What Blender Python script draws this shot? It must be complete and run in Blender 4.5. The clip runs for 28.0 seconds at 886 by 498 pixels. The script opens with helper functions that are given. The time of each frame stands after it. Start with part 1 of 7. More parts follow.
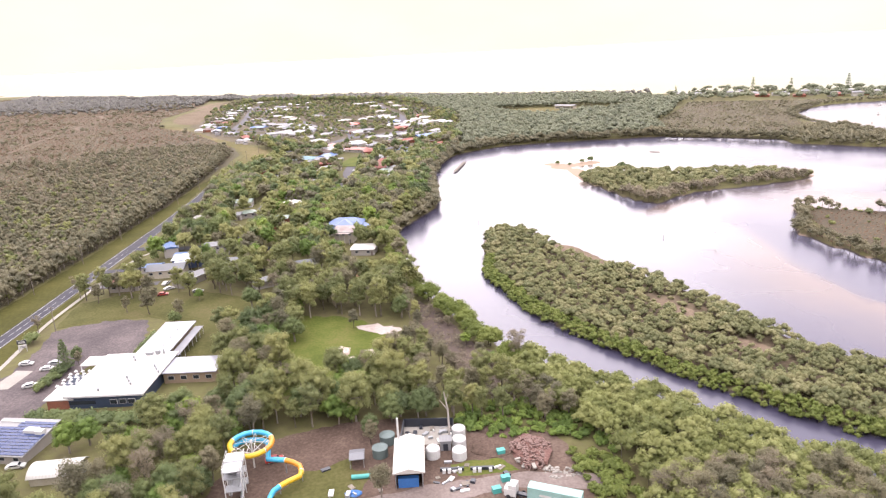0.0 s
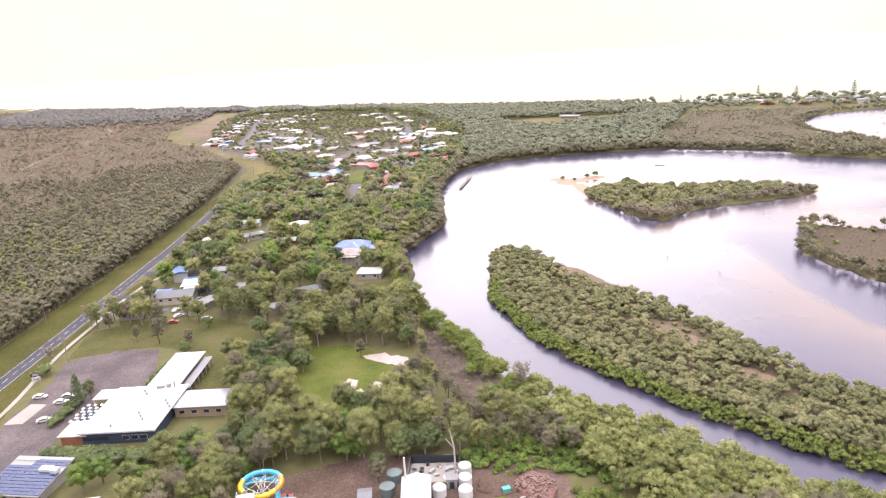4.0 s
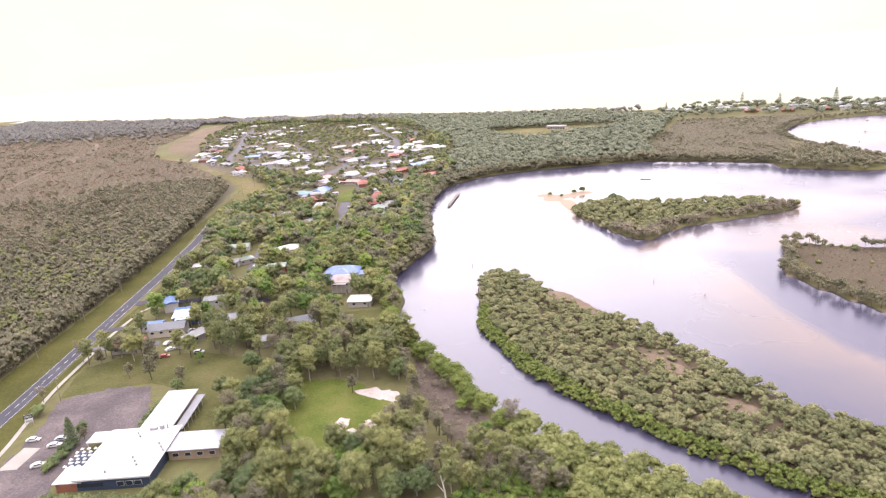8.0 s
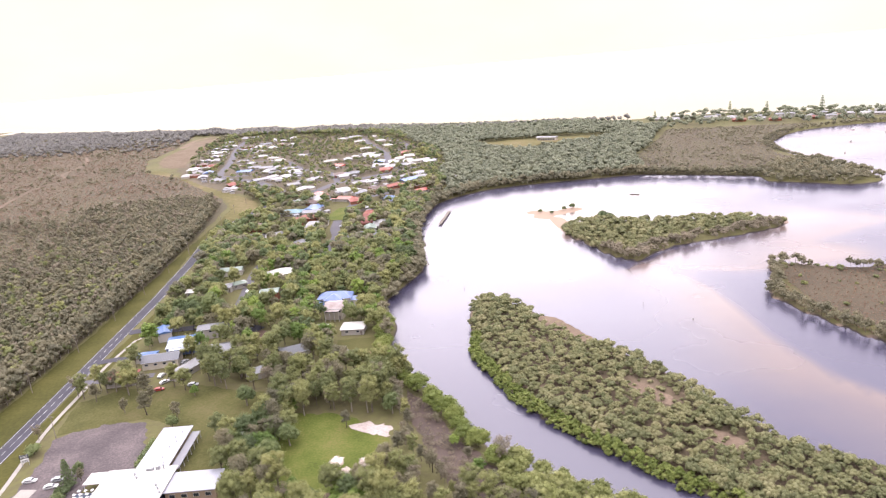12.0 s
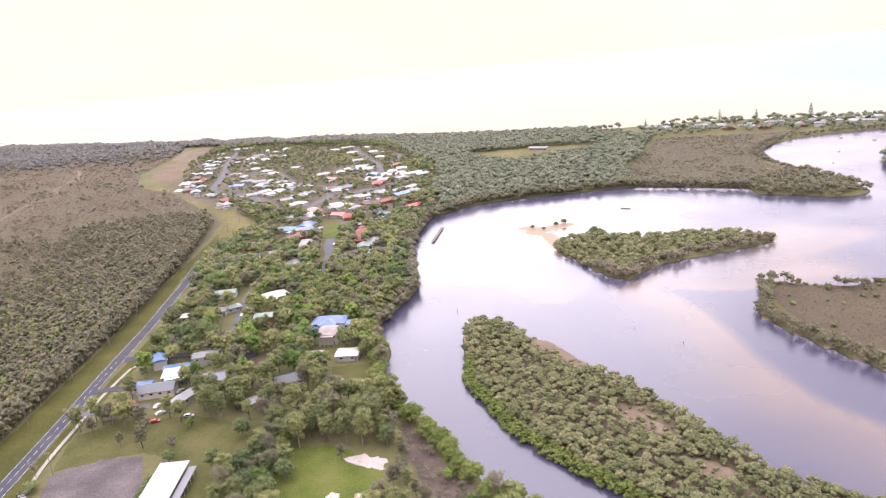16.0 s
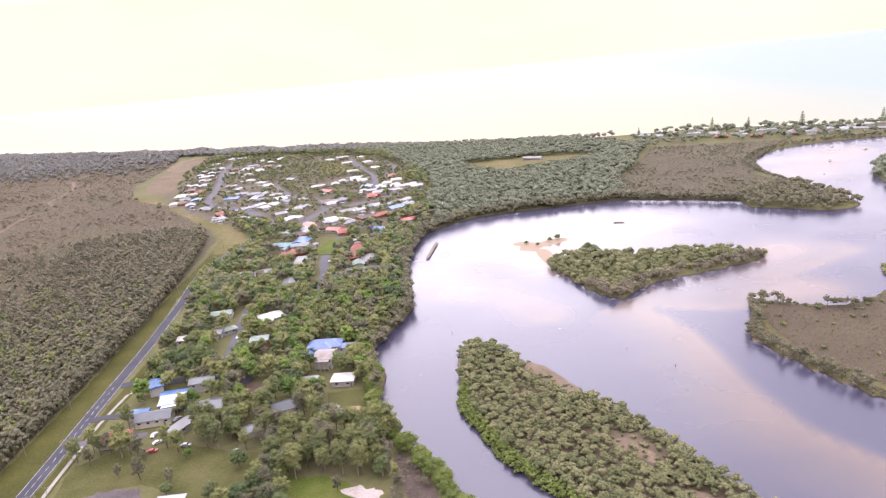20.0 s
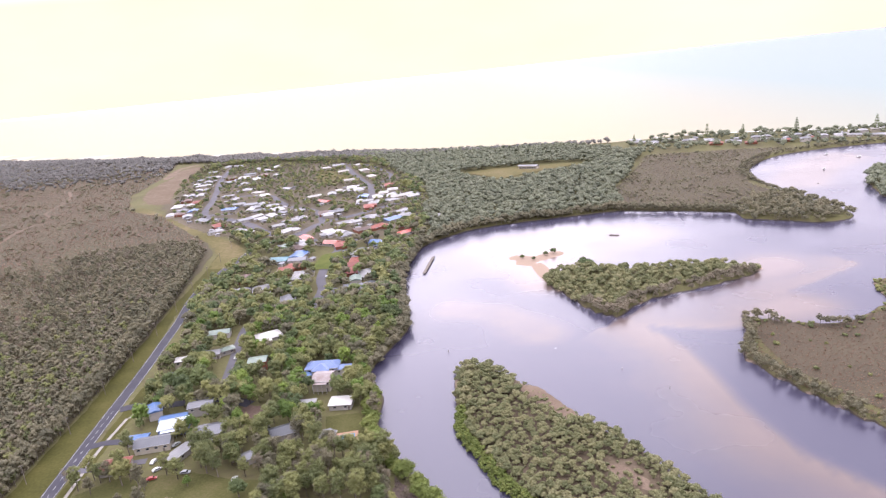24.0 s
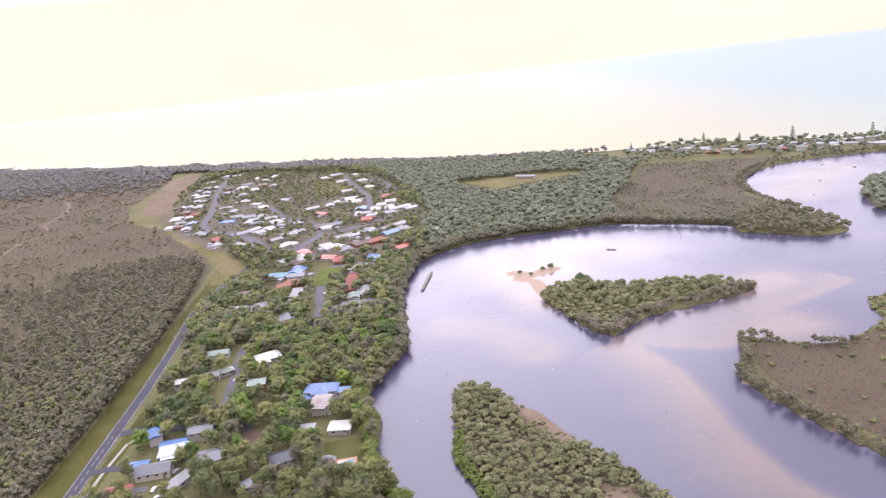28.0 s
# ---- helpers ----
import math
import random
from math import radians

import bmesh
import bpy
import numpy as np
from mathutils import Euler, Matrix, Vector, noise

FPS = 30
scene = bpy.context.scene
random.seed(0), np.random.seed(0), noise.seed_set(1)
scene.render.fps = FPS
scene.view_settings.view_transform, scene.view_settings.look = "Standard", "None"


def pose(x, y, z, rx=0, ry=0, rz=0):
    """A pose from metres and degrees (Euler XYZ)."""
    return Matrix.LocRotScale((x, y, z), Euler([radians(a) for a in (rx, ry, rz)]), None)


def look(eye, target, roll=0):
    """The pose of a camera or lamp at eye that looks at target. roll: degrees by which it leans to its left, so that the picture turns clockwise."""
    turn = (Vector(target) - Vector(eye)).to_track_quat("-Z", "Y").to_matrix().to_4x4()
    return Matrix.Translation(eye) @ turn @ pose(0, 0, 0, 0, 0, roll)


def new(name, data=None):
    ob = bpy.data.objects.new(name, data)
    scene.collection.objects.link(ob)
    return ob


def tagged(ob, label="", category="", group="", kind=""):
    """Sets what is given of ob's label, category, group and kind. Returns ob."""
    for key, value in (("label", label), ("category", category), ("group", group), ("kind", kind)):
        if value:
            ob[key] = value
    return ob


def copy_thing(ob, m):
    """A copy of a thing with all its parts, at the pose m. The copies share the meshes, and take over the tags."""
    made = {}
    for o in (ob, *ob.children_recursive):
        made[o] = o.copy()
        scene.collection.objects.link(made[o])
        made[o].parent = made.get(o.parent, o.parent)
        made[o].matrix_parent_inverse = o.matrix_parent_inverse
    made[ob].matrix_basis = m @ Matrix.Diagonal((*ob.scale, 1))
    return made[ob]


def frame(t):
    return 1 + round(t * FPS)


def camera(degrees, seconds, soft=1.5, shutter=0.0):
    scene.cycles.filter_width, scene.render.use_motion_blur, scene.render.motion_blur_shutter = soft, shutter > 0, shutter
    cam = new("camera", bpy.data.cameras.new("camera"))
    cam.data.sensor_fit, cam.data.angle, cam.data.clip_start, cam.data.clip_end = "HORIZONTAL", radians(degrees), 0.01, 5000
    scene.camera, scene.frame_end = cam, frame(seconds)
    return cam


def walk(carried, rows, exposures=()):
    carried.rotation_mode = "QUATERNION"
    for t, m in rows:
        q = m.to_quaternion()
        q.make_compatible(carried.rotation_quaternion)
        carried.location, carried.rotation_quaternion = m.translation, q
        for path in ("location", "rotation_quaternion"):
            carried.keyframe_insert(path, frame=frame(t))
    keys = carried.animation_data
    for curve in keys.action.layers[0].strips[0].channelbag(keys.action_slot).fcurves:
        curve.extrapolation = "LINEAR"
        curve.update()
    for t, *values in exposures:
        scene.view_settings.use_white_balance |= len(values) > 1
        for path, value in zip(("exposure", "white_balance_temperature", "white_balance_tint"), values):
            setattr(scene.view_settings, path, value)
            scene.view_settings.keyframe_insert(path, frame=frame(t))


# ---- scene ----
cam = camera(65.4, 28.0, 1.25)
PATH = [
    (0, (-0.894, 1.259, 98.04), (-0.922, 3.173, 97.459), -3.0),
    (0.5, (-0.725, 1.404, 98.049), (-0.75, 3.318, 97.471), -3.1),
    (1, (-0.593, 1.24, 99.007), (-0.615, 3.154, 98.429), -3.1),
    (1.5, (-0.531, 1.308, 100.418), (-0.551, 3.223, 99.841), -3.1),
    (2, (-0.719, 1.355, 101.976), (-0.741, 3.271, 101.402), -3.3),
    (2.5, (-0.467, 1.094, 103.394), (-0.513, 3.01, 102.822), -3.4),
    (3, (-0.049, 1.088, 104.984), (-0.101, 3.004, 104.412), -3.5),
    (3.5, (0.131, 1.026, 106.302), (0.08, 2.942, 105.732), -3.6),
    (5.5, (0.713, 1.161, 112.572), (0.677, 3.078, 112.004), -3.9),
    (6.5, (1.019, 1.081, 115.586), (0.991, 2.999, 115.019), -4.1),
    (7.5, (1.277, 1.116, 118.403), (1.256, 3.035, 117.838), -4.3),
    (8.5, (2.039, 1.095, 121.621), (2.023, 3.013, 121.057), -4.4),
    (9.5, (2.194, 1.055, 124.71), (2.185, 2.974, 124.147), -4.6),
    (10.5, (2.679, 0.968, 127.478), (2.674, 2.888, 126.918), -4.7),
    (11.5, (3.025, 1.209, 130.755), (3.026, 3.13, 130.196), -4.8),
    (12.5, (3.195, 1.084, 133.755), (3.202, 3.005, 133.197), -4.9),
    (13.5, (3.704, 1.077, 136.676), (3.716, 2.998, 136.12), -5.1),
    (15.5, (4.639, 1.317, 142.715), (4.659, 3.239, 142.161), -5.3),
    (16.5, (5.101, 1.251, 145.843), (5.125, 3.173, 145.289), -5.4),
    (17.5, (5.513, 1.331, 149.012), (5.542, 3.253, 148.459), -5.4),
    (18.5, (5.986, 1.5, 152.007), (6.018, 3.422, 151.454), -5.6),
    (19.5, (6.637, 1.533, 154.896), (6.671, 3.455, 154.344), -5.7),
    (20.5, (7.167, 1.569, 158.061), (7.203, 3.491, 157.51), -5.7),
    (21.5, (7.333, 1.859, 161.24), (7.373, 3.781, 160.687), -5.8),
    (23.5, (8.35, 2.117, 167.283), (8.393, 4.038, 166.729), -6.0),
    (24.5, (9.117, 1.972, 170.449), (9.159, 3.894, 169.896), -6.0),
    (25.5, (9.564, 2.244, 173.605), (9.608, 4.166, 173.053), -6.2),
    (26.5, (10.314, 1.996, 176.898), (10.359, 3.918, 176.347), -6.2),
    (27.5, (10.341, 2.379, 179.97), (10.388, 4.3, 179.417), -6.3),
    (28, (10.77, 2.703, 180.971), (10.817, 4.625, 180.421), -6.3),
]
walk(cam, [(t, look(eye, target, roll)) for t, eye, target, roll in PATH], [(0, 0.24, 6500, 15), (8, 0.24, 6400, 16), (18, 0.10, 6200, 18.5), (28, -0.06, 5950, 20)])

# ---- world, sun and exposure ----
SUN_TURN, SUN_UP = 6.0, 24.0      # degrees: the glow stands ahead, a little to the left, behind thin cloud
world = bpy.data.worlds.new("world")
scene.world = world
world.use_nodes = True
wn, wl = world.node_tree.nodes, world.node_tree.links
wn.clear()
w_out = wn.new("ShaderNodeOutputWorld")
w_sky = wn.new("ShaderNodeTexSky")
w_sky.sky_type, w_sky.sun_disc = "NISHITA", False
w_sky.sun_elevation, w_sky.sun_rotation = radians(SUN_UP), radians(-SUN_TURN)
w_sky.dust_density, w_sky.air_density = 3.0, 1.0
w_skybg = wn.new("ShaderNodeBackground")
w_skybg.inputs["Strength"].default_value = 0.10
wl.new(w_sky.outputs["Color"], w_skybg.inputs["Color"])
# the cloud sheet: warm white low down, thinner and bluer overhead, with broken billows
w_co = wn.new("ShaderNodeTexCoord")
w_sep = wn.new("ShaderNodeSeparateXYZ")
wl.new(w_co.outputs["Generated"], w_sep.inputs[0])
w_ramp = wn.new("ShaderNodeValToRGB")
wl.new(w_sep.outputs["Z"], w_ramp.inputs["Fac"])
w_ramp.color_ramp.elements[0].position, w_ramp.color_ramp.elements[0].color = 0.10, (0.35, 0.284, 0.206, 1)
w_ramp.color_ramp.elements[1].position, w_ramp.color_ramp.elements[1].color = 0.9, (1.35, 1.31, 1.34, 1)
for at, col in ((0.17, (0.84, 0.775, 0.77, 1)), (0.32, (0.77, 0.715, 0.79, 1)), (0.5, (0.58, 0.54, 0.62, 1)), (0.66, (1.2, 1.165, 1.19, 1))):
    w_ramp.color_ramp.elements.new(at).color = col
w_map = wn.new("ShaderNodeMapping")
w_map.inputs["Scale"].default_value = (1.6, 1.6, 4.0)
wl.new(w_co.outputs["Generated"], w_map.inputs["Vector"])
w_noise = wn.new("ShaderNodeTexNoise")
w_noise.inputs["Scale"].default_value, w_noise.inputs["Detail"].default_value = 2.2, 5.0
wl.new(w_map.outputs[0], w_noise.inputs["Vector"])
w_bill = wn.new("ShaderNodeMapRange")
w_bill.inputs["From Min"].default_value, w_bill.inputs["From Max"].default_value = 0.35, 0.68
w_bill.inputs["To Min"].default_value, w_bill.inputs["To Max"].default_value = 0.97, 1.08
wl.new(w_noise.outputs["Fac"], w_bill.inputs["Value"])
w_cloud = wn.new("ShaderNodeBackground")
wl.new(w_ramp.outputs["Color"], w_cloud.inputs["Color"])
w_str = wn.new("ShaderNodeMath")
w_str.operation = "MULTIPLY"
w_str.inputs[1].default_value = 3.65
# the sun's aureole in the cloud sheet, above the thick haze along the horizon
w_dot = wn.new("ShaderNodeVectorMath")
w_dot.operation = "DOT_PRODUCT"
wl.new(w_co.outputs["Generated"], w_dot.inputs[0])
w_dot.inputs[1].default_value = (-math.sin(radians(SUN_TURN)) * math.cos(radians(SUN_UP)), math.cos(radians(SUN_TURN)) * math.cos(radians(SUN_UP)), math.sin(radians(SUN_UP)))
w_near = wn.new("ShaderNodeMapRange")
w_near.interpolation_type = "SMOOTHSTEP"
w_near.inputs["From Min"].default_value, w_near.inputs["From Max"].default_value = 0.78, 1.0
w_near.inputs["To Min"].default_value, w_near.inputs["To Max"].default_value = 0.0, 0.36
wl.new(w_dot.outputs["Value"], w_near.inputs["Value"])
w_haze = wn.new("ShaderNodeMapRange")
w_haze.inputs["From Min"].default_value, w_haze.inputs["From Max"].default_value = 0.10, 0.24
wl.new(w_sep.outputs["Z"], w_haze.inputs["Value"])
w_glow = wn.new("ShaderNodeMath")
w_glow.operation = "MULTIPLY"
wl.new(w_near.outputs[0], w_glow.inputs[0])
wl.new(w_haze.outputs[0], w_glow.inputs[1])
w_sum = wn.new("ShaderNodeMath")
w_sum.operation = "ADD"
wl.new(w_bill.outputs[0], w_sum.inputs[0])
wl.new(w_glow.outputs[0], w_sum.inputs[1])
wl.new(w_sum.outputs[0], w_str.inputs[0])
wl.new(w_str.outputs[0], w_cloud.inputs["Strength"])
w_high = wn.new("ShaderNodeMapRange")          # clear sky shows through only high up
w_high.inputs["From Min"].default_value, w_high.inputs["From Max"].default_value = 0.15, 0.7
w_high.inputs["To Min"].default_value, w_high.inputs["To Max"].default_value = 1.0, 0.9
wl.new(w_sep.outputs["Z"], w_high.inputs["Value"])
w_mix = wn.new("ShaderNodeMixShader")
wl.new(w_high.outputs[0], w_mix.inputs[0])
wl.new(w_skybg.outputs[0], w_mix.inputs[1])
wl.new(w_cloud.outputs[0], w_mix.inputs[2])
wl.new(w_mix.outputs[0], w_out.inputs["Surface"])

sun_data = bpy.data.lights.new("sun", "SUN")
sun_data.energy, sun_data.angle, sun_data.color = 1.1, radians(55), (1.0, 0.93, 0.84)
sun = new("sun", sun_data)
az, el = radians(SUN_TURN), radians(SUN_UP)
toward = Vector((-math.sin(az) * math.cos(el), math.cos(az) * math.cos(el), math.sin(el)))
sun.matrix_world = look(toward * 400, (0, 0, 0))
scene.view_settings.exposure = 0.0


# ---- materials ----
TONE = 0.51                            # all paints and soils against the brightness of the sky


def shader(name):
    m = bpy.data.materials.new(name)
    m.use_nodes = True
    nt = m.node_tree
    return m, nt.nodes, nt.links, nt.nodes["Principled BSDF"]


def noise_of(n, l, scale, detail=4.0, vector=None):
    tex = n.new("ShaderNodeTexNoise")
    tex.inputs["Scale"].default_value, tex.inputs["Detail"].default_value = scale, detail
    if vector:
        l.new(vector, tex.inputs["Vector"])
    return tex.outputs["Fac"]


def mixed(n, l, a, b, fac=0.5):
    m = n.new("ShaderNodeMix")
    m.inputs[0].default_value = fac
    l.new(a, m.inputs[2])
    l.new(b, m.inputs[3])
    return m.outputs[0]


def ramp_of(n, l, fac, cols, lo=0.3, hi=0.7):
    r = n.new("ShaderNodeValToRGB")
    l.new(fac, r.inputs["Fac"])
    e = r.color_ramp.elements
    e[0].position, e[0].color = lo, (*cols[0], 1)
    e[1].position, e[1].color = hi, (*cols[-1], 1)
    for i, c in enumerate(cols[1:-1]):
        e.new(lo + (hi - lo) * (i + 1) / (len(cols) - 1)).color = (*c, 1)
    return r.outputs["Color"]


def surface(name, cols, big=0.05, fine=1.5, rough=0.85, bump=0.3, depth=0.05, metal=0.0, each=0.0, lo=0.32, hi=0.68, spec=0.3):
    """A worn surface: colours spread by coarse stains and fine grain in world metres; each: how far whole things differ."""
    cols = [tuple(v * TONE for v in c) for c in cols]
    m, n, l, b = shader(name)
    pos = n.new("ShaderNodeNewGeometry").outputs["Position"]
    fac = mixed(n, l, noise_of(n, l, big, 3, pos), noise_of(n, l, fine, 6, pos), 0.5)
    if each:
        info = n.new("ShaderNodeObjectInfo")
        fac = mixed(n, l, fac, info.outputs["Random"], each)
    l.new(ramp_of(n, l, fac, cols, lo, hi), b.inputs["Base Color"])
    b.inputs["Roughness"].default_value, b.inputs["Metallic"].default_value = rough, metal
    b.inputs["Specular IOR Level"].default_value = spec
    if bump:
        bp = n.new("ShaderNodeBump")
        bp.inputs["Strength"].default_value, bp.inputs["Distance"].default_value = bump, depth
        l.new(noise_of(n, l, fine * 2, 5, pos), bp.inputs["Height"])
        l.new(bp.outputs[0], b.inputs["Normal"])
    return m


def leafage(name, cols, spread=0.12, whole=0.72, glow=0.5):
    """Leaves: hue by tree-sized patches, by leaf clump and by whole tree; some light passes through."""
    mid = [sum(c[i] for c in cols) / len(cols) for i in range(3)]
    cols = [tuple(s * (0.85 * q + 0.15 * w) for q, w, s in zip(c, mid, (1.70, 1.60, 1.80))) for c in cols]
    m, n, l, b = shader(name)
    geo = n.new("ShaderNodeNewGeometry")
    info = n.new("ShaderNodeObjectInfo")
    patch = mixed(n, l, noise_of(n, l, spread, 2, geo.outputs["Position"]), noise_of(n, l, 0.02, 2, geo.outputs["Position"]), 0.4)
    tone = n.new("ShaderNodeAttribute")
    tone.attribute_name = "tone"
    each = n.new("ShaderNodeMath")
    each.operation = "ADD"
    l.new(tone.outputs["Fac"], each.inputs[0])
    l.new(info.outputs["Random"], each.inputs[1])
    wrap = n.new("ShaderNodeMath")
    wrap.operation = "FRACT"
    l.new(each.outputs[0], wrap.inputs[0])
    own = mixed(n, l, geo.outputs["Random Per Island"], wrap.outputs[0], whole)
    fac = mixed(n, l, patch, own, 0.5)
    col = ramp_of(n, l, fac, cols, 0.28, 0.72)
    l.new(col, b.inputs["Base Color"])
    b.inputs["Roughness"].default_value, b.inputs["Specular IOR Level"].default_value = 0.62, 0.25
    tr = n.new("ShaderNodeBsdfTranslucent")
    l.new(col, tr.inputs["Color"])
    mx = n.new("ShaderNodeMixShader")
    mx.inputs[0].default_value = glow
    l.new(b.outputs[0], mx.inputs[1])
    l.new(tr.outputs[0], mx.inputs[2])
    l.new(mx.outputs[0], n["Material Output"].inputs["Surface"])
    return m


def sheeting(name, cols, rough=0.45, metal=0.0, pitch=0.76, spec=0.4, each=0.0):
    """Ribbed metal roofing: ribs across, faint streaks and rust of its own."""
    cols = [tuple(v * TONE for v in c) for c in cols]
    m, n, l, b = shader(name)
    co = n.new("ShaderNodeTexCoord").outputs["Object"]
    pos = n.new("ShaderNodeNewGeometry").outputs["Position"]
    fac = mixed(n, l, noise_of(n, l, 0.25, 4, pos), noise_of(n, l, 2.2, 5, pos), 0.4)
    if each:
        fac = mixed(n, l, fac, n.new("ShaderNodeObjectInfo").outputs["Random"], each)
    l.new(ramp_of(n, l, fac, cols), b.inputs["Base Color"])
    wave = n.new("ShaderNodeTexWave")
    wave.inputs["Scale"].default_value, wave.inputs["Distortion"].default_value = 0.314 / pitch, 0.0
    l.new(co, wave.inputs["Vector"])
    bp = n.new("ShaderNodeBump")
    bp.inputs["Strength"].default_value, bp.inputs["Distance"].default_value = 0.6, 0.05
    l.new(wave.outputs["Fac"], bp.inputs["Height"])
    l.new(bp.outputs[0], b.inputs["Normal"])
    b.inputs["Roughness"].default_value, b.inputs["Metallic"].default_value = rough, metal
    b.inputs["Specular IOR Level"].default_value = spec
    return m


def plain(name, col, rough=0.5, metal=0.0, spec=0.4):
    dark = tuple(c * 0.78 for c in col)
    return surface(name, [dark, col], 0.6, 4.0, rough, 0.05, 0.01, metal, 0.0, 0.3, 0.6, spec)


M_GROUND = None
m, n, l, b = shader("land and river bed")
geo = n.new("ShaderNodeNewGeometry")
pos = geo.outputs["Position"]
fac = mixed(n, l, noise_of(n, l, 0.018, 4, pos), noise_of(n, l, 0.35, 6, pos), 0.45)
land = ramp_of(n, l, fac, [(0.052, 0.045, 0.024), (0.078, 0.068, 0.034), (0.088, 0.084, 0.034), (0.112, 0.092, 0.055)], 0.3, 0.68)
sepz = n.new("ShaderNodeSeparateXYZ")
l.new(pos, sepz.inputs[0])
wob = n.new("ShaderNodeMath")
wob.operation = "MULTIPLY_ADD"
wob.inputs[1].default_value, wob.inputs[2].default_value = 0.5, -0.25
l.new(noise_of(n, l, 0.04, 5, pos), wob.inputs[0])
zz = n.new("ShaderNodeMath")
zz.operation = "ADD"
l.new(sepz.outputs["Z"], zz.inputs[0])
l.new(wob.outputs[0], zz.inputs[1])
# silt in the channel, pale sand on the bars, wet mud at the edge, litter and grass on land
bedr = n.new("ShaderNodeValToRGB")
span = n.new("ShaderNodeMapRange")
span.inputs["From Min"].default_value, span.inputs["From Max"].default_value = -3.0, 1.0
l.new(zz.outputs[0], span.inputs["Value"])
l.new(span.outputs[0], bedr.inputs["Fac"])
e = bedr.color_ramp.elements
e[0].position, e[0].color = 0.0, (0.085, 0.078, 0.12, 1)
e[1].position, e[1].color = 1.0, (0.22, 0.165, 0.125, 1)
for at, c in ((0.38, (0.115, 0.10, 0.135)), (0.54, (0.24, 0.175, 0.15)), (0.62, (0.22, 0.16, 0.12)), (0.74, (0.235, 0.175, 0.13)), (0.90, (0.22, 0.165, 0.125))):
    e.new(at).color = (*c, 1)
onland = n.new("ShaderNodeMapRange")
onland.inputs["From Min"].default_value, onland.inputs["From Max"].default_value = 0.25, 0.55
l.new(zz.outputs[0], onland.inputs["Value"])
mixc = n.new("ShaderNodeMix")
mixc.data_type = "RGBA"
l.new(onland.outputs[0], mixc.inputs[0])
# steep banks are dark wet mud, level bars stay sand
nz = n.new("ShaderNodeSeparateXYZ")
l.new(geo.outputs["True Normal"], nz.inputs[0])
level = n.new("ShaderNodeMapRange")
level.inputs["From Min"].default_value, level.inputs["From Max"].default_value = 0.955, 0.992
l.new(nz.outputs["Z"], level.inputs["Value"])
shore = n.new("ShaderNodeMix")
shore.data_type = "RGBA"
l.new(level.outputs[0], shore.inputs[0])
shore.inputs[6].default_value = (0.045, 0.036, 0.034, 1)
l.new(bedr.outputs[0], shore.inputs[7])
l.new(shore.outputs[2], mixc.inputs[6])
l.new(land, mixc.inputs[7])
l.new(mixc.outputs[2], b.inputs["Base Color"])
b.inputs["Roughness"].default_value, b.inputs["Specular IOR Level"].default_value = 0.95, 0.1
bp = n.new("ShaderNodeBump")
bp.inputs["Strength"].default_value, bp.inputs["Distance"].default_value = 0.5, 0.25
l.new(noise_of(n, l, 0.9, 6, pos), bp.inputs["Height"])
l.new(bp.outputs[0], b.inputs["Normal"])
M_GROUND = m

m, n, l, b = shader("tidal water")
pos = n.new("ShaderNodeNewGeometry").outputs["Position"]
deep = n.new("ShaderNodeAttribute")
deep.attribute_name = "depth"
stir = n.new("ShaderNodeMath")
stir.operation = "MULTIPLY_ADD"
stir.inputs[1].default_value, stir.inputs[2].default_value = 0.9, -0.45
l.new(noise_of(n, l, 0.03, 5, pos), stir.inputs[0])
dsum = n.new("ShaderNodeMath")
dsum.operation = "ADD"
l.new(deep.outputs["Fac"], dsum.inputs[0])
l.new(stir.outputs[0], dsum.inputs[1])
dmap = n.new("ShaderNodeMapRange")
dmap.inputs["From Min"].default_value, dmap.inputs["From Max"].default_value = -2.6, -0.3
l.new(dsum.outputs[0], dmap.inputs["Value"])
ocean = n.new("ShaderNodeAttribute")
ocean.attribute_name = "open_sea"
seam = n.new("ShaderNodeMix")
seam.data_type = "RGBA"
# silty lavender in the channels, warm where sand lies close under the surface
l.new(ramp_of(n, l, dmap.outputs[0], [(0.036, 0.033, 0.054), (0.042, 0.037, 0.056), (0.060, 0.049, 0.058), (0.088, 0.064, 0.058), (0.112, 0.08, 0.068)], 0.05, 0.98), seam.inputs[6])
l.new(ocean.outputs["Fac"], seam.inputs[0])
sea_xyz = n.new("ShaderNodeSeparateXYZ")   # sun glare and haze painted as cream, fading to pale blue eastward
l.new(pos, sea_xyz.inputs[0])
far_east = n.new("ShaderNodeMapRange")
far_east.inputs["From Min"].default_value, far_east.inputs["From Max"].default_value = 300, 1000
l.new(sea_xyz.outputs["X"], far_east.inputs["Value"])
sea_glare_cols = n.new("ShaderNodeMix")
sea_glare_cols.data_type = "RGBA"
sea_glare_cols.inputs[6].default_value, sea_glare_cols.inputs[7].default_value = (0.265, 0.228, 0.15, 1), (0.182, 0.215, 0.20, 1)
l.new(far_east.outputs[0], sea_glare_cols.inputs[0])
l.new(sea_glare_cols.outputs[2], seam.inputs[7])
# mirror reflection almost off at sea, its glare sits in the base colour
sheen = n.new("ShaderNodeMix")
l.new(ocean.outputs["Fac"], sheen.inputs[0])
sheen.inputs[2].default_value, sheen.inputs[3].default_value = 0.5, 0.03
l.new(sheen.outputs[0], b.inputs["Specular IOR Level"])
l.new(seam.outputs[2], b.inputs["Base Color"])
b.inputs["IOR"].default_value = 1.43
calm = n.new("ShaderNodeMix")            # the open sea is ruffled, the river calm
l.new(ocean.outputs["Fac"], calm.inputs[0])
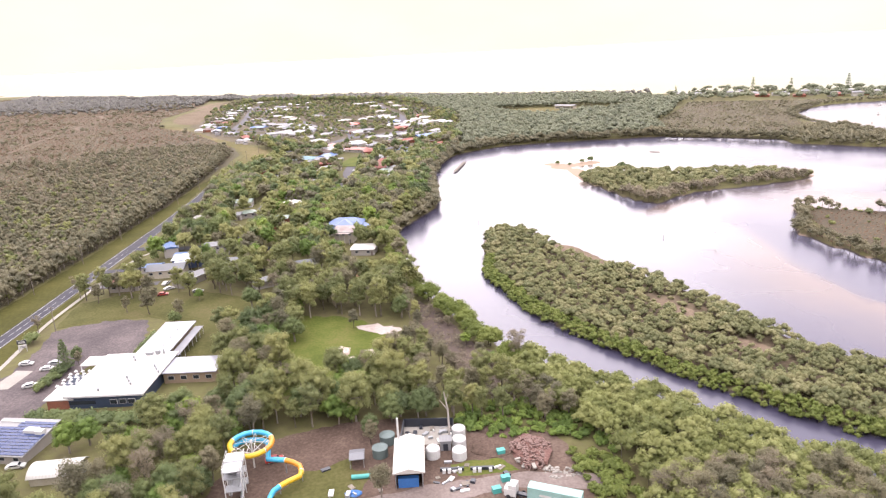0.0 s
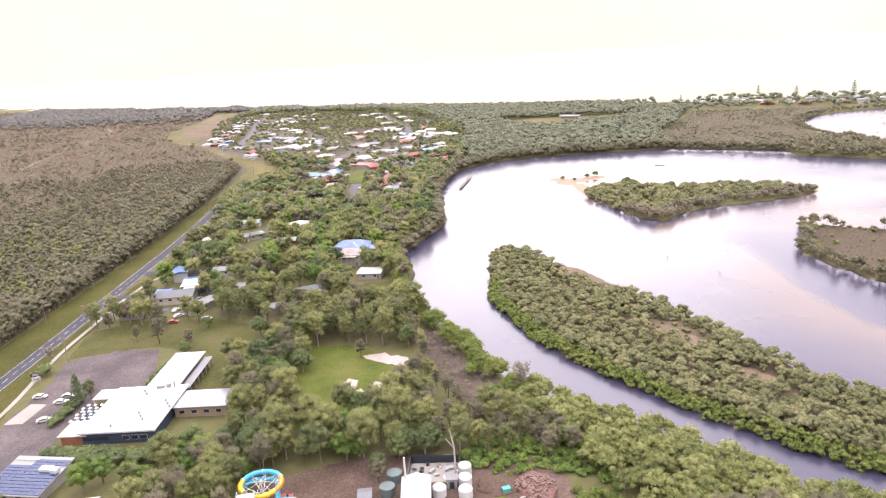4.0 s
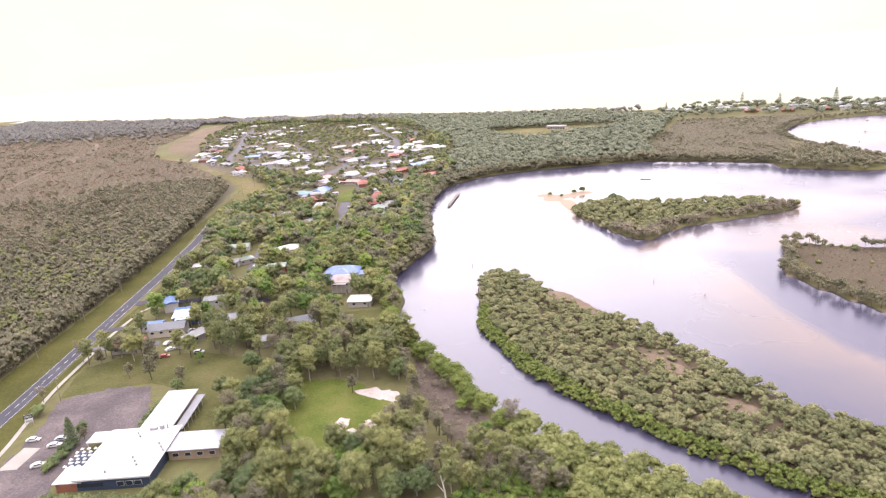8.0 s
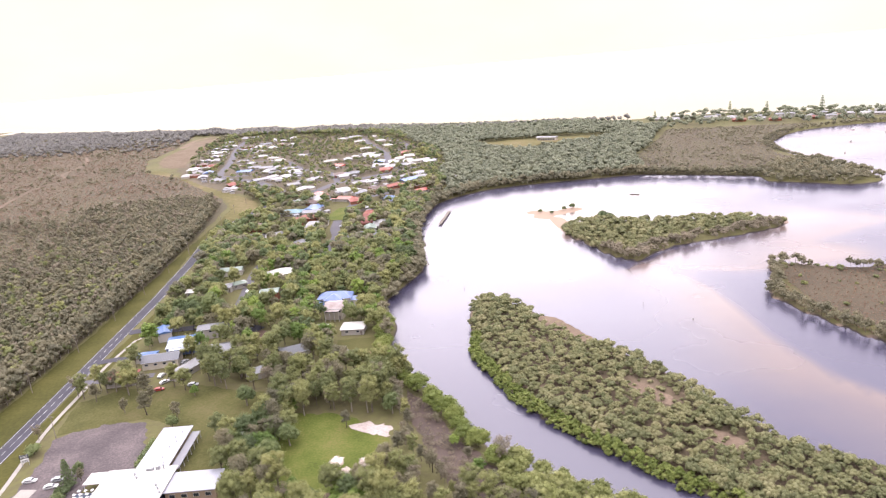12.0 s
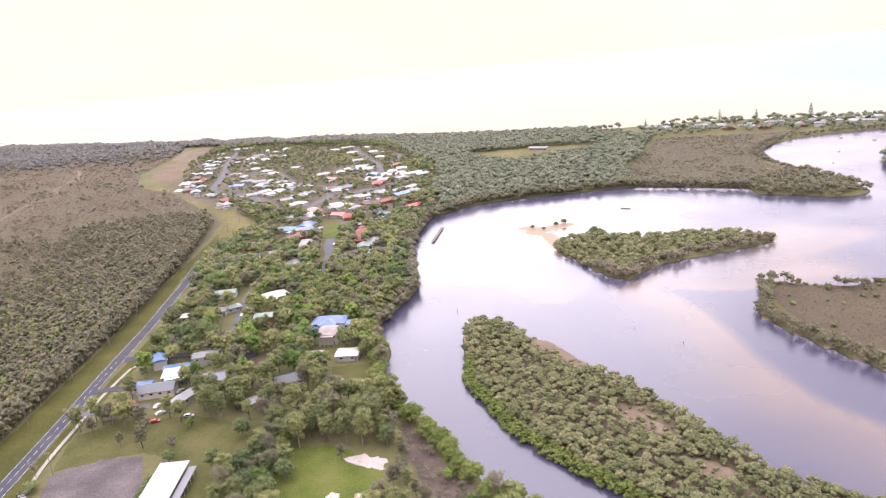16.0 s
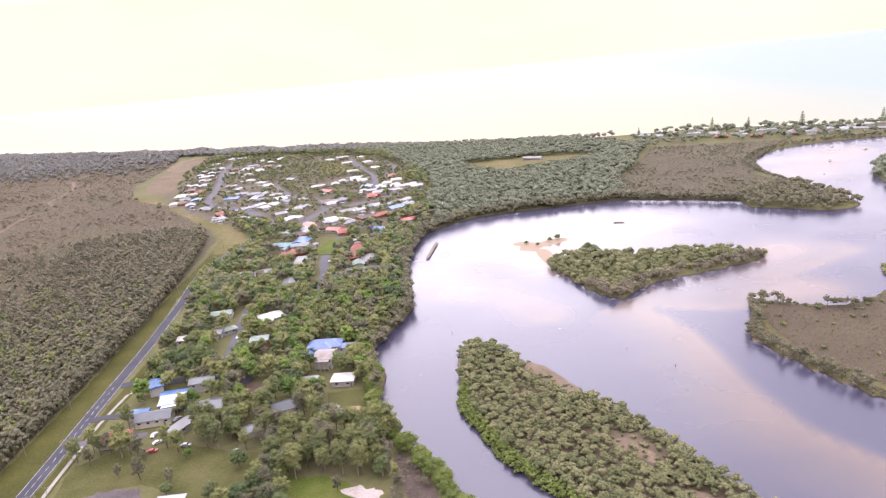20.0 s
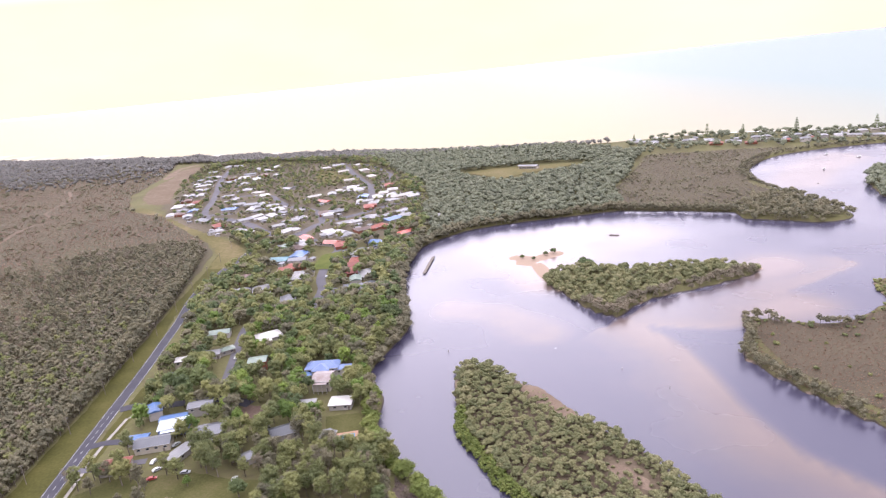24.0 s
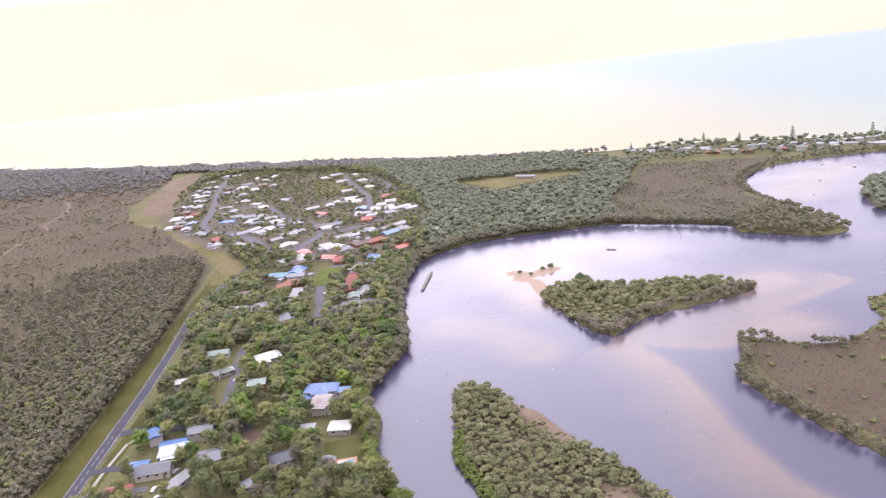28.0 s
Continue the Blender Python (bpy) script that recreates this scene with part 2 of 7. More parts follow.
l.new(ramp_of(n, l, noise_of(n, l, 0.012, 4, pos), [(0.19,) * 3, (0.30,) * 3]), calm.inputs[2])
calm.inputs[3].default_value = 0.5
l.new(calm.outputs[0], b.inputs["Roughness"])
M_WATER = m

M_EUC = leafage("eucalypt leaves", [(0.068, 0.084, 0.034), (0.102, 0.118, 0.043), (0.134, 0.148, 0.052), (0.168, 0.172, 0.062)])
M_LUSH = leafage("lush green leaves", [(0.056, 0.092, 0.024), (0.094, 0.142, 0.030), (0.145, 0.195, 0.040)])
M_DARK = leafage("dark fig leaves", [(0.050, 0.070, 0.030), (0.076, 0.102, 0.038), (0.114, 0.140, 0.048)])
M_OLIVE = leafage("paperbark leaves", [(0.076, 0.078, 0.046), (0.106, 0.104, 0.058), (0.140, 0.132, 0.074)])
M_GREY = leafage("thin grey twigs", [(0.092, 0.086, 0.054), (0.124, 0.114, 0.072), (0.158, 0.142, 0.09)])
M_MANG = leafage("grey mangrove leaves", [(0.074, 0.085, 0.036), (0.106, 0.116, 0.048), (0.138, 0.144, 0.062), (0.172, 0.168, 0.080)])
M_FRINGE = leafage("river mangrove leaves", [(0.066, 0.088, 0.020), (0.098, 0.126, 0.028), (0.135, 0.158, 0.042)])
M_HEATH = leafage("heath shrubs", [(0.112, 0.070, 0.046), (0.102, 0.080, 0.048), (0.096, 0.092, 0.048), (0.084, 0.094, 0.044)], 0.03)
M_SAMPHIRE = leafage("brown samphire", [(0.088, 0.056, 0.034), (0.104, 0.072, 0.040), (0.104, 0.084, 0.042)], 0.04)
# distance haze painted in: paler, greyer-blue leaves for the far woods and ridge
M_FAR_HAZE = leafage("haze-tinted wood leaves", [(0.092, 0.107, 0.066), (0.122, 0.139, 0.082), (0.152, 0.168, 0.100)], 0.05)
M_FARDARK_HAZE = leafage("dark haze-tinted wood leaves", [(0.080, 0.092, 0.057), (0.106, 0.120, 0.070), (0.132, 0.145, 0.087)], 0.05)
M_RIDGE_HAZE = leafage("haze-greyed ridge leaves", [(0.086, 0.088, 0.074), (0.112, 0.114, 0.092), (0.136, 0.136, 0.108)], 0.05)
M_BLOOM = leafage("cream blossom", [(0.210, 0.196, 0.140), (0.420, 0.392, 0.315), (0.525, 0.490, 0.420)])
M_BARK = surface("bark", [(0.10, 0.08, 0.06), (0.22, 0.18, 0.14), (0.36, 0.31, 0.26)], 0.4, 3.0, 0.9, 0.6, 0.05, each=0.4)
M_DEADWOOD = surface("bleached wood", [(0.45, 0.4, 0.35), (0.62, 0.57, 0.52)], 0.4, 3.0, 0.9, 0.4, 0.03)
M_LAWN = surface("mown grass", [(0.072, 0.094, 0.02), (0.118, 0.146, 0.028), (0.165, 0.172, 0.046), (0.21, 0.172, 0.066)], 0.09, 1.4, 0.95, 0.4, 0.06, spec=0.1, lo=0.34, hi=0.72)
M_DRYLAWN = surface("dry grass", [(0.072, 0.076, 0.024), (0.118, 0.114, 0.038), (0.165, 0.14, 0.064)], 0.07, 1.2, 0.95, 0.4, 0.06, spec=0.1)
M_VERGE = surface("verge grass", [(0.058, 0.058, 0.015), (0.094, 0.09, 0.022), (0.13, 0.114, 0.034)], 0.05, 0.8, 0.95, 0.4, 0.06, spec=0.1)
M_FIELD = surface("sandy field", [(0.12, 0.108, 0.038), (0.18, 0.155, 0.06), (0.27, 0.205, 0.115)], 0.02, 0.3, 0.95, 0.3, 0.06, spec=0.1)
M_SAND = surface("pale sand", [(0.42, 0.34, 0.305), (0.58, 0.49, 0.45), (0.70, 0.62, 0.58)], 0.12, 1.5, 0.95, 0.4, 0.08, spec=0.1)
M_MUD = surface("salt-flat mud", [(0.082, 0.056, 0.046), (0.128, 0.09, 0.073), (0.19, 0.138, 0.112)], 0.08, 1.2, 0.9, 0.5, 0.1)
M_REED = surface("brown reeds", [(0.074, 0.056, 0.034), (0.105, 0.08, 0.046), (0.125, 0.10, 0.055)], 0.03, 0.8, 0.95, 0.5, 0.2)
M_DIRT = surface("yard dirt", [(0.092, 0.064, 0.048), (0.152, 0.103, 0.081), (0.235, 0.172, 0.138)], 0.1, 1.6, 0.95, 0.4, 0.06, spec=0.1)
M_GRAVEL = surface("gravel car park", [(0.10, 0.085, 0.087), (0.155, 0.128, 0.128), (0.25, 0.205, 0.195)], 0.09, 1.6, 0.95, 0.4, 0.04, spec=0.1)
M_ASPHALT = surface("road asphalt", [(0.054, 0.053, 0.067), (0.078, 0.074, 0.092), (0.105, 0.10, 0.116)], 0.12, 3.0, 0.9, 0.15, 0.01, spec=0.2)
M_STREET = surface("street asphalt", [(0.12, 0.113, 0.128), (0.185, 0.172, 0.19)], 0.1, 3.0, 0.9, 0.15, 0.01, spec=0.2)
M_CONCRETE = surface("concrete", [(0.34, 0.31, 0.27), (0.48, 0.44, 0.39)], 0.2, 2.5, 0.9, 0.2, 0.01)
M_LINE = surface("road paint", [(0.62, 0.6, 0.56), (0.82, 0.8, 0.76)], 0.3, 4.0, 0.7, 0.05, 0.01)
M_WHITE_ROOF = sheeting("white roof sheeting", [(0.60, 0.57, 0.52), (0.74, 0.71, 0.66)], 0.5)
M_PALE_ROOF = sheeting("pale roof sheeting", [(0.16, 0.16, 0.175), (0.36, 0.35, 0.345)], 0.5, each=0.6)
M_GREY_ROOF = sheeting("grey roof sheeting", [(0.09, 0.094, 0.108), (0.21, 0.21, 0.23)], 0.45, each=0.6)
M_TOWN_WHITE = sheeting("weathered white roof sheeting", [(0.22, 0.212, 0.215), (0.40, 0.39, 0.38)], 0.5, each=0.6)
M_LAV_ROOF = sheeting("pale lavender roof sheeting", [(0.36, 0.36, 0.41), (0.50, 0.50, 0.55)], 0.45)
M_BLUE_ROOF = sheeting("blue roof sheeting", [(0.075, 0.15, 0.36), (0.13, 0.24, 0.48)], 0.45)
M_LBLUE_ROOF = sheeting("light blue roof sheeting", [(0.15, 0.21, 0.42), (0.23, 0.31, 0.53)], 0.45)
M_SKY_ROOF = sheeting("pale sky-blue roof sheeting", [(0.50, 0.56, 0.66), (0.66, 0.71, 0.78)], 0.45)
M_GREEN_ROOF = sheeting("faded green roof sheeting", [(0.19, 0.25, 0.20), (0.32, 0.38, 0.31)], 0.5)
M_CREAM_ROOF = sheeting("cream roof sheeting", [(0.30, 0.275, 0.235), (0.45, 0.42, 0.36)], 0.5, each=0.5)
M_TEAL_ROOF = sheeting("teal roof sheeting", [(0.10, 0.22, 0.26), (0.17, 0.32, 0.36)], 0.5)
M_RUST_ROOF = sheeting("patchy rusted roofing", [(0.26, 0.15, 0.12), (0.36, 0.29, 0.27), (0.5, 0.46, 0.45)], 0.6)
M_RED_TILE = surface("terracotta roof tiles", [(0.26, 0.075, 0.055), (0.40, 0.13, 0.095)], 0.3, 3.5, 0.75, 0.5, 0.05, each=0.4)
M_ISLE_SOIL = surface("warm island sand", [(0.16, 0.115, 0.08), (0.24, 0.175, 0.125), (0.33, 0.245, 0.18)], 0.1, 1.2, 0.95, 0.4, 0.06, spec=0.1)
M_BROWN_TILE = surface("brown roof tiles", [(0.15, 0.10, 0.085), (0.27, 0.18, 0.155)], 0.3, 3.5, 0.75, 0.5, 0.05, each=0.4)
M_SCARLET = sheeting("bright red roof sheeting", [(0.55, 0.09, 0.06), (0.72, 0.16, 0.11)], 0.45)
M_WALL = surface("painted wall", [(0.46, 0.42, 0.37), (0.66, 0.62, 0.56)], 0.3, 3.0, 0.8, 0.1, 0.01, each=0.5)
M_CREAM = surface("cream weatherboard", [(0.55, 0.49, 0.38), (0.70, 0.64, 0.52)], 0.3, 3.0, 0.8, 0.1, 0.01)
M_BRICK = surface("red brick wall", [(0.26, 0.10, 0.06), (0.42, 0.17, 0.10)], 0.4, 4.0, 0.85, 0.3, 0.02)
M_TAN = surface("tan brick wall", [(0.36, 0.26, 0.17), (0.48, 0.37, 0.26)], 0.4, 4.0, 0.85, 0.3, 0.02)
M_NAVY = plain("dark blue cladding", (0.05, 0.075, 0.13), 0.5)
M_DARKGLASS = plain("dark window glass", (0.035, 0.045, 0.06), 0.12, 0.0, 0.6)
M_FRAME = plain("white window frame", (0.75, 0.74, 0.72), 0.5)
M_DOOR = plain("painted door", (0.25, 0.2, 0.17), 0.6)
M_STEEL = plain("galvanised steel", (0.52, 0.53, 0.55), 0.45, 0.4)
M_WHITE = plain("white paint", (0.82, 0.81, 0.78), 0.45)
M_BLACK = plain("black rubber", (0.025, 0.025, 0.027), 0.8)
M_SOLAR = plain("solar cells", (0.03, 0.06, 0.19), 0.22, 0.0, 0.6)
M_CYAN = plain("cyan fibreglass", (0.06, 0.50, 0.78), 0.3)
M_YELLOW = plain("yellow fibreglass", (0.88, 0.58, 0.03), 0.3)
M_ORANGE = plain("orange fibreglass", (0.85, 0.36, 0.03), 0.3)
M_TEAL = plain("teal paint", (0.10, 0.50, 0.45), 0.5)
M_BLUE = plain("blue tarpaulin", (0.05, 0.20, 0.55), 0.6)
M_SILVER = plain("silver car paint", (0.55, 0.56, 0.57), 0.3, 0.2)
M_RED = plain("red paint", (0.5, 0.06, 0.05), 0.45)
M_NIGHT = plain("dark car paint", (0.04, 0.045, 0.06), 0.3)
M_TIMBER = surface("weathered timber", [(0.2, 0.165, 0.13), (0.36, 0.31, 0.26)], 0.5, 4.0, 0.9, 0.3, 0.01)
M_RUBBLE = surface("broken brick and timber", [(0.12, 0.055, 0.043), (0.215, 0.108, 0.088), (0.33, 0.225, 0.195)], 0.5, 2.0, 0.9, 0.4, 0.04, each=0.3)
M_POOL = plain("pool water", (0.03, 0.35, 0.75), 0.08, 0.0, 0.5)
M_PAVER = surface("orange pavers", [(0.45, 0.24, 0.15), (0.6, 0.36, 0.25)], 0.5, 3.0, 0.85, 0.3, 0.01)


# ---- building helpers ----
class Geo:
    """Gathers vertices and faces of one mesh."""

    def __init__(self):
        self.v, self.f = [], []

    def add(self, verts, faces):
        k = len(self.v)
        self.v += [tuple(p) for p in verts]
        self.f += [tuple(i + k for i in f) for f in faces]
        return self

    def box(self, x, y, z, sx, sy, sz, yaw=0.0):
        """A box with its base's middle at x, y, z."""
        c, s = math.cos(radians(yaw)), math.sin(radians(yaw))
        vs = []
        for dz in (0, sz):
            for dx, dy in ((-1, -1), (1, -1), (1, 1), (-1, 1)):
                a, b = dx * sx / 2, dy * sy / 2
                vs.append((x + a * c - b * s, y + a * s + b * c, z + dz))
        return self.add(vs, [(3, 2, 1, 0), (4, 5, 6, 7), (0, 1, 5, 4), (1, 2, 6, 5), (2, 3, 7, 6), (3, 0, 4, 7)])

    def cyl(self, x, y, z0, z1, r0, r1=None, k=12, lean=(0, 0)):
        r1 = r0 if r1 is None else r1
        vs = [(x + r0 * math.cos(t), y + r0 * math.sin(t), z0) for t in (2 * math.pi * i / k for i in range(k))]
        vs += [(x + lean[0] + r1 * math.cos(t), y + lean[1] + r1 * math.sin(t), z1) for t in (2 * math.pi * i / k for i in range(k))]
        fs = [(i, (i + 1) % k, k + (i + 1) % k, k + i) for i in range(k)]
        return self.add(vs, fs + [tuple(range(k))[::-1], tuple(range(k, 2 * k))])

    def rod(self, a, b, r, k=6, r1=None):
        a, b = Vector(a), Vector(b)
        q = (b - a).to_track_quat("Z", "Y")
        vs = []
        for p, rr in ((a, r), (b, r if r1 is None else r1)):
            vs += [p + q @ Vector((rr * math.cos(2 * math.pi * i / k), rr * math.sin(2 * math.pi * i / k), 0)) for i in range(k)]
        return self.add(vs, [(i, (i + 1) % k, k + (i + 1) % k, k + i) for i in range(k)] + [tuple(range(k))[::-1], tuple(range(k, 2 * k))])

    def tube(self, path, r, k=10):
        """A pipe along a path of points."""
        path = [Vector(p) for p in path]
        vs, fs = [], []
        for i, p in enumerate(path):
            d = path[min(i + 1, len(path) - 1)] - path[max(i - 1, 0)]
            side = d.cross(Vector((0, 0, 1))).normalized()
            up = side.cross(d).normalized()
            vs += [p + r * (side * math.cos(2 * math.pi * j / k) + up * math.sin(2 * math.pi * j / k)) for j in range(k)]
        for i in range(len(path) - 1):
            fs += [(i * k + j, i * k + (j + 1) % k, (i + 1) * k + (j + 1) % k, (i + 1) * k + j) for j in range(k)]
        n = len(path) - 1
        return self.add(vs, fs + [tuple(range(k))[::-1], tuple(range(n * k, n * k + k))])

    def prism(self, pts, z0, z1):
        """An upright block over an outline of x, y that turns left."""
        k = len(pts)
        vs = [(x, y, z0) for x, y in pts] + [(x, y, z1) for x, y in pts]
        return self.add(vs, [tuple(range(k))[::-1], tuple(range(k, 2 * k))] + [(i, (i + 1) % k, k + (i + 1) % k, k + i) for i in range(k)])

    def gable(self, x, y, z, w, d, h, yaw=0.0, t=0.18):
        """A gabled roof with eaves at z, its ridge along w."""
        c, s = math.cos(radians(yaw)), math.sin(radians(yaw))
        pts = [(a * w / 2, b * d / 2, e) for e in (-t, 0) for a, b in ((-1, -1), (1, -1), (1, 1), (-1, 1))] + [(-w / 2, 0, h), (w / 2, 0, h)]
        vs = [(x + a * c - b * s, y + a * s + b * c, z + e) for a, b, e in pts]
        return self.add(vs, [(3, 2, 1, 0), (0, 1, 5, 4), (2, 3, 7, 6), (4, 5, 9, 8), (6, 7, 8, 9), (1, 2, 6, 9, 5), (3, 0, 4, 8, 7)])

    def hip(self, x, y, z, w, d, h, yaw=0.0, t=0.18):
        c, s = math.cos(radians(yaw)), math.sin(radians(yaw))
        q = max(w - d, 0.4) / 2
        pts = [(a * w / 2, b * d / 2, e) for e in (-t, 0) for a, b in ((-1, -1), (1, -1), (1, 1), (-1, 1))] + [(-q, 0, h), (q, 0, h)]
        vs = [(x + a * c - b * s, y + a * s + b * c, z + e) for a, b, e in pts]
        return self.add(vs, [(3, 2, 1, 0), (0, 1, 5, 4), (1, 2, 6, 5), (2, 3, 7, 6), (3, 0, 4, 7), (4, 5, 9, 8), (6, 7, 8, 9), (5, 6, 9), (7, 4, 8)])

    def dome(self, x, y, z, rx, ry, rz, k=10, rings=4, rough=0.0, rng=None):
        vs, fs = [], []
        for i in range(rings):
            a = math.pi / 2 * i / rings
            for j in range(k):
                t = 2 * math.pi * j / k
                q = 1 + (rng.uniform(-rough, rough) if rng and i else 0)
                vs.append((x + rx * q * math.cos(a) * math.cos(t), y + ry * q * math.cos(a) * math.sin(t), z + rz * q * math.sin(a)))
        vs.append((x, y, z + rz))
        for i in range(rings - 1):
            fs += [(i * k + j, i * k + (j + 1) % k, (i + 1) * k + (j + 1) % k, (i + 1) * k + j) for j in range(k)]
        fs += [((rings - 1) * k + j, (rings - 1) * k + (j + 1) % k, rings * k) for j in range(k)]
        return self.add(vs, fs)

    def mesh(self, name, material):
        me = bpy.data.meshes.new(name)
        me.from_pydata(self.v, [], self.f)
        me.materials.append(material)
        return me


def part(name, geo, material, parent=None, label=""):
    """One mesh object, under a thing or part if one is given."""
    ob = new(name, geo.mesh(name, material))
    if parent:
        ob.parent = parent
    return tagged(ob, label)


def thing(name, label, category, group="", m=None, kind=""):
    """An Empty at a thing's base."""
    ob = new(name)
    ob.empty_display_size = 0.5
    if m is not None:
        ob.matrix_basis = m
    return tagged(ob, label, category, group, kind)


def triangles(name, verts, tris, material):
    """A mesh object from arrays of vertices and triangles."""
    me = bpy.data.meshes.new(name)
    me.vertices.add(len(verts))
    me.vertices.foreach_set("co", np.ascontiguousarray(verts, np.float32).ravel())
    me.loops.add(3 * len(tris))
    me.loops.foreach_set("vertex_index", np.ascontiguousarray(tris, np.int32).ravel())
    me.polygons.add(len(tris))
    me.polygons.foreach_set("loop_start", np.arange(0, 3 * len(tris), 3, dtype=np.int32))
    me.polygons.foreach_set("use_smooth", np.ones(len(tris), bool))
    me.update(calc_edges=True)
    me.materials.append(material)
    return new(name, me)


def smooth(pts, step=6.0, closed=False):
    """A Catmull-Rom line through plan points."""
    p = np.array(pts, float)
    k = len(p)
    out = []
    for i in range(k if closed else k - 1):
        if closed:
            a, b, c, d = p[(i - 1) % k], p[i], p[(i + 1) % k], p[(i + 2) % k]
        else:
            a, b, c, d = p[max(i - 1, 0)], p[i], p[i + 1], p[min(i + 2, k - 1)]
        m = max(1, int(np.linalg.norm(c - b) / step))
        for t in np.arange(m) / m:
            out.append(0.5 * (2 * b + (c - a) * t + (2 * a - 5 * b + 4 * c - d) * t**2 + (3 * b - 3 * c + d - a) * t**3))
    if not closed:
        out.append(p[-1])
    return np.array(out)


def inside(xy, poly):
    """Which of the points xy lie in an outline."""
    x, y = xy[:, 0], xy[:, 1]
    hit = np.zeros(len(xy), bool)
    for (x0, y0), (x1, y1) in zip(poly, np.roll(poly, -1, 0)):
        if y0 != y1:
            hit ^= ((y0 > y) != (y1 > y)) & (x < (x1 - x0) * (y - y0) / (y1 - y0) + x0)
    return hit


def away(xy, line, closed=False):
    """The distance of points from a line."""
    best = np.full(len(xy), 1e9)
    ends = np.roll(line, -1, 0) if closed else line[1:]
    for a, b in zip(line if closed else line[:-1], ends):
        d = b - a
        t = np.clip(((xy - a) @ d) / max(d @ d, 1e-9), 0, 1)
        best = np.minimum(best, np.hypot(*(xy - a - t[:, None] * d).T))
    return best


# ---- the plan ----
LAND = 2.2
BANK = [(170, 60), (135, 95), (93, 131), (77, 143), (64, 157), (52, 169), (42, 180), (30, 189), (20, 199), (11, 214), (1, 234), (-8, 254), (-18, 275),
        (-24, 300), (-22, 325), (-31, 352), (-21, 382), (-9, 414), (-11, 450), (-13, 490), (-11, 530), (-4, 570), (7, 605), (29, 626), (52, 641), (91, 649),
        (147, 651), (198, 651), (227, 637), (250, 626), (290, 601)]
POINT = [(286, 577), (313, 558), (335, 541), (362, 543), (372, 562), (369, 594), (368, 643), (366, 702), (380, 758), (406, 798), (454, 837), (520, 850), (602, 846), (800, 830), (1500, 760)]
COAST = [(1700, 820), (900, 905), (690, 955), (580, 1000), (505, 1042), (430, 1072), (325, 1080), (250, 1105), (60, 1170), (-210, 1335), (-500, 1495), (-830, 1690), (-1050, 1830), (-1800, 2400), (-3300, 3600)]
ISLE_1 = [(16, 342), (14, 310), (14, 280), (21, 258), (29, 235), (36, 221), (44, 211), (51, 201), (64, 185), (75, 172), (86, 161), (104, 147), (140, 125), (185, 110), (200, 130),
          (160, 155), (124, 182), (110, 198), (102, 217), (94, 238), (84, 260), (73, 280), (63, 297), (54, 313), (44, 333), (32, 350), (22, 352)]
ISLE_2 = [(95, 486), (91, 466), (99, 437), (105, 414), (112, 400), (122, 393), (132, 404), (151, 417), (171, 422), (197, 429), (224, 438), (236, 449), (227, 463), (208, 474), (172, 480), (151, 482), (127, 498), (112, 496)]
ISLE_3 = [(190, 377), (181, 355), (166, 327), (167, 308), (173, 287), (178, 272), (184, 257), (192, 240), (215, 205), (300, 190), (360, 260), (330, 400), (296, 408), (284, 398), (276, 374), (262, 364), (241, 352), (224, 352), (208, 361), (196, 370)]
ISLE_4 = [(434, 620), (428, 590), (470, 560), (560, 570), (590, 640), (560, 700), (494, 706), (455, 665)]
bank = smooth(BANK, 5)
point = smooth(POINT, 8)
coast = smooth(COAST, 25)
mainland = np.vstack([bank, point, coast, [(-3300, -400), (600, -400), (420, -120)]])
isles = [smooth(p, 5, True) for p in (ISLE_1, ISLE_2, ISLE_3, ISLE_4)]
BARS = [([(80, 538), (92, 528), (104, 534), (112, 538)], 4.6, 1.6), ([(80, 522), (92, 514)], 3.0, 1.56), ([(93, 510), (94, 492), (96, 476)], 3.4, 1.6),
        ([(236, 449), (252, 455)], 4, 1.42), ([(214, 378), (226, 382)], 3, 1.36),
        ([(60, 575), (120, 590), (190, 560)], 14, 0.35), ([(400, 690), (440, 740), (500, 790)], 22, 0.5), ([(20, 440), (50, 420), (70, 385)], 10, 0.3)]


SHELF_EDGE = [(122, 390), (132, 366), (139, 340), (141, 306), (141, 274), (145, 243), (154, 222), (170, 195), (190, 170)]
SHELF = SHELF_EDGE + [(150, 165), (112, 200), (96, 240), (80, 270), (62, 305), (70, 350)]
BANK_EDGE = [(122, 386), (138, 376), (160, 366), (180, 362), (196, 376), (222, 400), (262, 420), (300, 440)]
BANKS = BANK_EDGE + [(280, 470), (240, 450), (200, 428), (150, 414)]


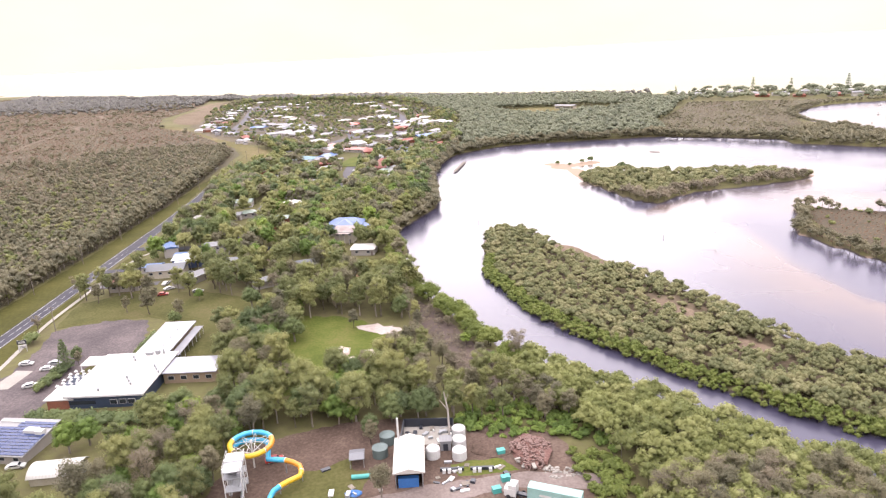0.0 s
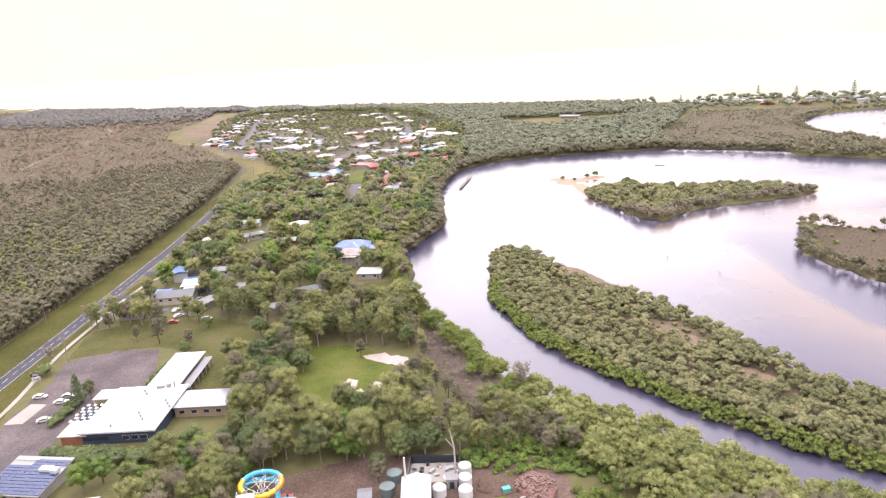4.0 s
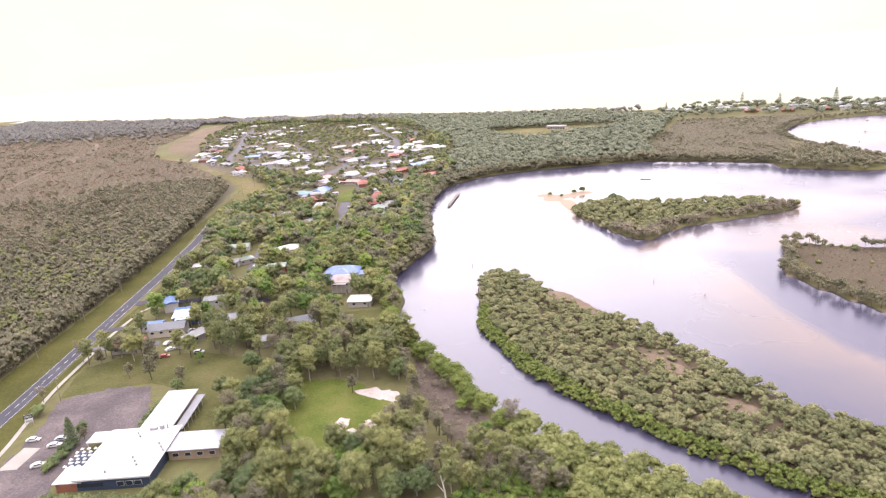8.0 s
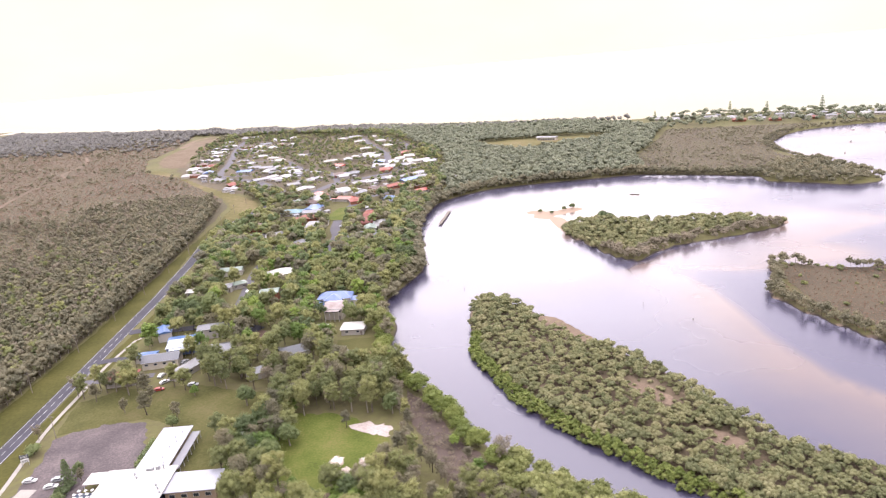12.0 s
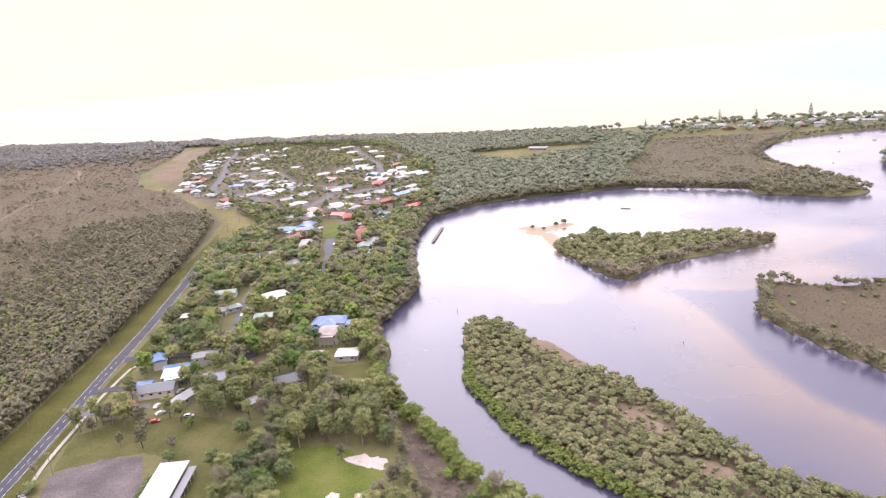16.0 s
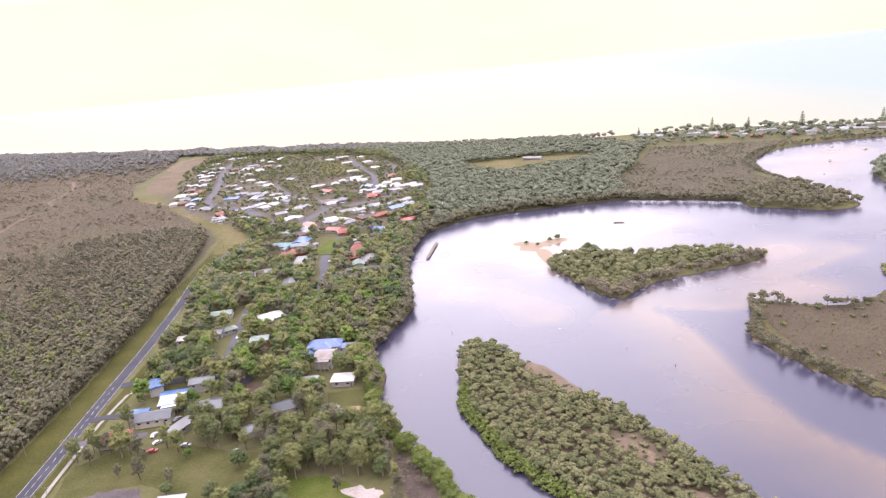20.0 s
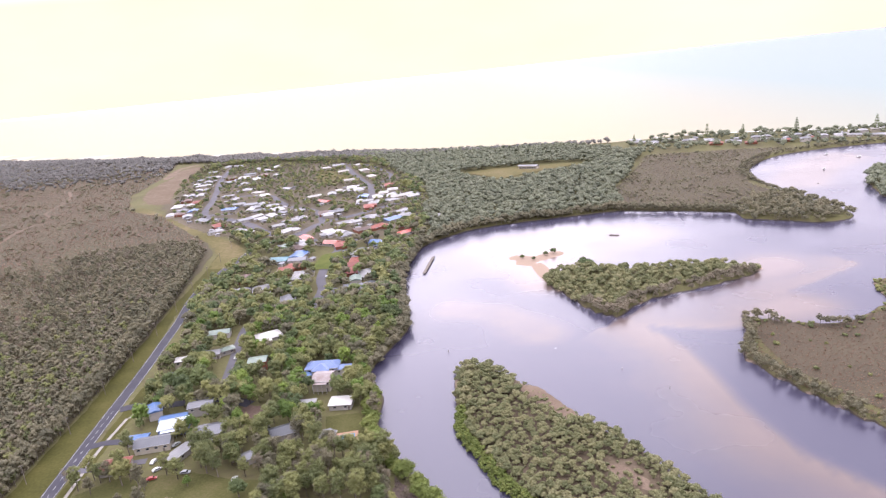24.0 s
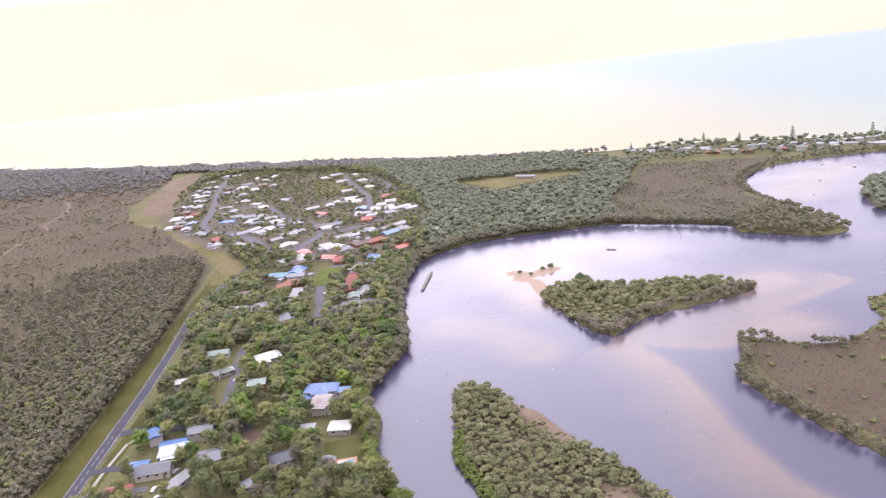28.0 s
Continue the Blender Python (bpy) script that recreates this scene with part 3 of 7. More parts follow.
def raw_height(xy):
    """The height of the land, the banks and the river bed."""
    d = np.where(inside(xy, mainland), 1, -1) * away(xy, mainland, True)
    for p in isles:
        d = np.maximum(d, np.where(inside(xy, p), 1, -1) * away(xy, p, True))
    rise = 2.6 / (1 + np.exp(np.minimum(-(xy[:, 1] - 640) / 60, 50.0))) / (1 + np.exp(np.minimum((xy[:, 0] - 60) / 60, 50.0)))
    low = np.zeros(len(xy), bool)
    for p in isles:
        low |= inside(xy, p)
    top = np.where(low, 0.9, LAND + rise)
    up = np.minimum(top, 0.2 + 0.5 * np.maximum(d, 0))
    down = np.maximum(-2.6, 0.75 * d)
    z = np.where(d > 0, up, down)
    bed = np.full(len(xy), -2.6)
    for line, wide, tall in BARS:
        a = away(xy, smooth(line, 8))
        crest = -1.45 + tall
        bed = np.maximum(bed, crest - np.maximum(0, a - wide) * 0.06)
    for edge, area, crest, fall in ((SHELF_EDGE, SHELF, -0.6, 0.034), (BANK_EDGE, BANKS, -0.85, 0.015)):
        a = away(xy, smooth(edge, 6))
        bed = np.maximum(bed, np.where(inside(xy, smooth(area, 6, True)), crest - fall * a, crest - 0.22 * a))
    return np.where(d < 0, np.maximum(z, bed), z), bed


lines_x = np.unique(np.concatenate([np.arange(-480, 620, 5.0), np.geomspace(620, 4600, 14), np.geomspace(6000, 60000, 8), -np.geomspace(480, 4600, 22), -np.geomspace(6000, 60000, 8)]))
lines_y = np.unique(np.concatenate([np.arange(40, 1300, 5.0), np.geomspace(1300, 4700, 26), np.geomspace(6000, 60000, 10), [-1500, -600, -200, -60, 0, 20]]))
gx, gy = np.meshgrid(lines_x, lines_y)
gxy = np.stack([gx.ravel(), gy.ravel()], 1)
gz, bed_z = raw_height(gxy)
nx, ny = len(lines_x), len(lines_y)
gz_grid = gz.reshape(ny, nx)


def land_height(xy):
    """The height of the built ground at points of the plan."""
    xy = np.asarray(xy, float)
    i = np.clip(np.searchsorted(lines_x, xy[:, 0]) - 1, 0, nx - 2)
    j = np.clip(np.searchsorted(lines_y, xy[:, 1]) - 1, 0, ny - 2)
    u = (xy[:, 0] - lines_x[i]) / (lines_x[i + 1] - lines_x[i])
    v = (xy[:, 1] - lines_y[j]) / (lines_y[j + 1] - lines_y[j])
    return (gz_grid[j, i] * (1 - u) + gz_grid[j, i + 1] * u) * (1 - v) + (gz_grid[j + 1, i] * (1 - u) + gz_grid[j + 1, i + 1] * u) * v


def ground_z(x, y):
    return float(land_height([(x, y)])[0])


qa = (np.arange(ny - 1)[:, None] * nx + np.arange(nx - 1)[None]).ravel()
ground = triangles("ground", np.c_[gxy, gz], np.concatenate([np.c_[qa, qa + 1, qa + nx + 1], np.c_[qa, qa + nx + 1, qa + nx]]), M_GROUND)
ground.data.polygons.foreach_set("use_smooth", np.ones(len(ground.data.polygons), bool))
tagged(ground, "low sandy land with leaf litter, river bed and banks", "ground", kind="structure")
wet = np.minimum.reduce([gz[qa], gz[qa + 1], gz[qa + nx], gz[qa + nx + 1]]) < 0.4
qw = qa[wet]
water = triangles("water", np.c_[gxy, 0 * gz], np.concatenate([np.c_[qw, qw + 1, qw + nx + 1], np.c_[qw, qw + nx + 1, qw + nx]]), M_WATER)
water.data.attributes.new("depth", "FLOAT", "POINT").data.foreach_set("value", bed_z.astype(np.float32))
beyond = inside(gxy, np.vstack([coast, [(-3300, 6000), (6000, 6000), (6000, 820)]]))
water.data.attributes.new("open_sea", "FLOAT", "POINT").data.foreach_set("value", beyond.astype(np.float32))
tagged(water, "calm lavender tidal river opening to a pale sea", "water", kind="structure")


def patch(name, pts, material, label, lift=0.03, rough=0.8, category="ground", closed=True, seed=1):
    """A patch of another ground cover, with a ragged edge, on the land."""
    corners = np.array(pts, float)
    size = np.ptp(corners, axis=0).max()
    line = np.vstack([a + (b - a) * np.linspace(0, 1, max(2, int(np.linalg.norm(b - a) / max(1.2, size / 120))), endpoint=False)[:, None] for a, b in zip(corners, np.roll(corners, -1, 0))])
    rng = np.random.default_rng(seed)
    wave = np.array([(noise.noise((x * 0.22, y * 0.22, seed)), noise.noise((x * 0.22, y * 0.22, seed + 9.0))) for x, y in line])
    line = line + wave * rough * 1.8 + rng.normal(0, rough * 0.12, line.shape)
    z = land_height(line)
    bm = bmesh.new()
    vs = [bm.verts.new((x, y, max(zz, LAND) + lift)) for (x, y), zz in zip(line, z)]
    face = bm.faces.new(vs)
    bmesh.ops.triangulate(bm, faces=[face])
    bmesh.ops.recalc_face_normals(bm, faces=bm.faces)
    me = bpy.data.meshes.new(name)
    bm.to_mesh(me)
    bm.free()
    me.materials.append(material)
    return tagged(new(name, me), label, category, kind="structure")


def drape(name, pts, material, label, step=2.5, lift=0.12, ragged=1.6, category="ground"):
    """A ground cover that follows the rise and fall of the land, in small squares with a ragged edge."""
    line = smooth(pts, 6, True)
    x0, y0 = line.min(0) - step
    x1, y1 = line.max(0) + step
    xs, ys = np.arange(x0, x1, step), np.arange(y0, y1, step)
    px, py = np.meshgrid(xs, ys)
    rng = np.random.default_rng(5)
    xy = np.stack([px.ravel(), py.ravel()], 1) + rng.uniform(-0.3, 0.3, (px.size, 2)) * step
    keep = inside(xy + rng.normal(0, ragged * 0.5, xy.shape), line)
    z = np.maximum(land_height(xy), LAND) + lift
    a = (np.arange(len(ys) - 1)[:, None] * len(xs) + np.arange(len(xs) - 1)).ravel()
    quad = np.stack([a, a + 1, a + len(xs) + 1, a + len(xs)], 1)
    quad = quad[keep[quad].sum(1) >= 3]
    tri = np.vstack([quad[:, [0, 1, 2]], quad[:, [0, 2, 3]]])
    used, flat_ids = np.unique(tri.ravel(), return_inverse=True)
    ob = triangles(name, np.c_[xy, z][used], flat_ids.reshape(-1, 3), material)
    return tagged(ob, label, category, kind="structure")


def strip(name, pts, wide, material, label, lift=0.05, parent=None, category="road", step=4.0, thick=0.12):
    """A sealed strip along a line, a little proud of the land."""
    line = smooth(pts, step)
    d = np.gradient(line, axis=0)
    side = np.stack([-d[:, 1], d[:, 0]], 1) / np.linalg.norm(d, axis=1)[:, None]
    z = np.maximum(land_height(line), LAND) + lift
    g = Geo()
    k = len(line)
    left, right = line + side * wide / 2, line - side * wide / 2
    g.v = [(*p, q) for p, q in zip(left, z)] + [(*p, q) for p, q in zip(right, z)] + [(*p, q - thick) for p, q in zip(left, z)] + [(*p, q - thick) for p, q in zip(right, z)]
    for i in range(k - 1):
        g.f += [(k + i, k + i + 1, i + 1, i), (i, i + 1, 2 * k + i + 1, 2 * k + i), (3 * k + i, 3 * k + i + 1, k + i + 1, k + i)]
    ob = part(name, g, material, parent)
    return ob if parent else tagged(ob, label, category, kind="structure")


# ---- roads, paths and ground covers ----
MAIN = [(-163, 40), (-164, 200), (-165, 262), (-167, 322), (-168, 360), (-169, 395), (-171, 430), (-173, 468), (-177, 505), (-178, 535), (-174, 568), (-170, 592), (-165, 612), (-158, 640), (-146, 668)]
STREETS = {
    "river lane": ([(-112, 352), (-115, 387), (-118, 415), (-119, 445), (-110, 452)], 5.6),
    "cul de sac": ([(-73, 467), (-76, 480), (-75, 506), (-79, 528), (-80, 552), (-79, 587), (-73, 614), (-78, 634)], 7.5),
    "cross street": ([(-220, 796), (-185, 755), (-157, 708), (-134, 684), (-119, 691), (-109, 712), (-100, 726), (-70, 744), (-46, 765), (-21, 786), (5, 800)], 10.0),
    "west street": ([(-220, 796), (-242, 810), (-256, 832), (-265, 874), (-273, 935), (-287, 1009), (-300, 1071), (-313, 1160), (-317, 1228)], 9.0),
    "inner street": ([(-256, 832), (-222, 826), (-190, 828), (-160, 838), (-175, 877), (-191, 915), (-215, 932), (-262, 945)], 7.5),
    "hill street": ([(-52, 762), (-54, 859), (-60, 912), (-70, 957), (-87, 1019), (-103, 1088), (-118, 1129)], 8.0),
    "loop street": ([(-118, 1129), (-92, 1118), (-70, 1097), (-48, 1037), (-31, 963), (-60, 912)], 6.5),
    "east street": ([(-119, 691), (-98, 650), (-78, 634), (-60, 642), (-39, 657)], 8.0),
    "mid street": ([(-160, 838), (-142, 820), (-116, 790), (-100, 726)], 7.0),
}
road = strip("road", MAIN, 6.8, M_ASPHALT, "grey two-lane asphalt road with worn white lines", 0.10)
g = Geo()
mid_line = smooth(MAIN, 6.2)
for a, b in zip(mid_line[:-1], mid_line[1:]):
    if 60 < a[1] < 600:
        q = (a + b) / 2
        g.box(q[0], q[1], LAND + 0.105, 0.16, 3.2, 0.012, math.degrees(math.atan2(b[1] - a[1], b[0] - a[0])) - 90)
part("lane_dashes", g, M_LINE, road, "dashed white centre line")
for side in (-3.0, 3.0):
    strip("edge_line", [(x + side, y) for x, y in MAIN], 0.14, M_LINE, "white edge line", 0.115, road, thick=0.012)
for name, (pts, wide) in STREETS.items():
    strip("street", pts, wide, M_STREET, "worn pale asphalt residential street", 0.12)
strip("side_road", [(-164, 341), (-156, 343), (-146, 339), (-138, 340), (-110, 340), (-92, 330)], 6.5, M_ASPHALT, "short asphalt side road off the main road", 0.14)
strip("driveway", [(-164, 305), (-157, 307), (-148, 306)], 5.0, M_ASPHALT, "short asphalt driveway", 0.14)
strip("driveway", [(-164, 284), (-156, 284), (-130, 286)], 4.5, M_STREET, "pale driveway beside the grass", 0.14)
strip("footpath", [(-149, 170), (-150, 200), (-153, 222), (-156, 245), (-157, 275), (-158, 300), (-156, 330)], 1.6, M_CONCRETE, "narrow pale concrete footpath along the verge", 0.08, category="path")
strip("footpath", [(-155, 330), (-150, 345), (-146, 362)], 1.5, M_CONCRETE, "narrow pale concrete footpath", 0.08, category="path")
patch("verge", [(-167, 40), (-187, 40), (-185, 250), (-184, 350), (-187, 437), (-188, 520), (-188, 590), (-190, 640), (-176, 645), (-172, 600), (-178, 530), (-180, 480), (-175, 440), (-172, 385), (-170, 322), (-168, 262), (-167, 200)], M_VERGE, "wide strip of rough yellow-green verge grass", 0.05, 0.8)
patch("verge", [(-161, 60), (-149, 60), (-147, 190), (-154, 230), (-155, 300), (-152, 360), (-161, 370), (-161, 220)], M_VERGE, "yellow-green grass verge by the footpath", 0.04, 0.4)
drape("field", [(-172, 592), (-188, 600), (-191, 635), (-208, 678), (-248, 737), (-289, 785), (-344, 847), (-376, 921), (-366, 930), (-312, 858), (-261, 780), (-212, 717), (-176, 668), (-163, 628)], M_FIELD, "long clearing of dry yellow grass beside the town")
drape("field", [(-392, 998), (-412, 1080), (-412, 1182), (-425, 1254), (-405, 1306), (-379, 1271), (-364, 1184), (-358, 1050), (-334, 943), (-362, 947)], surface("bare field", [(0.14, 0.10, 0.062), (0.2, 0.145, 0.095), (0.27, 0.21, 0.15)], 0.02, 0.3, 0.95, 0.3, 0.06, spec=0.1), "bare brown field beside the town", 4.0)
HEATH_TRACK = [(-470, 740), (-484, 800), (-493, 866), (-478, 900), (-484, 925), (-512, 960), (-520, 1000), (-528, 1059), (-545, 1105), (-572, 1158)]
strip("sand_track", HEATH_TRACK, 4.2, M_ISLE_SOIL, "narrow pale sand track through the heath", 0.5, category="path")
drape("sand_track", [(-425, 1180), (-436, 1290), (-408, 1335), (-402, 1325), (-424, 1285), (-412, 1185)], M_ISLE_SOIL, "bare pale sand track along the clearing", 2.0, 0.2)
patch("lawn", [(-150, 238), (-118, 246), (-100, 236), (-92, 228), (-91, 206), (-78, 206), (-76, 226), (-66, 238), (-66, 258), (-88, 264), (-104, 272), (-140, 274), (-154, 264)], M_DRYLAWN, "dry brown-green lawn behind the club", 0.03, 0.6)
patch("lawn", [(-84, 232), (-70, 240), (-46, 238), (-34, 232), (-22, 216), (-19, 200), (-26, 184), (-44, 180), (-62, 178), (-72, 184), (-76, 206)], M_LAWN, "bright green mown grass clearing among trees", 0.05, 1.4)
patch("sand_patch", [(-36, 229), (-27, 229), (-20, 225), (-20, 217), (-25, 218), (-30, 222), (-35, 224)], M_SAND, "bare pale sand at the edge of the lawn", 0.09, 1.9)
patch("bare_ground", [(-44, 186), (-32, 190), (-26, 180), (-36, 172), (-48, 176)], M_DIRT, "bare brown ground among trees", 0.07, 0.6)
patch("car_park", [(-146, 160), (-145, 215), (-149, 236), (-134, 244), (-116, 242), (-106, 212), (-121, 205), (-123, 186), (-120, 172), (-132, 164)], M_GRAVEL, "worn grey gravel car park beside the club", 0.07, 1.1)
patch("concrete_slab", [(-145, 191), (-139, 191), (-138, 203), (-144, 204)], M_CONCRETE, "pale concrete slab in the car park", 0.10, 0.05)
patch("yard", [(-56, 152), (-46, 158), (-30, 163), (-18, 164), (4, 158), (22, 154), (27, 142), (27, 126), (0, 112), (-50, 112), (-62, 122), (-58, 140)], M_DIRT, "bare brown dirt work yard strewn with scrap", 0.04, 0.8)
patch("grass", [(-40, 140), (-28, 146), (-22, 140), (-26, 128), (-40, 122), (-46, 130)], M_DRYLAWN, "patchy dry grass in the yard", 0.06, 1.2)
patch("grass", [(-4, 142), (8, 144), (12, 139), (-2, 137)], M_LAWN, "patchy green grass in the yard", 0.06, 0.8)
patch("gravel_track", [(-22, 131), (-6, 135), (12, 138), (30, 136), (34, 130), (10, 132), (-4, 129), (-20, 124)], surface("pale track gravel", [(0.19, 0.148, 0.132), (0.265, 0.21, 0.188), (0.345, 0.285, 0.26)], 0.12, 1.6, 0.95, 0.3, 0.04, spec=0.1), "pale gravel track through the yard", 0.08, 0.5)
patch("mud_flat", [(-16, 252), (-8, 240), (2, 214), (12, 197), (20, 186), (22, 176), (10, 172), (0, 184), (-8, 210), (-15, 232)], M_MUD, "dark brown salt-flat mud with sparse twigs", 0.05, 0.8)
patch("lawn", [(-50, 308), (-30, 308), (-27, 290), (-28, 278), (-48, 278)], M_DRYLAWN, "dry lawn round the swimming pool", 0.05, 0.5)
patch("lawn", [(-92, 560), (-86, 600), (-70, 606), (-64, 570), (-74, 555)], M_LAWN, "small green park lawn beside the street", 0.4, 0.5)
patch("field", [(70, 935), (112, 868), (150, 890), (218, 914), (212, 930), (160, 935), (110, 950)], M_FIELD, "mown yellow sports field in the woods", 0.8, 1.5)
patch("marsh", [(206, 668), (214, 730), (258, 806), (320, 930), (440, 900), (480, 880), (380, 770), (352, 700), (356, 640), (300, 618), (244, 636)], M_REED, "brown tidal marsh with low reeds", 0.15, 2.0)
patch("reed_flat", [(192, 366), (182, 340), (180, 310), (188, 280), (205, 240), (300, 205), (345, 270), (318, 380), (270, 360), (230, 348)], M_REED, "flat brown reed bed on a low island", -1.15, 0.8)
patch("bare_ground", [(45, 322), (56, 316), (68, 289), (69, 281), (62, 281), (51, 304)], M_ISLE_SOIL, "bare sand at the island's edge", -1.2, 0.6)
patch("heath_floor", [(-186, 200), (-186, 430), (-192, 560), (-196, 640), (-212, 690), (-250, 745), (-316, 855), (-380, 915), (-424, 1040), (-428, 1180), (-446, 1300), (-470, 1410), (-820, 1620), (-1100, 1790), (-1300, 1900), (-900, 1280), (-640, 900), (-480, 660), (-340, 420)], surface("heath floor", [(0.088, 0.068, 0.036), (0.105, 0.086, 0.043), (0.108, 0.098, 0.043)], 0.012, 0.25, 0.95, 0.5, 0.3), "brown low heath floor", 0.25, 2.0)
patch("bare_ground", [(70, 246), (77, 243), (84, 230), (82, 224), (76, 230), (72, 238)], M_ISLE_SOIL, "bare brown clearing on the island", -1.22, 0.6)
patch("bare_ground", [(84, 208), (94, 204), (98, 196), (90, 192), (84, 198)], M_ISLE_SOIL, "bare brown clearing on the island", -1.22, 0.6)
patch("beach", [(-830, 1700), (-850, 1680), (-815, 1652), (-800, 1668)], M_SAND, "gap of pale beach sand", 1.0, 1.0)
M_TOWNLAWN = surface("dry town gardens", [(0.10, 0.085, 0.05), (0.16, 0.132, 0.088), (0.22, 0.175, 0.135)], 0.03, 0.4, 0.95, 0.3, 0.06, spec=0.1)
drape("town_gardens", [(-150, 690), (-215, 715), (-280, 800), (-335, 910), (-345, 960), (-352, 1200), (-300, 1250), (-200, 1200), (-110, 1150), (-20, 1000), (-10, 860), (14, 800), (10, 690), (-40, 640), (-100, 640)], M_TOWNLAWN, "dry brown gardens and yards of the town", 6.0, 0.06)
drape("bare_lot", [(-151, 1099), (-103, 1068), (-86, 954), (-136, 976)], M_FIELD, "bare sandy building lot in the town", 4.0, 0.1)
patch("bare_ground", [(-96, 330), (-83, 326), (-80, 310), (-91, 309)], M_DIRT, "bare brown yard among trees", 0.06, 0.8)
heart = isles[0].mean(0)
patch("island_floor", [tuple(heart + (p - heart) * 0.9) for p in isles[0][::2]], surface("island soil", [(0.10, 0.078, 0.05), (0.16, 0.122, 0.08), (0.23, 0.175, 0.125)], 0.06, 1.0, 0.95, 0.4, 0.08, spec=0.1), "warm brown sandy soil under the island's mangroves", -1.26, 0.6)


# ---- building kinds ----
clear_spots = []                       # x, y, radius: where no tree may stand


def windows_on(ob, w, d, z, many=3, wide=1.5, tall=1.1, deep=True):
    """Windows along both long walls, each with a frame and a pane."""
    for side in (-1, 1):
        for i in range(many):
            x = (i - (many - 1) / 2) * w / many
            y = side * d / 2
            fr = Geo()
            for dx in (-wide / 2, wide / 2):
                fr.box(x + dx, y, z, 0.09, 0.14, tall)
            for dz in (0, tall - 0.09):
                fr.box(x, y, z + dz, wide, 0.14, 0.09)
            f = part("window", fr, M_FRAME, ob)
            part("pane", Geo().box(x, y, z + 0.05, wide - 0.08, 0.07, tall - 0.1), M_DARKGLASS, f)


def house(w, d, h, kind, rm, wm, label, group="", pitch=0.45, many=3, porch=False, low=0.0, wing=None, m=None):
    """A house: walls, roof with eaves, windows, a door; porch: a roofed veranda; wing: a cross roof (dx, dy, w, d)."""
    ob = thing("house", label, "house", group, m)
    walls = Geo().box(0, 0, -0.6, w, d, h + 0.6)
    if wing:
        walls.box(wing[0], wing[1], -0.6, wing[2], wing[3], h + 0.58)
    part("wall", walls, wm, ob)
    rise = d / 2 * pitch
    roof = Geo()
    (roof.gable if kind == "gable" else roof.hip)(0, 0, h + 0.16, w + 1.0, d + 1.0, rise)
    r = part("roof", roof, rm, ob)
    if wing:
        wr = Geo()
        (wr.gable if kind == "gable" else wr.hip)(wing[0], wing[1], h + 0.18, max(wing[2:]) + 0.9, min(wing[2:]) + 0.9, min(wing[2:]) / 2 * pitch, 0 if wing[2] > wing[3] else 90)
        part("wing_roof", wr, rm, ob)
    for side in (-1, 1):
        part("gutter", Geo().box(0, side * (d / 2 + 0.55), h, w + 1.05, 0.12, 0.12), M_FRAME, ob)
    windows_on(ob, w, d, h - 1.75, many)
    part("door", Geo().box(w * 0.33 if many > 2 else w * 0.4, -d / 2, 0, 0.95, 0.12, 2.05), M_DOOR, ob)
    if porch:
        part("veranda_roof", Geo().box(0, -d / 2 - 1.7, h - 0.25, w * 0.8, 2.6, 0.12), rm, ob)
        for dx in (-0.38, -0.13, 0.13, 0.38):
            part("post", Geo().box(dx * w, -d / 2 - 2.9, -0.3, 0.14, 0.14, h + 0.1), M_FRAME, ob)
    return ob


def place(x, y, yaw, z=None):
    return pose(x, y, ground_z(x, y) if z is None else z, 0, 0, yaw)


def car(paint, label):
    ob = thing("car", label, "car", "parked cars")
    b = Geo()
    prof = [(-2.2, 0.35), (2.2, 0.35), (2.25, 0.72), (1.2, 0.9), (0.65, 1.36), (-1.0, 1.4), (-1.75, 0.98), (-2.25, 0.92)]
    k = len(prof)
    b.add([(x, -0.86, z) for x, z in prof] + [(x, 0.86, z) for x, z in prof], [tuple(range(k)), tuple(range(k, 2 * k))[::-1]] + [(i, k + i, k + (i + 1) % k, (i + 1) % k) for i in range(k)])
    part("body", b, paint, ob)
    part("side_windows", Geo().add([(x, s, z) for s in (-0.875, 0.875) for x, z in ((1.0, 0.95), (0.6, 1.28), (-0.95, 1.32), (-1.5, 0.98))], [(0, 1, 2, 3), (7, 6, 5, 4), (0, 4, 5, 1), (1, 5, 6, 2), (2, 6, 7, 3), (3, 7, 4, 0)]), M_DARKGLASS, ob)
    part("windscreen", Geo().add([(1.17, -0.7, 0.95), (1.17, 0.7, 0.95), (0.7, 0.66, 1.34), (0.7, -0.66, 1.34), (1.13, -0.7, 0.9), (1.13, 0.7, 0.9), (0.66, 0.66, 1.3), (0.66, -0.66, 1.3)], [(0, 1, 2, 3), (7, 6, 5, 4), (0, 4, 5, 1), (1, 5, 6, 2), (2, 6, 7, 3), (3, 7, 4, 0)]), M_DARKGLASS, ob)
    for x in (-1.4, 1.4):
        for y in (-0.8, 0.8):
            g = Geo().rod((x, y - 0.11, 0.33), (x, y + 0.11, 0.33), 0.33, 12)
            wheel = part("wheel", g, M_BLACK, ob)
            part("rim", Geo().rod((x, y - 0.125, 0.33), (x, y + 0.125, 0.33), 0.19, 8), M_STEEL, wheel)
    for y in (-0.6, 0.6):
        part("headlight", Geo().box(2.22, y, 0.62, 0.1, 0.35, 0.14), M_WHITE, ob)
    return ob


def copies(proto, spots):
    """Copies of a thing at the given poses; the first is the thing itself."""
    for i, m in enumerate(spots):
        if i == 0:
            proto.matrix_basis = m
        else:
            copy_thing(proto, m)


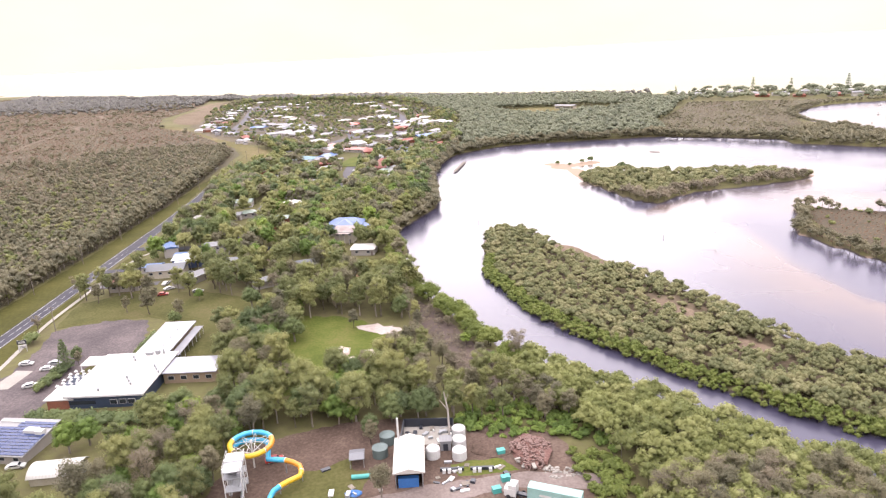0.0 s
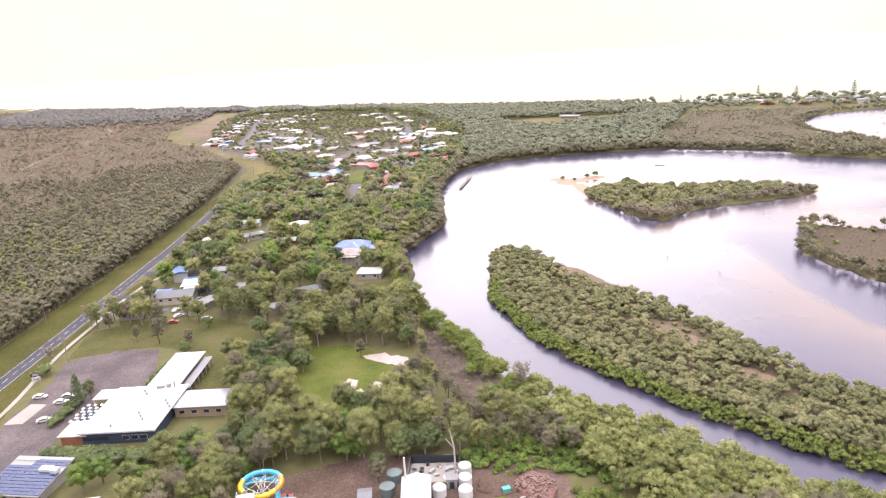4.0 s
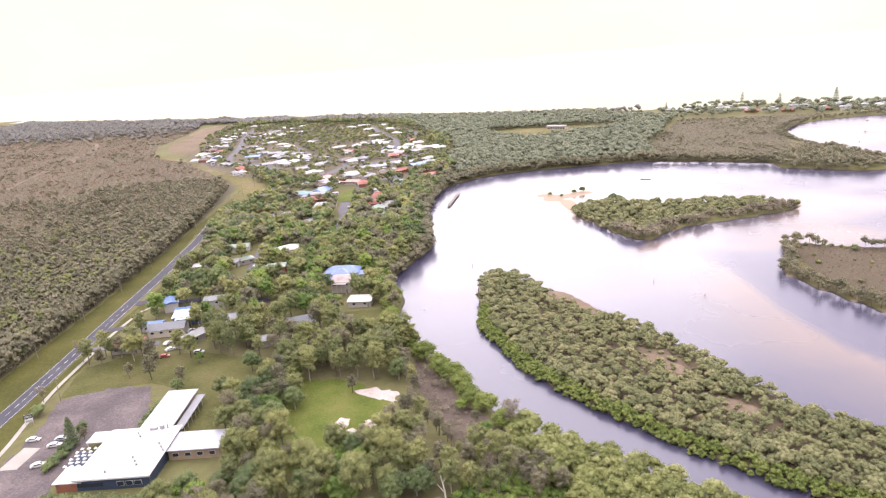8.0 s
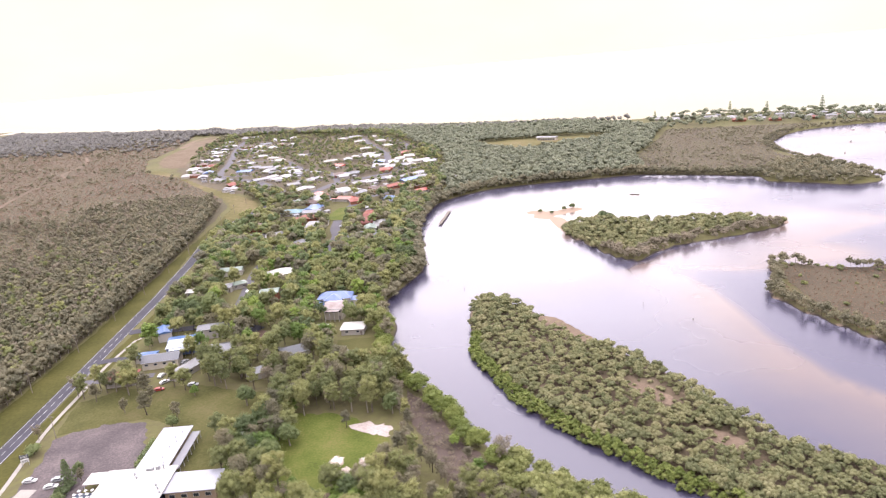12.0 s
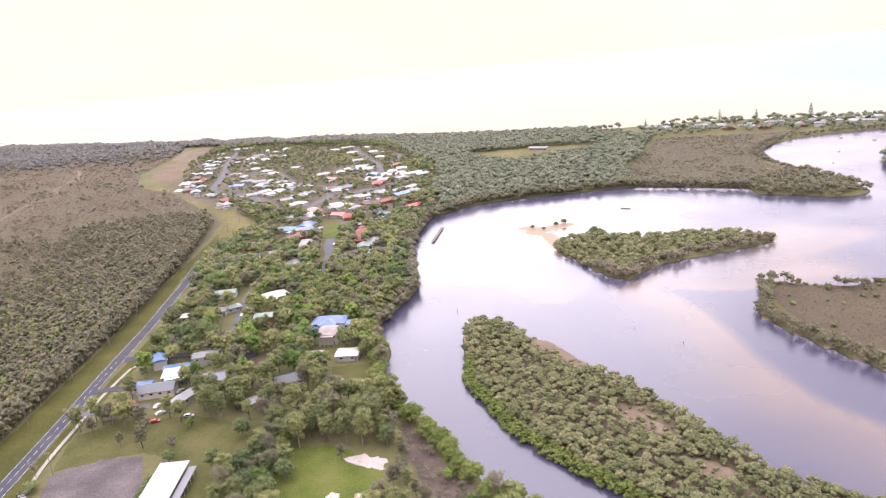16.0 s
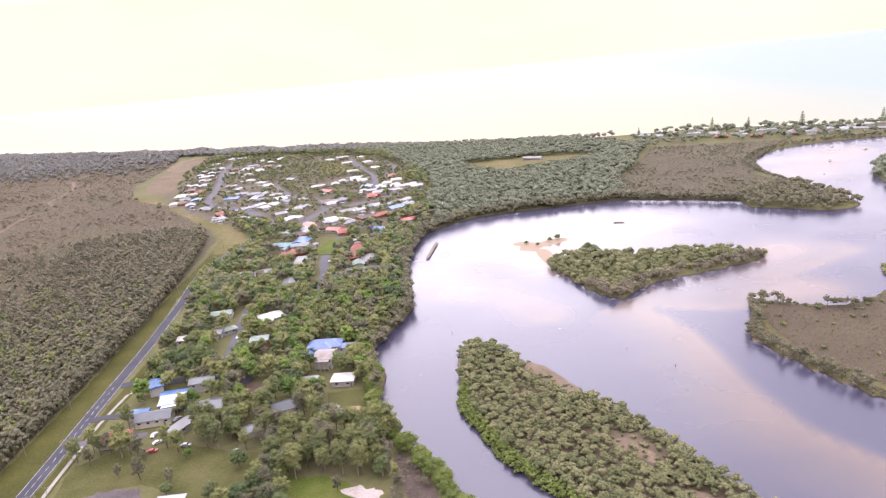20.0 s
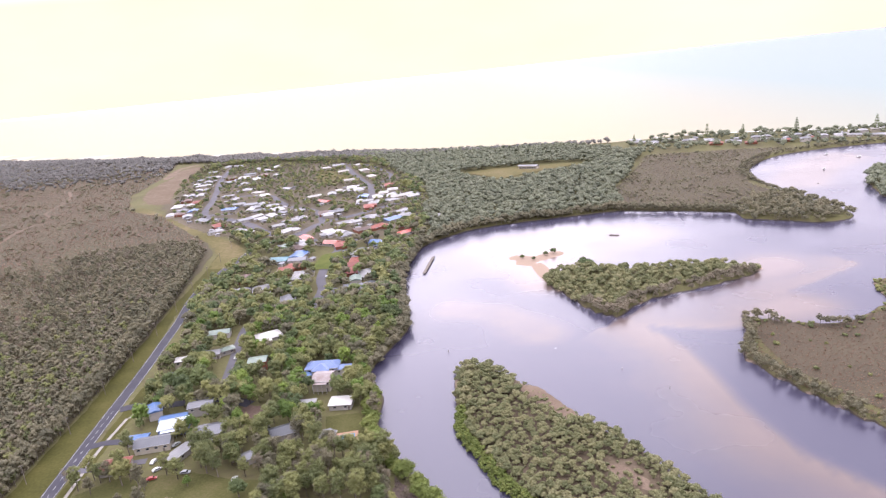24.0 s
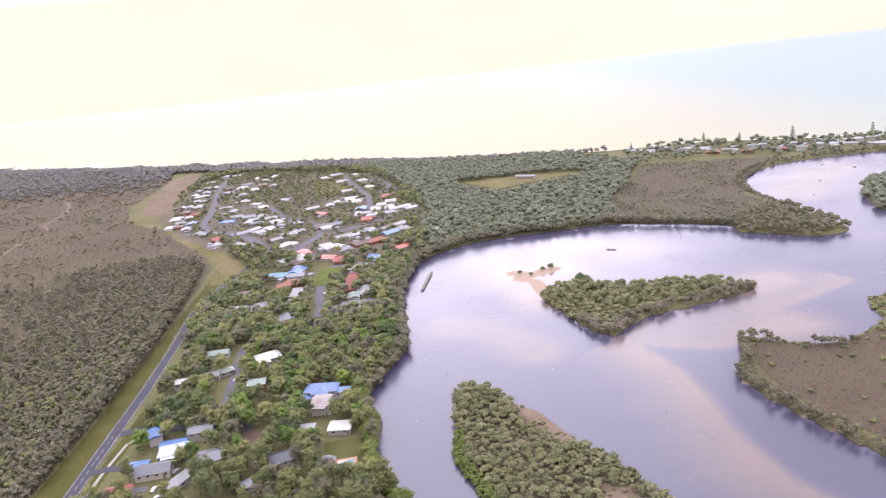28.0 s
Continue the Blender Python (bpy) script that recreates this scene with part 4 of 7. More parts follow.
# ---- the club and its car park ----
club = thing("club_building", "low white-roofed club building with long wings", "building", m=pose(0, 0, LAND))
part("hall_wall", Geo().box(-101.7, 190, -0.5, 21.5, 26, 4.6), M_NAVY, club, "dark blue clad hall wall")
part("hall_roof", Geo().box(-101.7, 190, 4.1, 23, 27.6, 0.35), M_WHITE_ROOF, club)
part("fascia", Geo().box(-101.7, 176.1, 3.9, 23.1, 0.2, 0.5), M_FRAME, club)
for i in range(9):
    x = -104.5 + (i * 37 % 11) * 1.35
    y = 179 + (i * 53 % 23)
    v = part("roof_vent", Geo().cyl(x, y, 4.4, 5.2, 0.3, 0.3, 8), M_STEEL, club)
    part("cowl", Geo().cyl(x, y, 5.2, 5.45, 0.55, 0.2, 8), M_STEEL, v)
part("wing_wall", Geo().box(-82.3, 195, -0.5, 16, 9.6, 4.0), M_TAN, club, "tan brick wing wall")
part("wing_roof", Geo().box(-82.3, 195, 3.5, 16.8, 11.2, 0.3), M_LAV_ROOF, club)
for i in range(4):
    f = part("window", Geo().box(-88 + i * 3.8, 190.15, 1.2, 1.9, 0.12, 1.3), M_FRAME, club)
    part("pane", Geo().box(-88 + i * 3.8, 190.1, 1.3, 1.7, 0.12, 1.1), M_DARKGLASS, f)
part("motel_wall", Geo().box(-99.5, 217, -0.5, 8.6, 26, 4.0), M_TAN, club, "tan brick rear wing wall")
part("motel_roof", Geo().box(-99.5, 217.2, 3.5, 11, 27, 0.3), M_LAV_ROOF, club)
part("walkway_roof", Geo().box(-92.2, 216, 2.7, 3.0, 24, 0.14), M_GREY_ROOF, club)
for i in range(7):
    part("post", Geo().box(-90.9, 206 + i * 3.6, -0.3, 0.14, 0.14, 3.0), M_FRAME, club)
    part("roof_pipe", Geo().cyl(-96.5 - (i % 2) * 1.4, 207 + i * 3.2, 3.8, 4.3, 0.12, 0.12, 6), M_STEEL, club)
part("fan_box", Geo().box(-99, 202.2, 4.4, 2.2, 1.2, 0.9), M_STEEL, club)
part("fan_box", Geo().box(-96.4, 202.4, 4.4, 1.2, 1.0, 1.3), M_STEEL, club)
part("kitchen_flue", Geo().cyl(-94.5, 202.4, 4.4, 6.0, 0.25, 0.25, 8), M_STEEL, club)
part("porch_wall", Geo().box(-115, 180.6, -0.4, 7.6, 7.0, 3.3), M_BRICK, club, "orange brick porch wall")
part("porch_roof", Geo().box(-115.2, 181, 2.9, 8.6, 8.8, 0.3), M_WHITE_ROOF, club)
part("canopy_roof", Geo().box(-115.8, 202, 3.0, 8.6, 6.6, 0.25), M_WHITE_ROOF, club)
for dx, dy in ((-4, -3), (-4, 3), (4, -3), (4, 3)):
    part("post", Geo().box(-115.8 + dx, 202 + dy, -0.3, 0.2, 0.2, 3.3), M_FRAME, club)
for i in range(3):
    f = part("window", Geo().box(-99.5 + i * 2.6, 176.9, 1.1, 2.1, 0.14, 1.5), M_FRAME, club)
    part("pane", Geo().box(-99.5 + i * 2.6, 176.85, 1.2, 1.9, 0.14, 1.3), M_DARKGLASS, f)
part("window_strip", Geo().box(-108.5, 176.9, 1.4, 7.5, 0.14, 1.0), M_DARKGLASS, club)
part("beer_garden_deck", Geo().box(-117.6, 192.3, -0.3, 9.8, 12.6, 0.5), M_NAVY, club, "dark beer garden deck")
clear_spots += [(-101, 184, 14), (-101, 198, 14), (-81, 195, 11), (-99, 212, 8), (-99, 224, 8), (-116, 182, 7), (-116, 192, 7), (-117, 201, 7)]
umb = thing("umbrella", "small white table umbrella on the dark deck", "umbrella", "umbrellas in the beer garden")
part("pole", Geo().cyl(0, 0, 0, 2.3, 0.03, 0.03, 6), M_STEEL, umb)
part("canopy", Geo().cyl(0, 0, 1.9, 2.4, 0.62, 0.05, 8), M_WHITE, umb)
part("edge", Geo().cyl(0, 0, 1.84, 1.9, 0.63, 0.63, 8), M_STEEL, umb)
part("table", Geo().cyl(0, 0, 0.7, 0.75, 0.5, 0.5, 10), M_WHITE, umb)
copies(umb, [pose(-121.4 + i * 2.15 + (j % 2) * 0.7, 187.4 + j * 1.95, LAND + 0.2, 0, 0, 20 * i) for i in range(4) for j in range(6)])
white_car = car(M_WHITE, "white parked sedan with dark windows")
silver_car = car(M_SILVER, "silver parked hatchback with dark windows")
dark_car = car(M_NIGHT, "dark blue-black parked sedan car")
red_car = car(M_RED, "red parked hatchback with dark windows")
copies(white_car, [place(-143, 208, 4), place(-133.5, 203.5, 10), place(-132.5, 192, 20), place(-111, 148.5, 12), place(-74, 228, 30), place(-126, 284, 80), place(-122, 277, 40), place(-114, 392, 82), place(-101, 297, 10), place(-117, 281, 30), place(-84, 262, 85), place(-105, 210.5, 60)])
copies(silver_car, [place(-133, 207.5, 8), place(-106, 213, 60), place(-106.5, 216.5, 60), place(-120, 297, 60), place(-75, 535, 80), place(-96, 640, 60), place(-108, 272, 0)])
copies(dark_car, [place(-79, 303, 20), place(-106.5, 220, 60), place(-128, 300, 40), place(-88, 296, 50)])
copies(red_car, [place(-46.5, 146.5, 20), place(-122, 270, 15)])
for x, y in ((-143, 208), (-130, 203), (-128, 192), (-111, 148), (-74, 228)):
    clear_spots.append((x, y, 4.0))
sign = thing("pylon_sign", "black and white roadside pylon sign on posts", "sign", m=pose(-150.5, 219, LAND, 0, 0, 20))
for x in (-1.1, 1.1):
    part("post", Geo().box(x, 0, -0.3, 0.16, 0.16, 4.8), M_STEEL, sign)
part("upper_board", Geo().box(0, 0, 2.9, 2.9, 0.22, 1.3), M_NIGHT, sign, "black upper board")
part("lower_board", Geo().box(0, 0, 1.3, 2.6, 0.2, 1.2), M_WHITE, sign, "white lower board")
for z in (3.2, 3.6):
    part("text_bar", Geo().box(0, -0.125, z, 2.2, 0.02, 0.2), M_WHITE, sign)
for z in (1.5, 1.9):
    part("text_bar", Geo().box(0, -0.115, z, 2.0, 0.02, 0.16), M_NIGHT, sign)

# ---- the solar house and its shed ----
sol = thing("house", "grey house with a roof full of solar panels", "house", m=pose(-116.5, 157.5, LAND, 0, 0, -8))
part("wall", Geo().box(0, 0, -0.5, 15.5, 13.5, 3.2), M_WALL, sol)
rf = part("roof", Geo().add([(-8.5, -7.5, 2.7), (8.5, -7.5, 2.7), (8.5, 7.5, 4.3), (-8.5, 7.5, 4.3), (-8.5, -7.5, 2.5), (8.5, -7.5, 2.5), (8.5, 7.5, 4.1), (-8.5, 7.5, 4.1)], [(0, 1, 2, 3), (7, 6, 5, 4), (0, 4, 5, 1), (1, 5, 6, 2), (2, 6, 7, 3), (3, 7, 4, 0)]), M_PALE_ROOF, sol)
panel = Geo().box(0, 0, 0, 1.58, 0.98, 0.06).mesh("solar_panel", M_SOLAR)
for row in range(11):
    for col in range(10):
        if (col > 5 and 6 < row < 9) or (row > 8 and col < 4):
            continue
        p = new("solar_panel", panel)
        p.parent = rf
        p.matrix_basis = pose(-7.6 + col * 1.68, -6.6 + row * 1.22, 2.92 + row * 1.22 * 0.1067, 6.1)
part("skylight_box", Geo().box(4.0, 2.2, 3.6, 3.6, 1.9, 1.0).box(6.8, 1.6, 3.4, 1.8, 1.8, 1.3), M_WHITE, sol)
part("ridge_vent", Geo().box(-4.5, 6.0, 4.1, 7.0, 0.7, 0.35), M_WHITE, sol)
windows_on(sol, 15.5, 13.5, 0.9, 4)
clear_spots += [(-116, 157, 11), (-101, 146, 7), (-112, 148, 6)]
dome = thing("shed", "white shed with a curved roof", "shed", m=pose(-97.8, 144.2, LAND, 0, 0, 6))
part("wall", Geo().box(0, 0, -0.3, 11, 6.4, 2.4), M_CREAM, dome)
arch = Geo()
for lift in (0.0, -0.12):
    for i in range(10):
        a0 = math.pi * (0.12 + 0.76 * i / 9)
        arch.v += [(x, -3.9 * math.cos(a0), 1.2 + lift + 2.6 * math.sin(a0)) for x in (-6, 6)]
for i in range(9):
    k = 2 * i
    arch.f += [(k, k + 1, k + 3, k + 2), (k + 22, k + 23, k + 21, k + 20), (k, k + 2, k + 22, k + 20), (k + 1, k + 21, k + 23, k + 3)]
arch.f += [(0, 20, 21, 1), (18, 19, 39, 38)]
part("roof", arch, M_WHITE_ROOF, dome)
part("roller_door", Geo().box(5.45, 0, 0, 0.12, 3.4, 2.1), M_STEEL, dome)

# ---- the water slide ----
slide = thing("water_slide", "spiral water slide in blue, yellow and orange pieces", "water slide", m=pose(0, 0, LAND))
CX, CY, CR = -50.8, 144.3, 4.9
ring = []
for k in range(25):                     # one level turn at the top, half a turn steeper below it, then away to the right
    a = radians(235 - 360 / 16 * k)
    ring.append((CX + CR * math.cos(a), CY + CR * math.sin(a), 7.0 - 0.05 * k if k < 16 else 6.2 - 0.22 * (k - 15)))
tail = smooth([(-46.4, 141.5), (-42.5, 141.6), (-38.8, 139.8), (-38.0, 136.4), (-40.6, 134.6), (-43.2, 132.0), (-43.4, 128.0), (-42.6, 122.5)], 1.7)
hs = np.linspace(ring[-1][2] - 0.3, 0.9, len(tail))
run = ring + [(x, y, h) for (x, y), h in zip(tail, hs)]
hues = [M_YELLOW, M_CYAN, M_CYAN, M_ORANGE, M_YELLOW, M_YELLOW, M_CYAN, M_CYAN, M_CYAN, M_ORANGE, M_YELLOW, M_CYAN, M_YELLOW, M_CYAN]
i = 0
while i < len(run) - 1:
    seg = run[i:i + 4]
    if len(seg) > 1:
        part("flume", Geo().tube(seg, 0.62, 12), hues[(i // 3) % 14], slide)
        part("flange", Geo().tube([seg[0], Vector(seg[0]).lerp(Vector(seg[1]), 0.08)], 0.68, 12), M_WHITE, slide)
    i += 3
part("mast", Geo().rod((CX, CY, -0.4), (CX, CY, 7.6), 0.2), M_WHITE, slide)
for k in range(8):
    a = radians(45 * k)
    part("strut", Geo().rod((CX, CY, 3.2 + (k % 2)), (CX + CR * math.cos(a), CY + CR * math.sin(a), 6.4), 0.1), M_WHITE, slide)
    part("spoke", Geo().rod((CX, CY, 7.3), (CX + CR * math.cos(a), CY + CR * math.sin(a), 6.6), 0.06), M_WHITE, slide)
for k in range(4):
    p = run[27 + 3 * k]
    part("leg", Geo().rod((p[0], p[1], -0.4), p, 0.12), M_STEEL, slide)
tower = thing("stair_tower", "white steel stair tower of the water slide", "tower", m=pose(-51.9, 134.2, LAND, 0, 0, 9))
for x in (-1.9, 1.9):
    for y in (-3.6, 0, 3.6):
        part("post", Geo().box(x, y, -0.4, 0.18, 0.18, 9.6), M_WHITE, tower)
for k, z in enumerate((1.6, 3.2, 4.8, 6.4, 8.2)):
    part("platform", Geo().box(0, 0 if k == 4 else (-2.4 if k % 2 else 2.4), z, 4.2, 7.6 if k == 4 else 2.6, 0.15), M_STEEL, tower)
    part("rail", Geo().box(-2.0, 0, z + 0.95, 0.06, 7.6, 0.06).box(2.0, 0, z + 0.95, 0.06, 7.6, 0.06), M_WHITE, tower)
    part("stair", Geo().rod((-1 if k % 2 else 1, -2.4, z - 1.6), (-1 if k % 2 else 1, 2.4, z), 0.3, 4), M_STEEL, tower)
part("start_deck", Geo().box(0, 2.0, 8.36, 4.0, 3.4, 0.14), M_WHITE, tower)
clear_spots += [(-51, 145, 7), (-40, 137, 6), (-43, 126, 6), (-52, 134, 5), (-20, 133, 1), (-30, 145, 10), (-47, 153, 6)]

# ---- the work yard ----
shed = thing("shed", "long white gabled work shed, open at the end", "shed", m=pose(-13.3, 140.5, LAND, 0, 0, 92))
part("wall", Geo().box(0, 3.0, -0.4, 13.5, 0.14, 4.4).box(0, -3.0, -0.4, 13.5, 0.14, 4.4).box(6.7, 0, -0.4, 0.14, 6.0, 4.4), M_STEEL, shed)
part("roof", Geo().gable(0, 0, 4.2, 14.6, 7.2, 1.1), M_WHITE_ROOF, shed)
part("tarpaulin", Geo().box(-6.0, 0.2, 0, 1.2, 4.6, 2.4), M_BLUE, shed, "blue tarpaulin inside the open end")
part("flue", Geo().cyl(6.6, 2.6, 4.0, 10.0, 0.3, 0.24, 10), M_WHITE, shed)
for x in (-7, -3, 1, 5):
    part("purlin_end", Geo().box(x, -3.62, 4.02, 0.12, 0.2, 0.12), M_STEEL, shed)
clear_spots += [(-13, 140, 11), (-5, 150, 11), (12, 146, 11), (-8, 158, 6), (10, 132, 10), (-26, 144, 7), (20, 132, 8)]
tank = thing("water_tank", "round white plastic water tank", "tank", "tanks in the yard")
part("shell", Geo().cyl(0, 0, -0.2, 2.3, 1.75, 1.75, 20), M_WHITE, tank)
part("lid", Geo().dome(0, 0, 2.3, 1.75, 1.75, 0.55, 20, 3), M_WHITE, tank)
part("hatch", Geo().cyl(0.7, 0.4, 2.55, 2.9, 0.35, 0.35, 10), M_STEEL, tank)
copies(tank, [pose(-1.6, y, LAND) for y in (144.6, 149.4, 154.2)] + [pose(-8.0, 145.6, LAND)])
gtank = thing("water_tank", "round faded green corrugated tank", "tank", "tanks in the yard")
M_TANKGREEN = plain("faded tank green", (0.17, 0.22, 0.21), 0.6)
part("shell", Geo().cyl(0, 0, -0.2, 2.4, 1.9, 1.9, 20), M_TANKGREEN, gtank)
part("lid", Geo().cyl(0, 0, 2.4, 2.8, 1.95, 0.4, 20), M_TANKGREEN, gtank)
copies(gtank, [pose(-20.8, 147, LAND), pose(-19.5, 152.5, LAND)])
ruin = thing("ruined_building", "roofless concrete building full of scrap", "building", m=pose(-9.5, 155, LAND, 0, 0, -2))
part("floor_slab", Geo().box(0, 0, -0.2, 13, 8.5, 0.3), M_CONCRETE, ruin)
for x, y, sx, sy in ((0, 4.2, 13, 0.25), (-6.4, 0, 0.25, 8.5), (6.4, 1.5, 0.25, 5.5)):
    part("wall", Geo().box(x, y, 0, sx, sy, 2.4), M_NIGHT, ruin, "dark broken wall")
hut = thing("hut", "small grey hut with a flat roof", "hut", m=pose(-4.9, 149, LAND))
part("wall", Geo().box(0, 0, -0.2, 2.6, 2.4, 2.8), M_STEEL, hut)
part("roof", Geo().box(0, 0, 2.6, 3.0, 2.9, 0.14), M_PALE_ROOF, hut)
part("door", Geo().box(0, -1.2, 0, 1.2, 0.1, 1.9), M_NIGHT, hut)
hut2 = thing("hut", "open grey-roofed lean-to shelter", "hut", m=pose(-26, 144, LAND, 0, 0, 5))
part("roof", Geo().gable(0, 0, 2.6, 3.6, 4.4, 0.5), M_GREY_ROOF, hut2)
part("wall", Geo().box(0, 2.0, -0.2, 3.2, 0.1, 2.8), M_STEEL, hut2)
for x, y in ((-1.6, -1.9), (1.6, -1.9)):
    part("post", Geo().box(x, y, -0.2, 0.12, 0.12, 2.8), M_STEEL, hut2)
drum = thing("drum", "teal pipe section lying on the ground", "pipe", m=pose(-24.5, 138.2, LAND + 0.5, 0, 90, 4))
part("shell", Geo().cyl(0, 0, -2.2, 2.2, 0.55, 0.55, 14), M_TEAL, drum)
tarp = thing("tarpaulin", "crumpled blue tarpaulin on the ground", "tarpaulin", m=pose(-25.5, 132.5, LAND))
rng = random.Random(5)
part("sheet", Geo().dome(0, 0, -0.1, 1.9, 1.2, 0.7, 10, 4, 0.25, rng), M_BLUE, tarp)
truck = thing("truck", "white truck with a long teal semitrailer", "truck", m=pose(12, 128.6, LAND, 0, 0, -22))
part("trailer_body", Geo().box(6.8, 0, 1.1, 11.5, 2.5, 2.7), plain("pale teal trailer paint", (0.38, 0.62, 0.57), 0.5), truck, "pale teal trailer body")
part("trailer_side_text", Geo().box(5.0, -1.27, 2.1, 2.6, 0.03, 0.5).box(8.4, -1.27, 2.1, 3.0, 0.03, 0.5), M_WHITE, truck)
part("chassis", Geo().box(4.6, 0, 0.75, 16, 1.0, 0.35), M_NIGHT, truck)
part("cab", Geo().prism([(-4.2, -1.25), (-1.6, -1.25), (-1.6, 1.25), (-4.2, 1.25)], 0.6, 2.3).prism([(-3.2, -1.2), (-1.6, -1.2), (-1.6, 1.2), (-3.2, 1.2)], 2.3, 3.3), M_WHITE, truck)
part("windscreen", Geo().box(-3.25, 0, 2.4, 0.1, 2.1, 0.75), M_DARKGLASS, truck)
for x in (-3.2, -0.4, 0.9, 9.2, 10.5, 11.8):
    for y in (-1.1, 1.1):
        part("wheel", Geo().rod((x, y - 0.16, 0.5), (x, y + 0.16, 0.5), 0.5, 12), M_BLACK, truck)
for x, y in ((8.5, 135.0), (6.2, 131.0), (8.3, 145.5)):
    bx = thing("crate", "teal plastic crate on the ground", "crate", m=place(x, y, 15))
    part("body", Geo().box(0, 0, 0, 1.9, 1.3, 1.2), M_TEAL, bx)
    part("lid", Geo().box(0, 0, 1.2, 2.0, 1.4, 0.1), M_TEAL, bx)
rub = thing("rubble_heap", "heap of broken red brick and timber", "rubble", m=pose(15.5, 145.5, LAND))
part("mound", Geo().dome(0, 0, -0.2, 4.6, 7.0, 1.9, 22, 6, 0.2, rng), M_RUBBLE, rub)
chunk = Geo()
for i in range(420):
    r, a = 1.0 * math.sqrt(rng.random()), rng.uniform(0, 6.28)
    x, y = (4.3 + 1.2 * math.sin(3 * a)) * r * math.cos(a), 7.0 * r * math.sin(a)
    chunk.box(x, y, 1.95 * math.sqrt(max(0, 1 - r * r)) - 0.25, rng.uniform(0.2, 1.3), rng.uniform(0.15, 0.4), rng.uniform(0.15, 0.5), rng.uniform(0, 180))
tagged(part("debris", chunk, M_RUBBLE, rub), kind="stuff")
pale = Geo()
for i in range(16):
    pale.box(rng.uniform(-4, 4), rng.uniform(-8.5, 5), rng.uniform(0.0, 1.0), rng.uniform(0.5, 2.2), rng.uniform(0.3, 0.9), 0.35, rng.uniform(0, 180))
part("concrete_pieces", pale, M_CONCRETE, rub)
heap = thing("soil_heap", "low grey-brown soil heap", "soil", m=pose(6.5, 148.5, LAND))
part("mound", Geo().dome(0, 0, -0.2, 5.5, 4.6, 1.2, 18, 5, 0.12, rng), M_DIRT, heap)
heap = thing("rock_heap", "low heap of grey stones", "rocks", m=pose(21.5, 137, LAND))
g = Geo()
for i in range(60):
    g.dome(rng.uniform(-4, 4), rng.uniform(-2, 2), -0.1, rng.uniform(0.25, 0.8), rng.uniform(0.25, 0.6), rng.uniform(0.2, 0.6), 6, 2, 0.2, rng)
tagged(part("stone_rubble", g, M_CONCRETE, heap), kind="stuff")
kinds = [(M_WHITE, "white scrap sheet lying on the ground"), (M_STEEL, "grey scrap metal piece on dirt"), (M_TIMBER, "weathered timber offcut in the yard"), (M_NIGHT, "dark steel beam on the ground")]
for i in range(44):
    x, y = (rng.uniform(-15, -3), rng.uniform(151.5, 158.5)) if i < 20 else (rng.uniform(-34, 12), rng.uniform(131, 143))
    if abs(x + 13.3) < 4.4 and y < 149:
        x += 9
    mat, lab = kinds[i % 4]
    jk = thing("scrap_piece", lab, "scrap", "scrap in the yard", place(x, y, rng.uniform(0, 180)))
    part("sheet", Geo().box(0, 0, 0, rng.uniform(0.6, 2.4), rng.uniform(0.3, 1.2), rng.uniform(0.15, 0.8)), mat, jk)
for k in range(2):
    wl_ = thing("low_wall", "low dark retaining wall with white blocks", "wall", m=pose(-3.5 + 7 * k, 139.6, LAND))
    part("beam", Geo().box(0, 0, -0.1, 5.5, 0.6, 0.9), M_NIGHT, wl_)
    for dx in (-1.8, -0.6, 1.9):
        part("block", Geo().box(dx, -0.9, 0, 0.8, 0.6, 1.0), M_WHITE, wl_)
snag = thing("dead_tree", "tall bleached dead tree trunk", "dead tree", m=pose(-3.9, 152.5, LAND))
part("trunk", Geo().rod((0, 0, -0.3), (-0.1, 0.4, 8.5), 0.32, 8, 0.22).rod((-0.1, 0.4, 8.5), (-0.9, 0.5, 13.2), 0.22, 8, 0.1), M_DEADWOOD, snag)
part("limb", Geo().rod((-0.2, 0.4, 8.3), (-2.0, 0.2, 11.2), 0.16, 6, 0.06), M_DEADWOOD, snag)
part("limb", Geo().rod((-0.5, 0.45, 10.8), (0.2, 0.9, 12.4), 0.1, 6, 0.04), M_DEADWOOD, snag)

# ---- poles along the road ----
pole = thing("power_pole", "grey timber power pole with a crossarm", "power pole", "power poles along the road")
part("shaft", Geo().cyl(0, 0, -0.5, 10.0, 0.17, 0.11, 8), M_TIMBER, pole)
arm = part("crossarm", Geo().box(0, 0, 9.2, 2.2, 0.12, 0.14), M_TIMBER, pole)
for x in (-0.95, -0.35, 0.35, 0.95):
    part("insulator", Geo().cyl(x, 0, 9.34, 9.55, 0.06, 0.04, 6), M_WHITE, arm)
copies(pole, [pose(-180.5, 110 + 42 * i, LAND) for i in range(14)] + [pose(-148.5, 236, LAND)])

# ---- houses between the road and the river ----
near = "houses between road and river"
house(10, 6.5, 4.6, "gable", M_BLUE_ROOF, M_WALL, "two-storey house with a bright blue roof", near, 0.3, 3, m=place(-140.5, 329, -68))
house(12, 7.0, 5.2, "gable", M_PALE_ROOF, M_WALL, "pale two-storey house with a silver roof", near, 0.25, 3, m=place(-116, 327, 8))
house(13, 5.5, 3.0, "gable", M_BLUE_ROOF, M_WALL, "low blue-roofed annex between two houses", near, 0.2, 3, m=place(-128, 320, 6))
house(13.5, 10, 4.2, "hip", M_SKY_ROOF, M_LBLUE_ROOF, "house with a pale sky-blue roof and blue walls", near, 0.3, 3, True, m=place(-125, 311, 10))
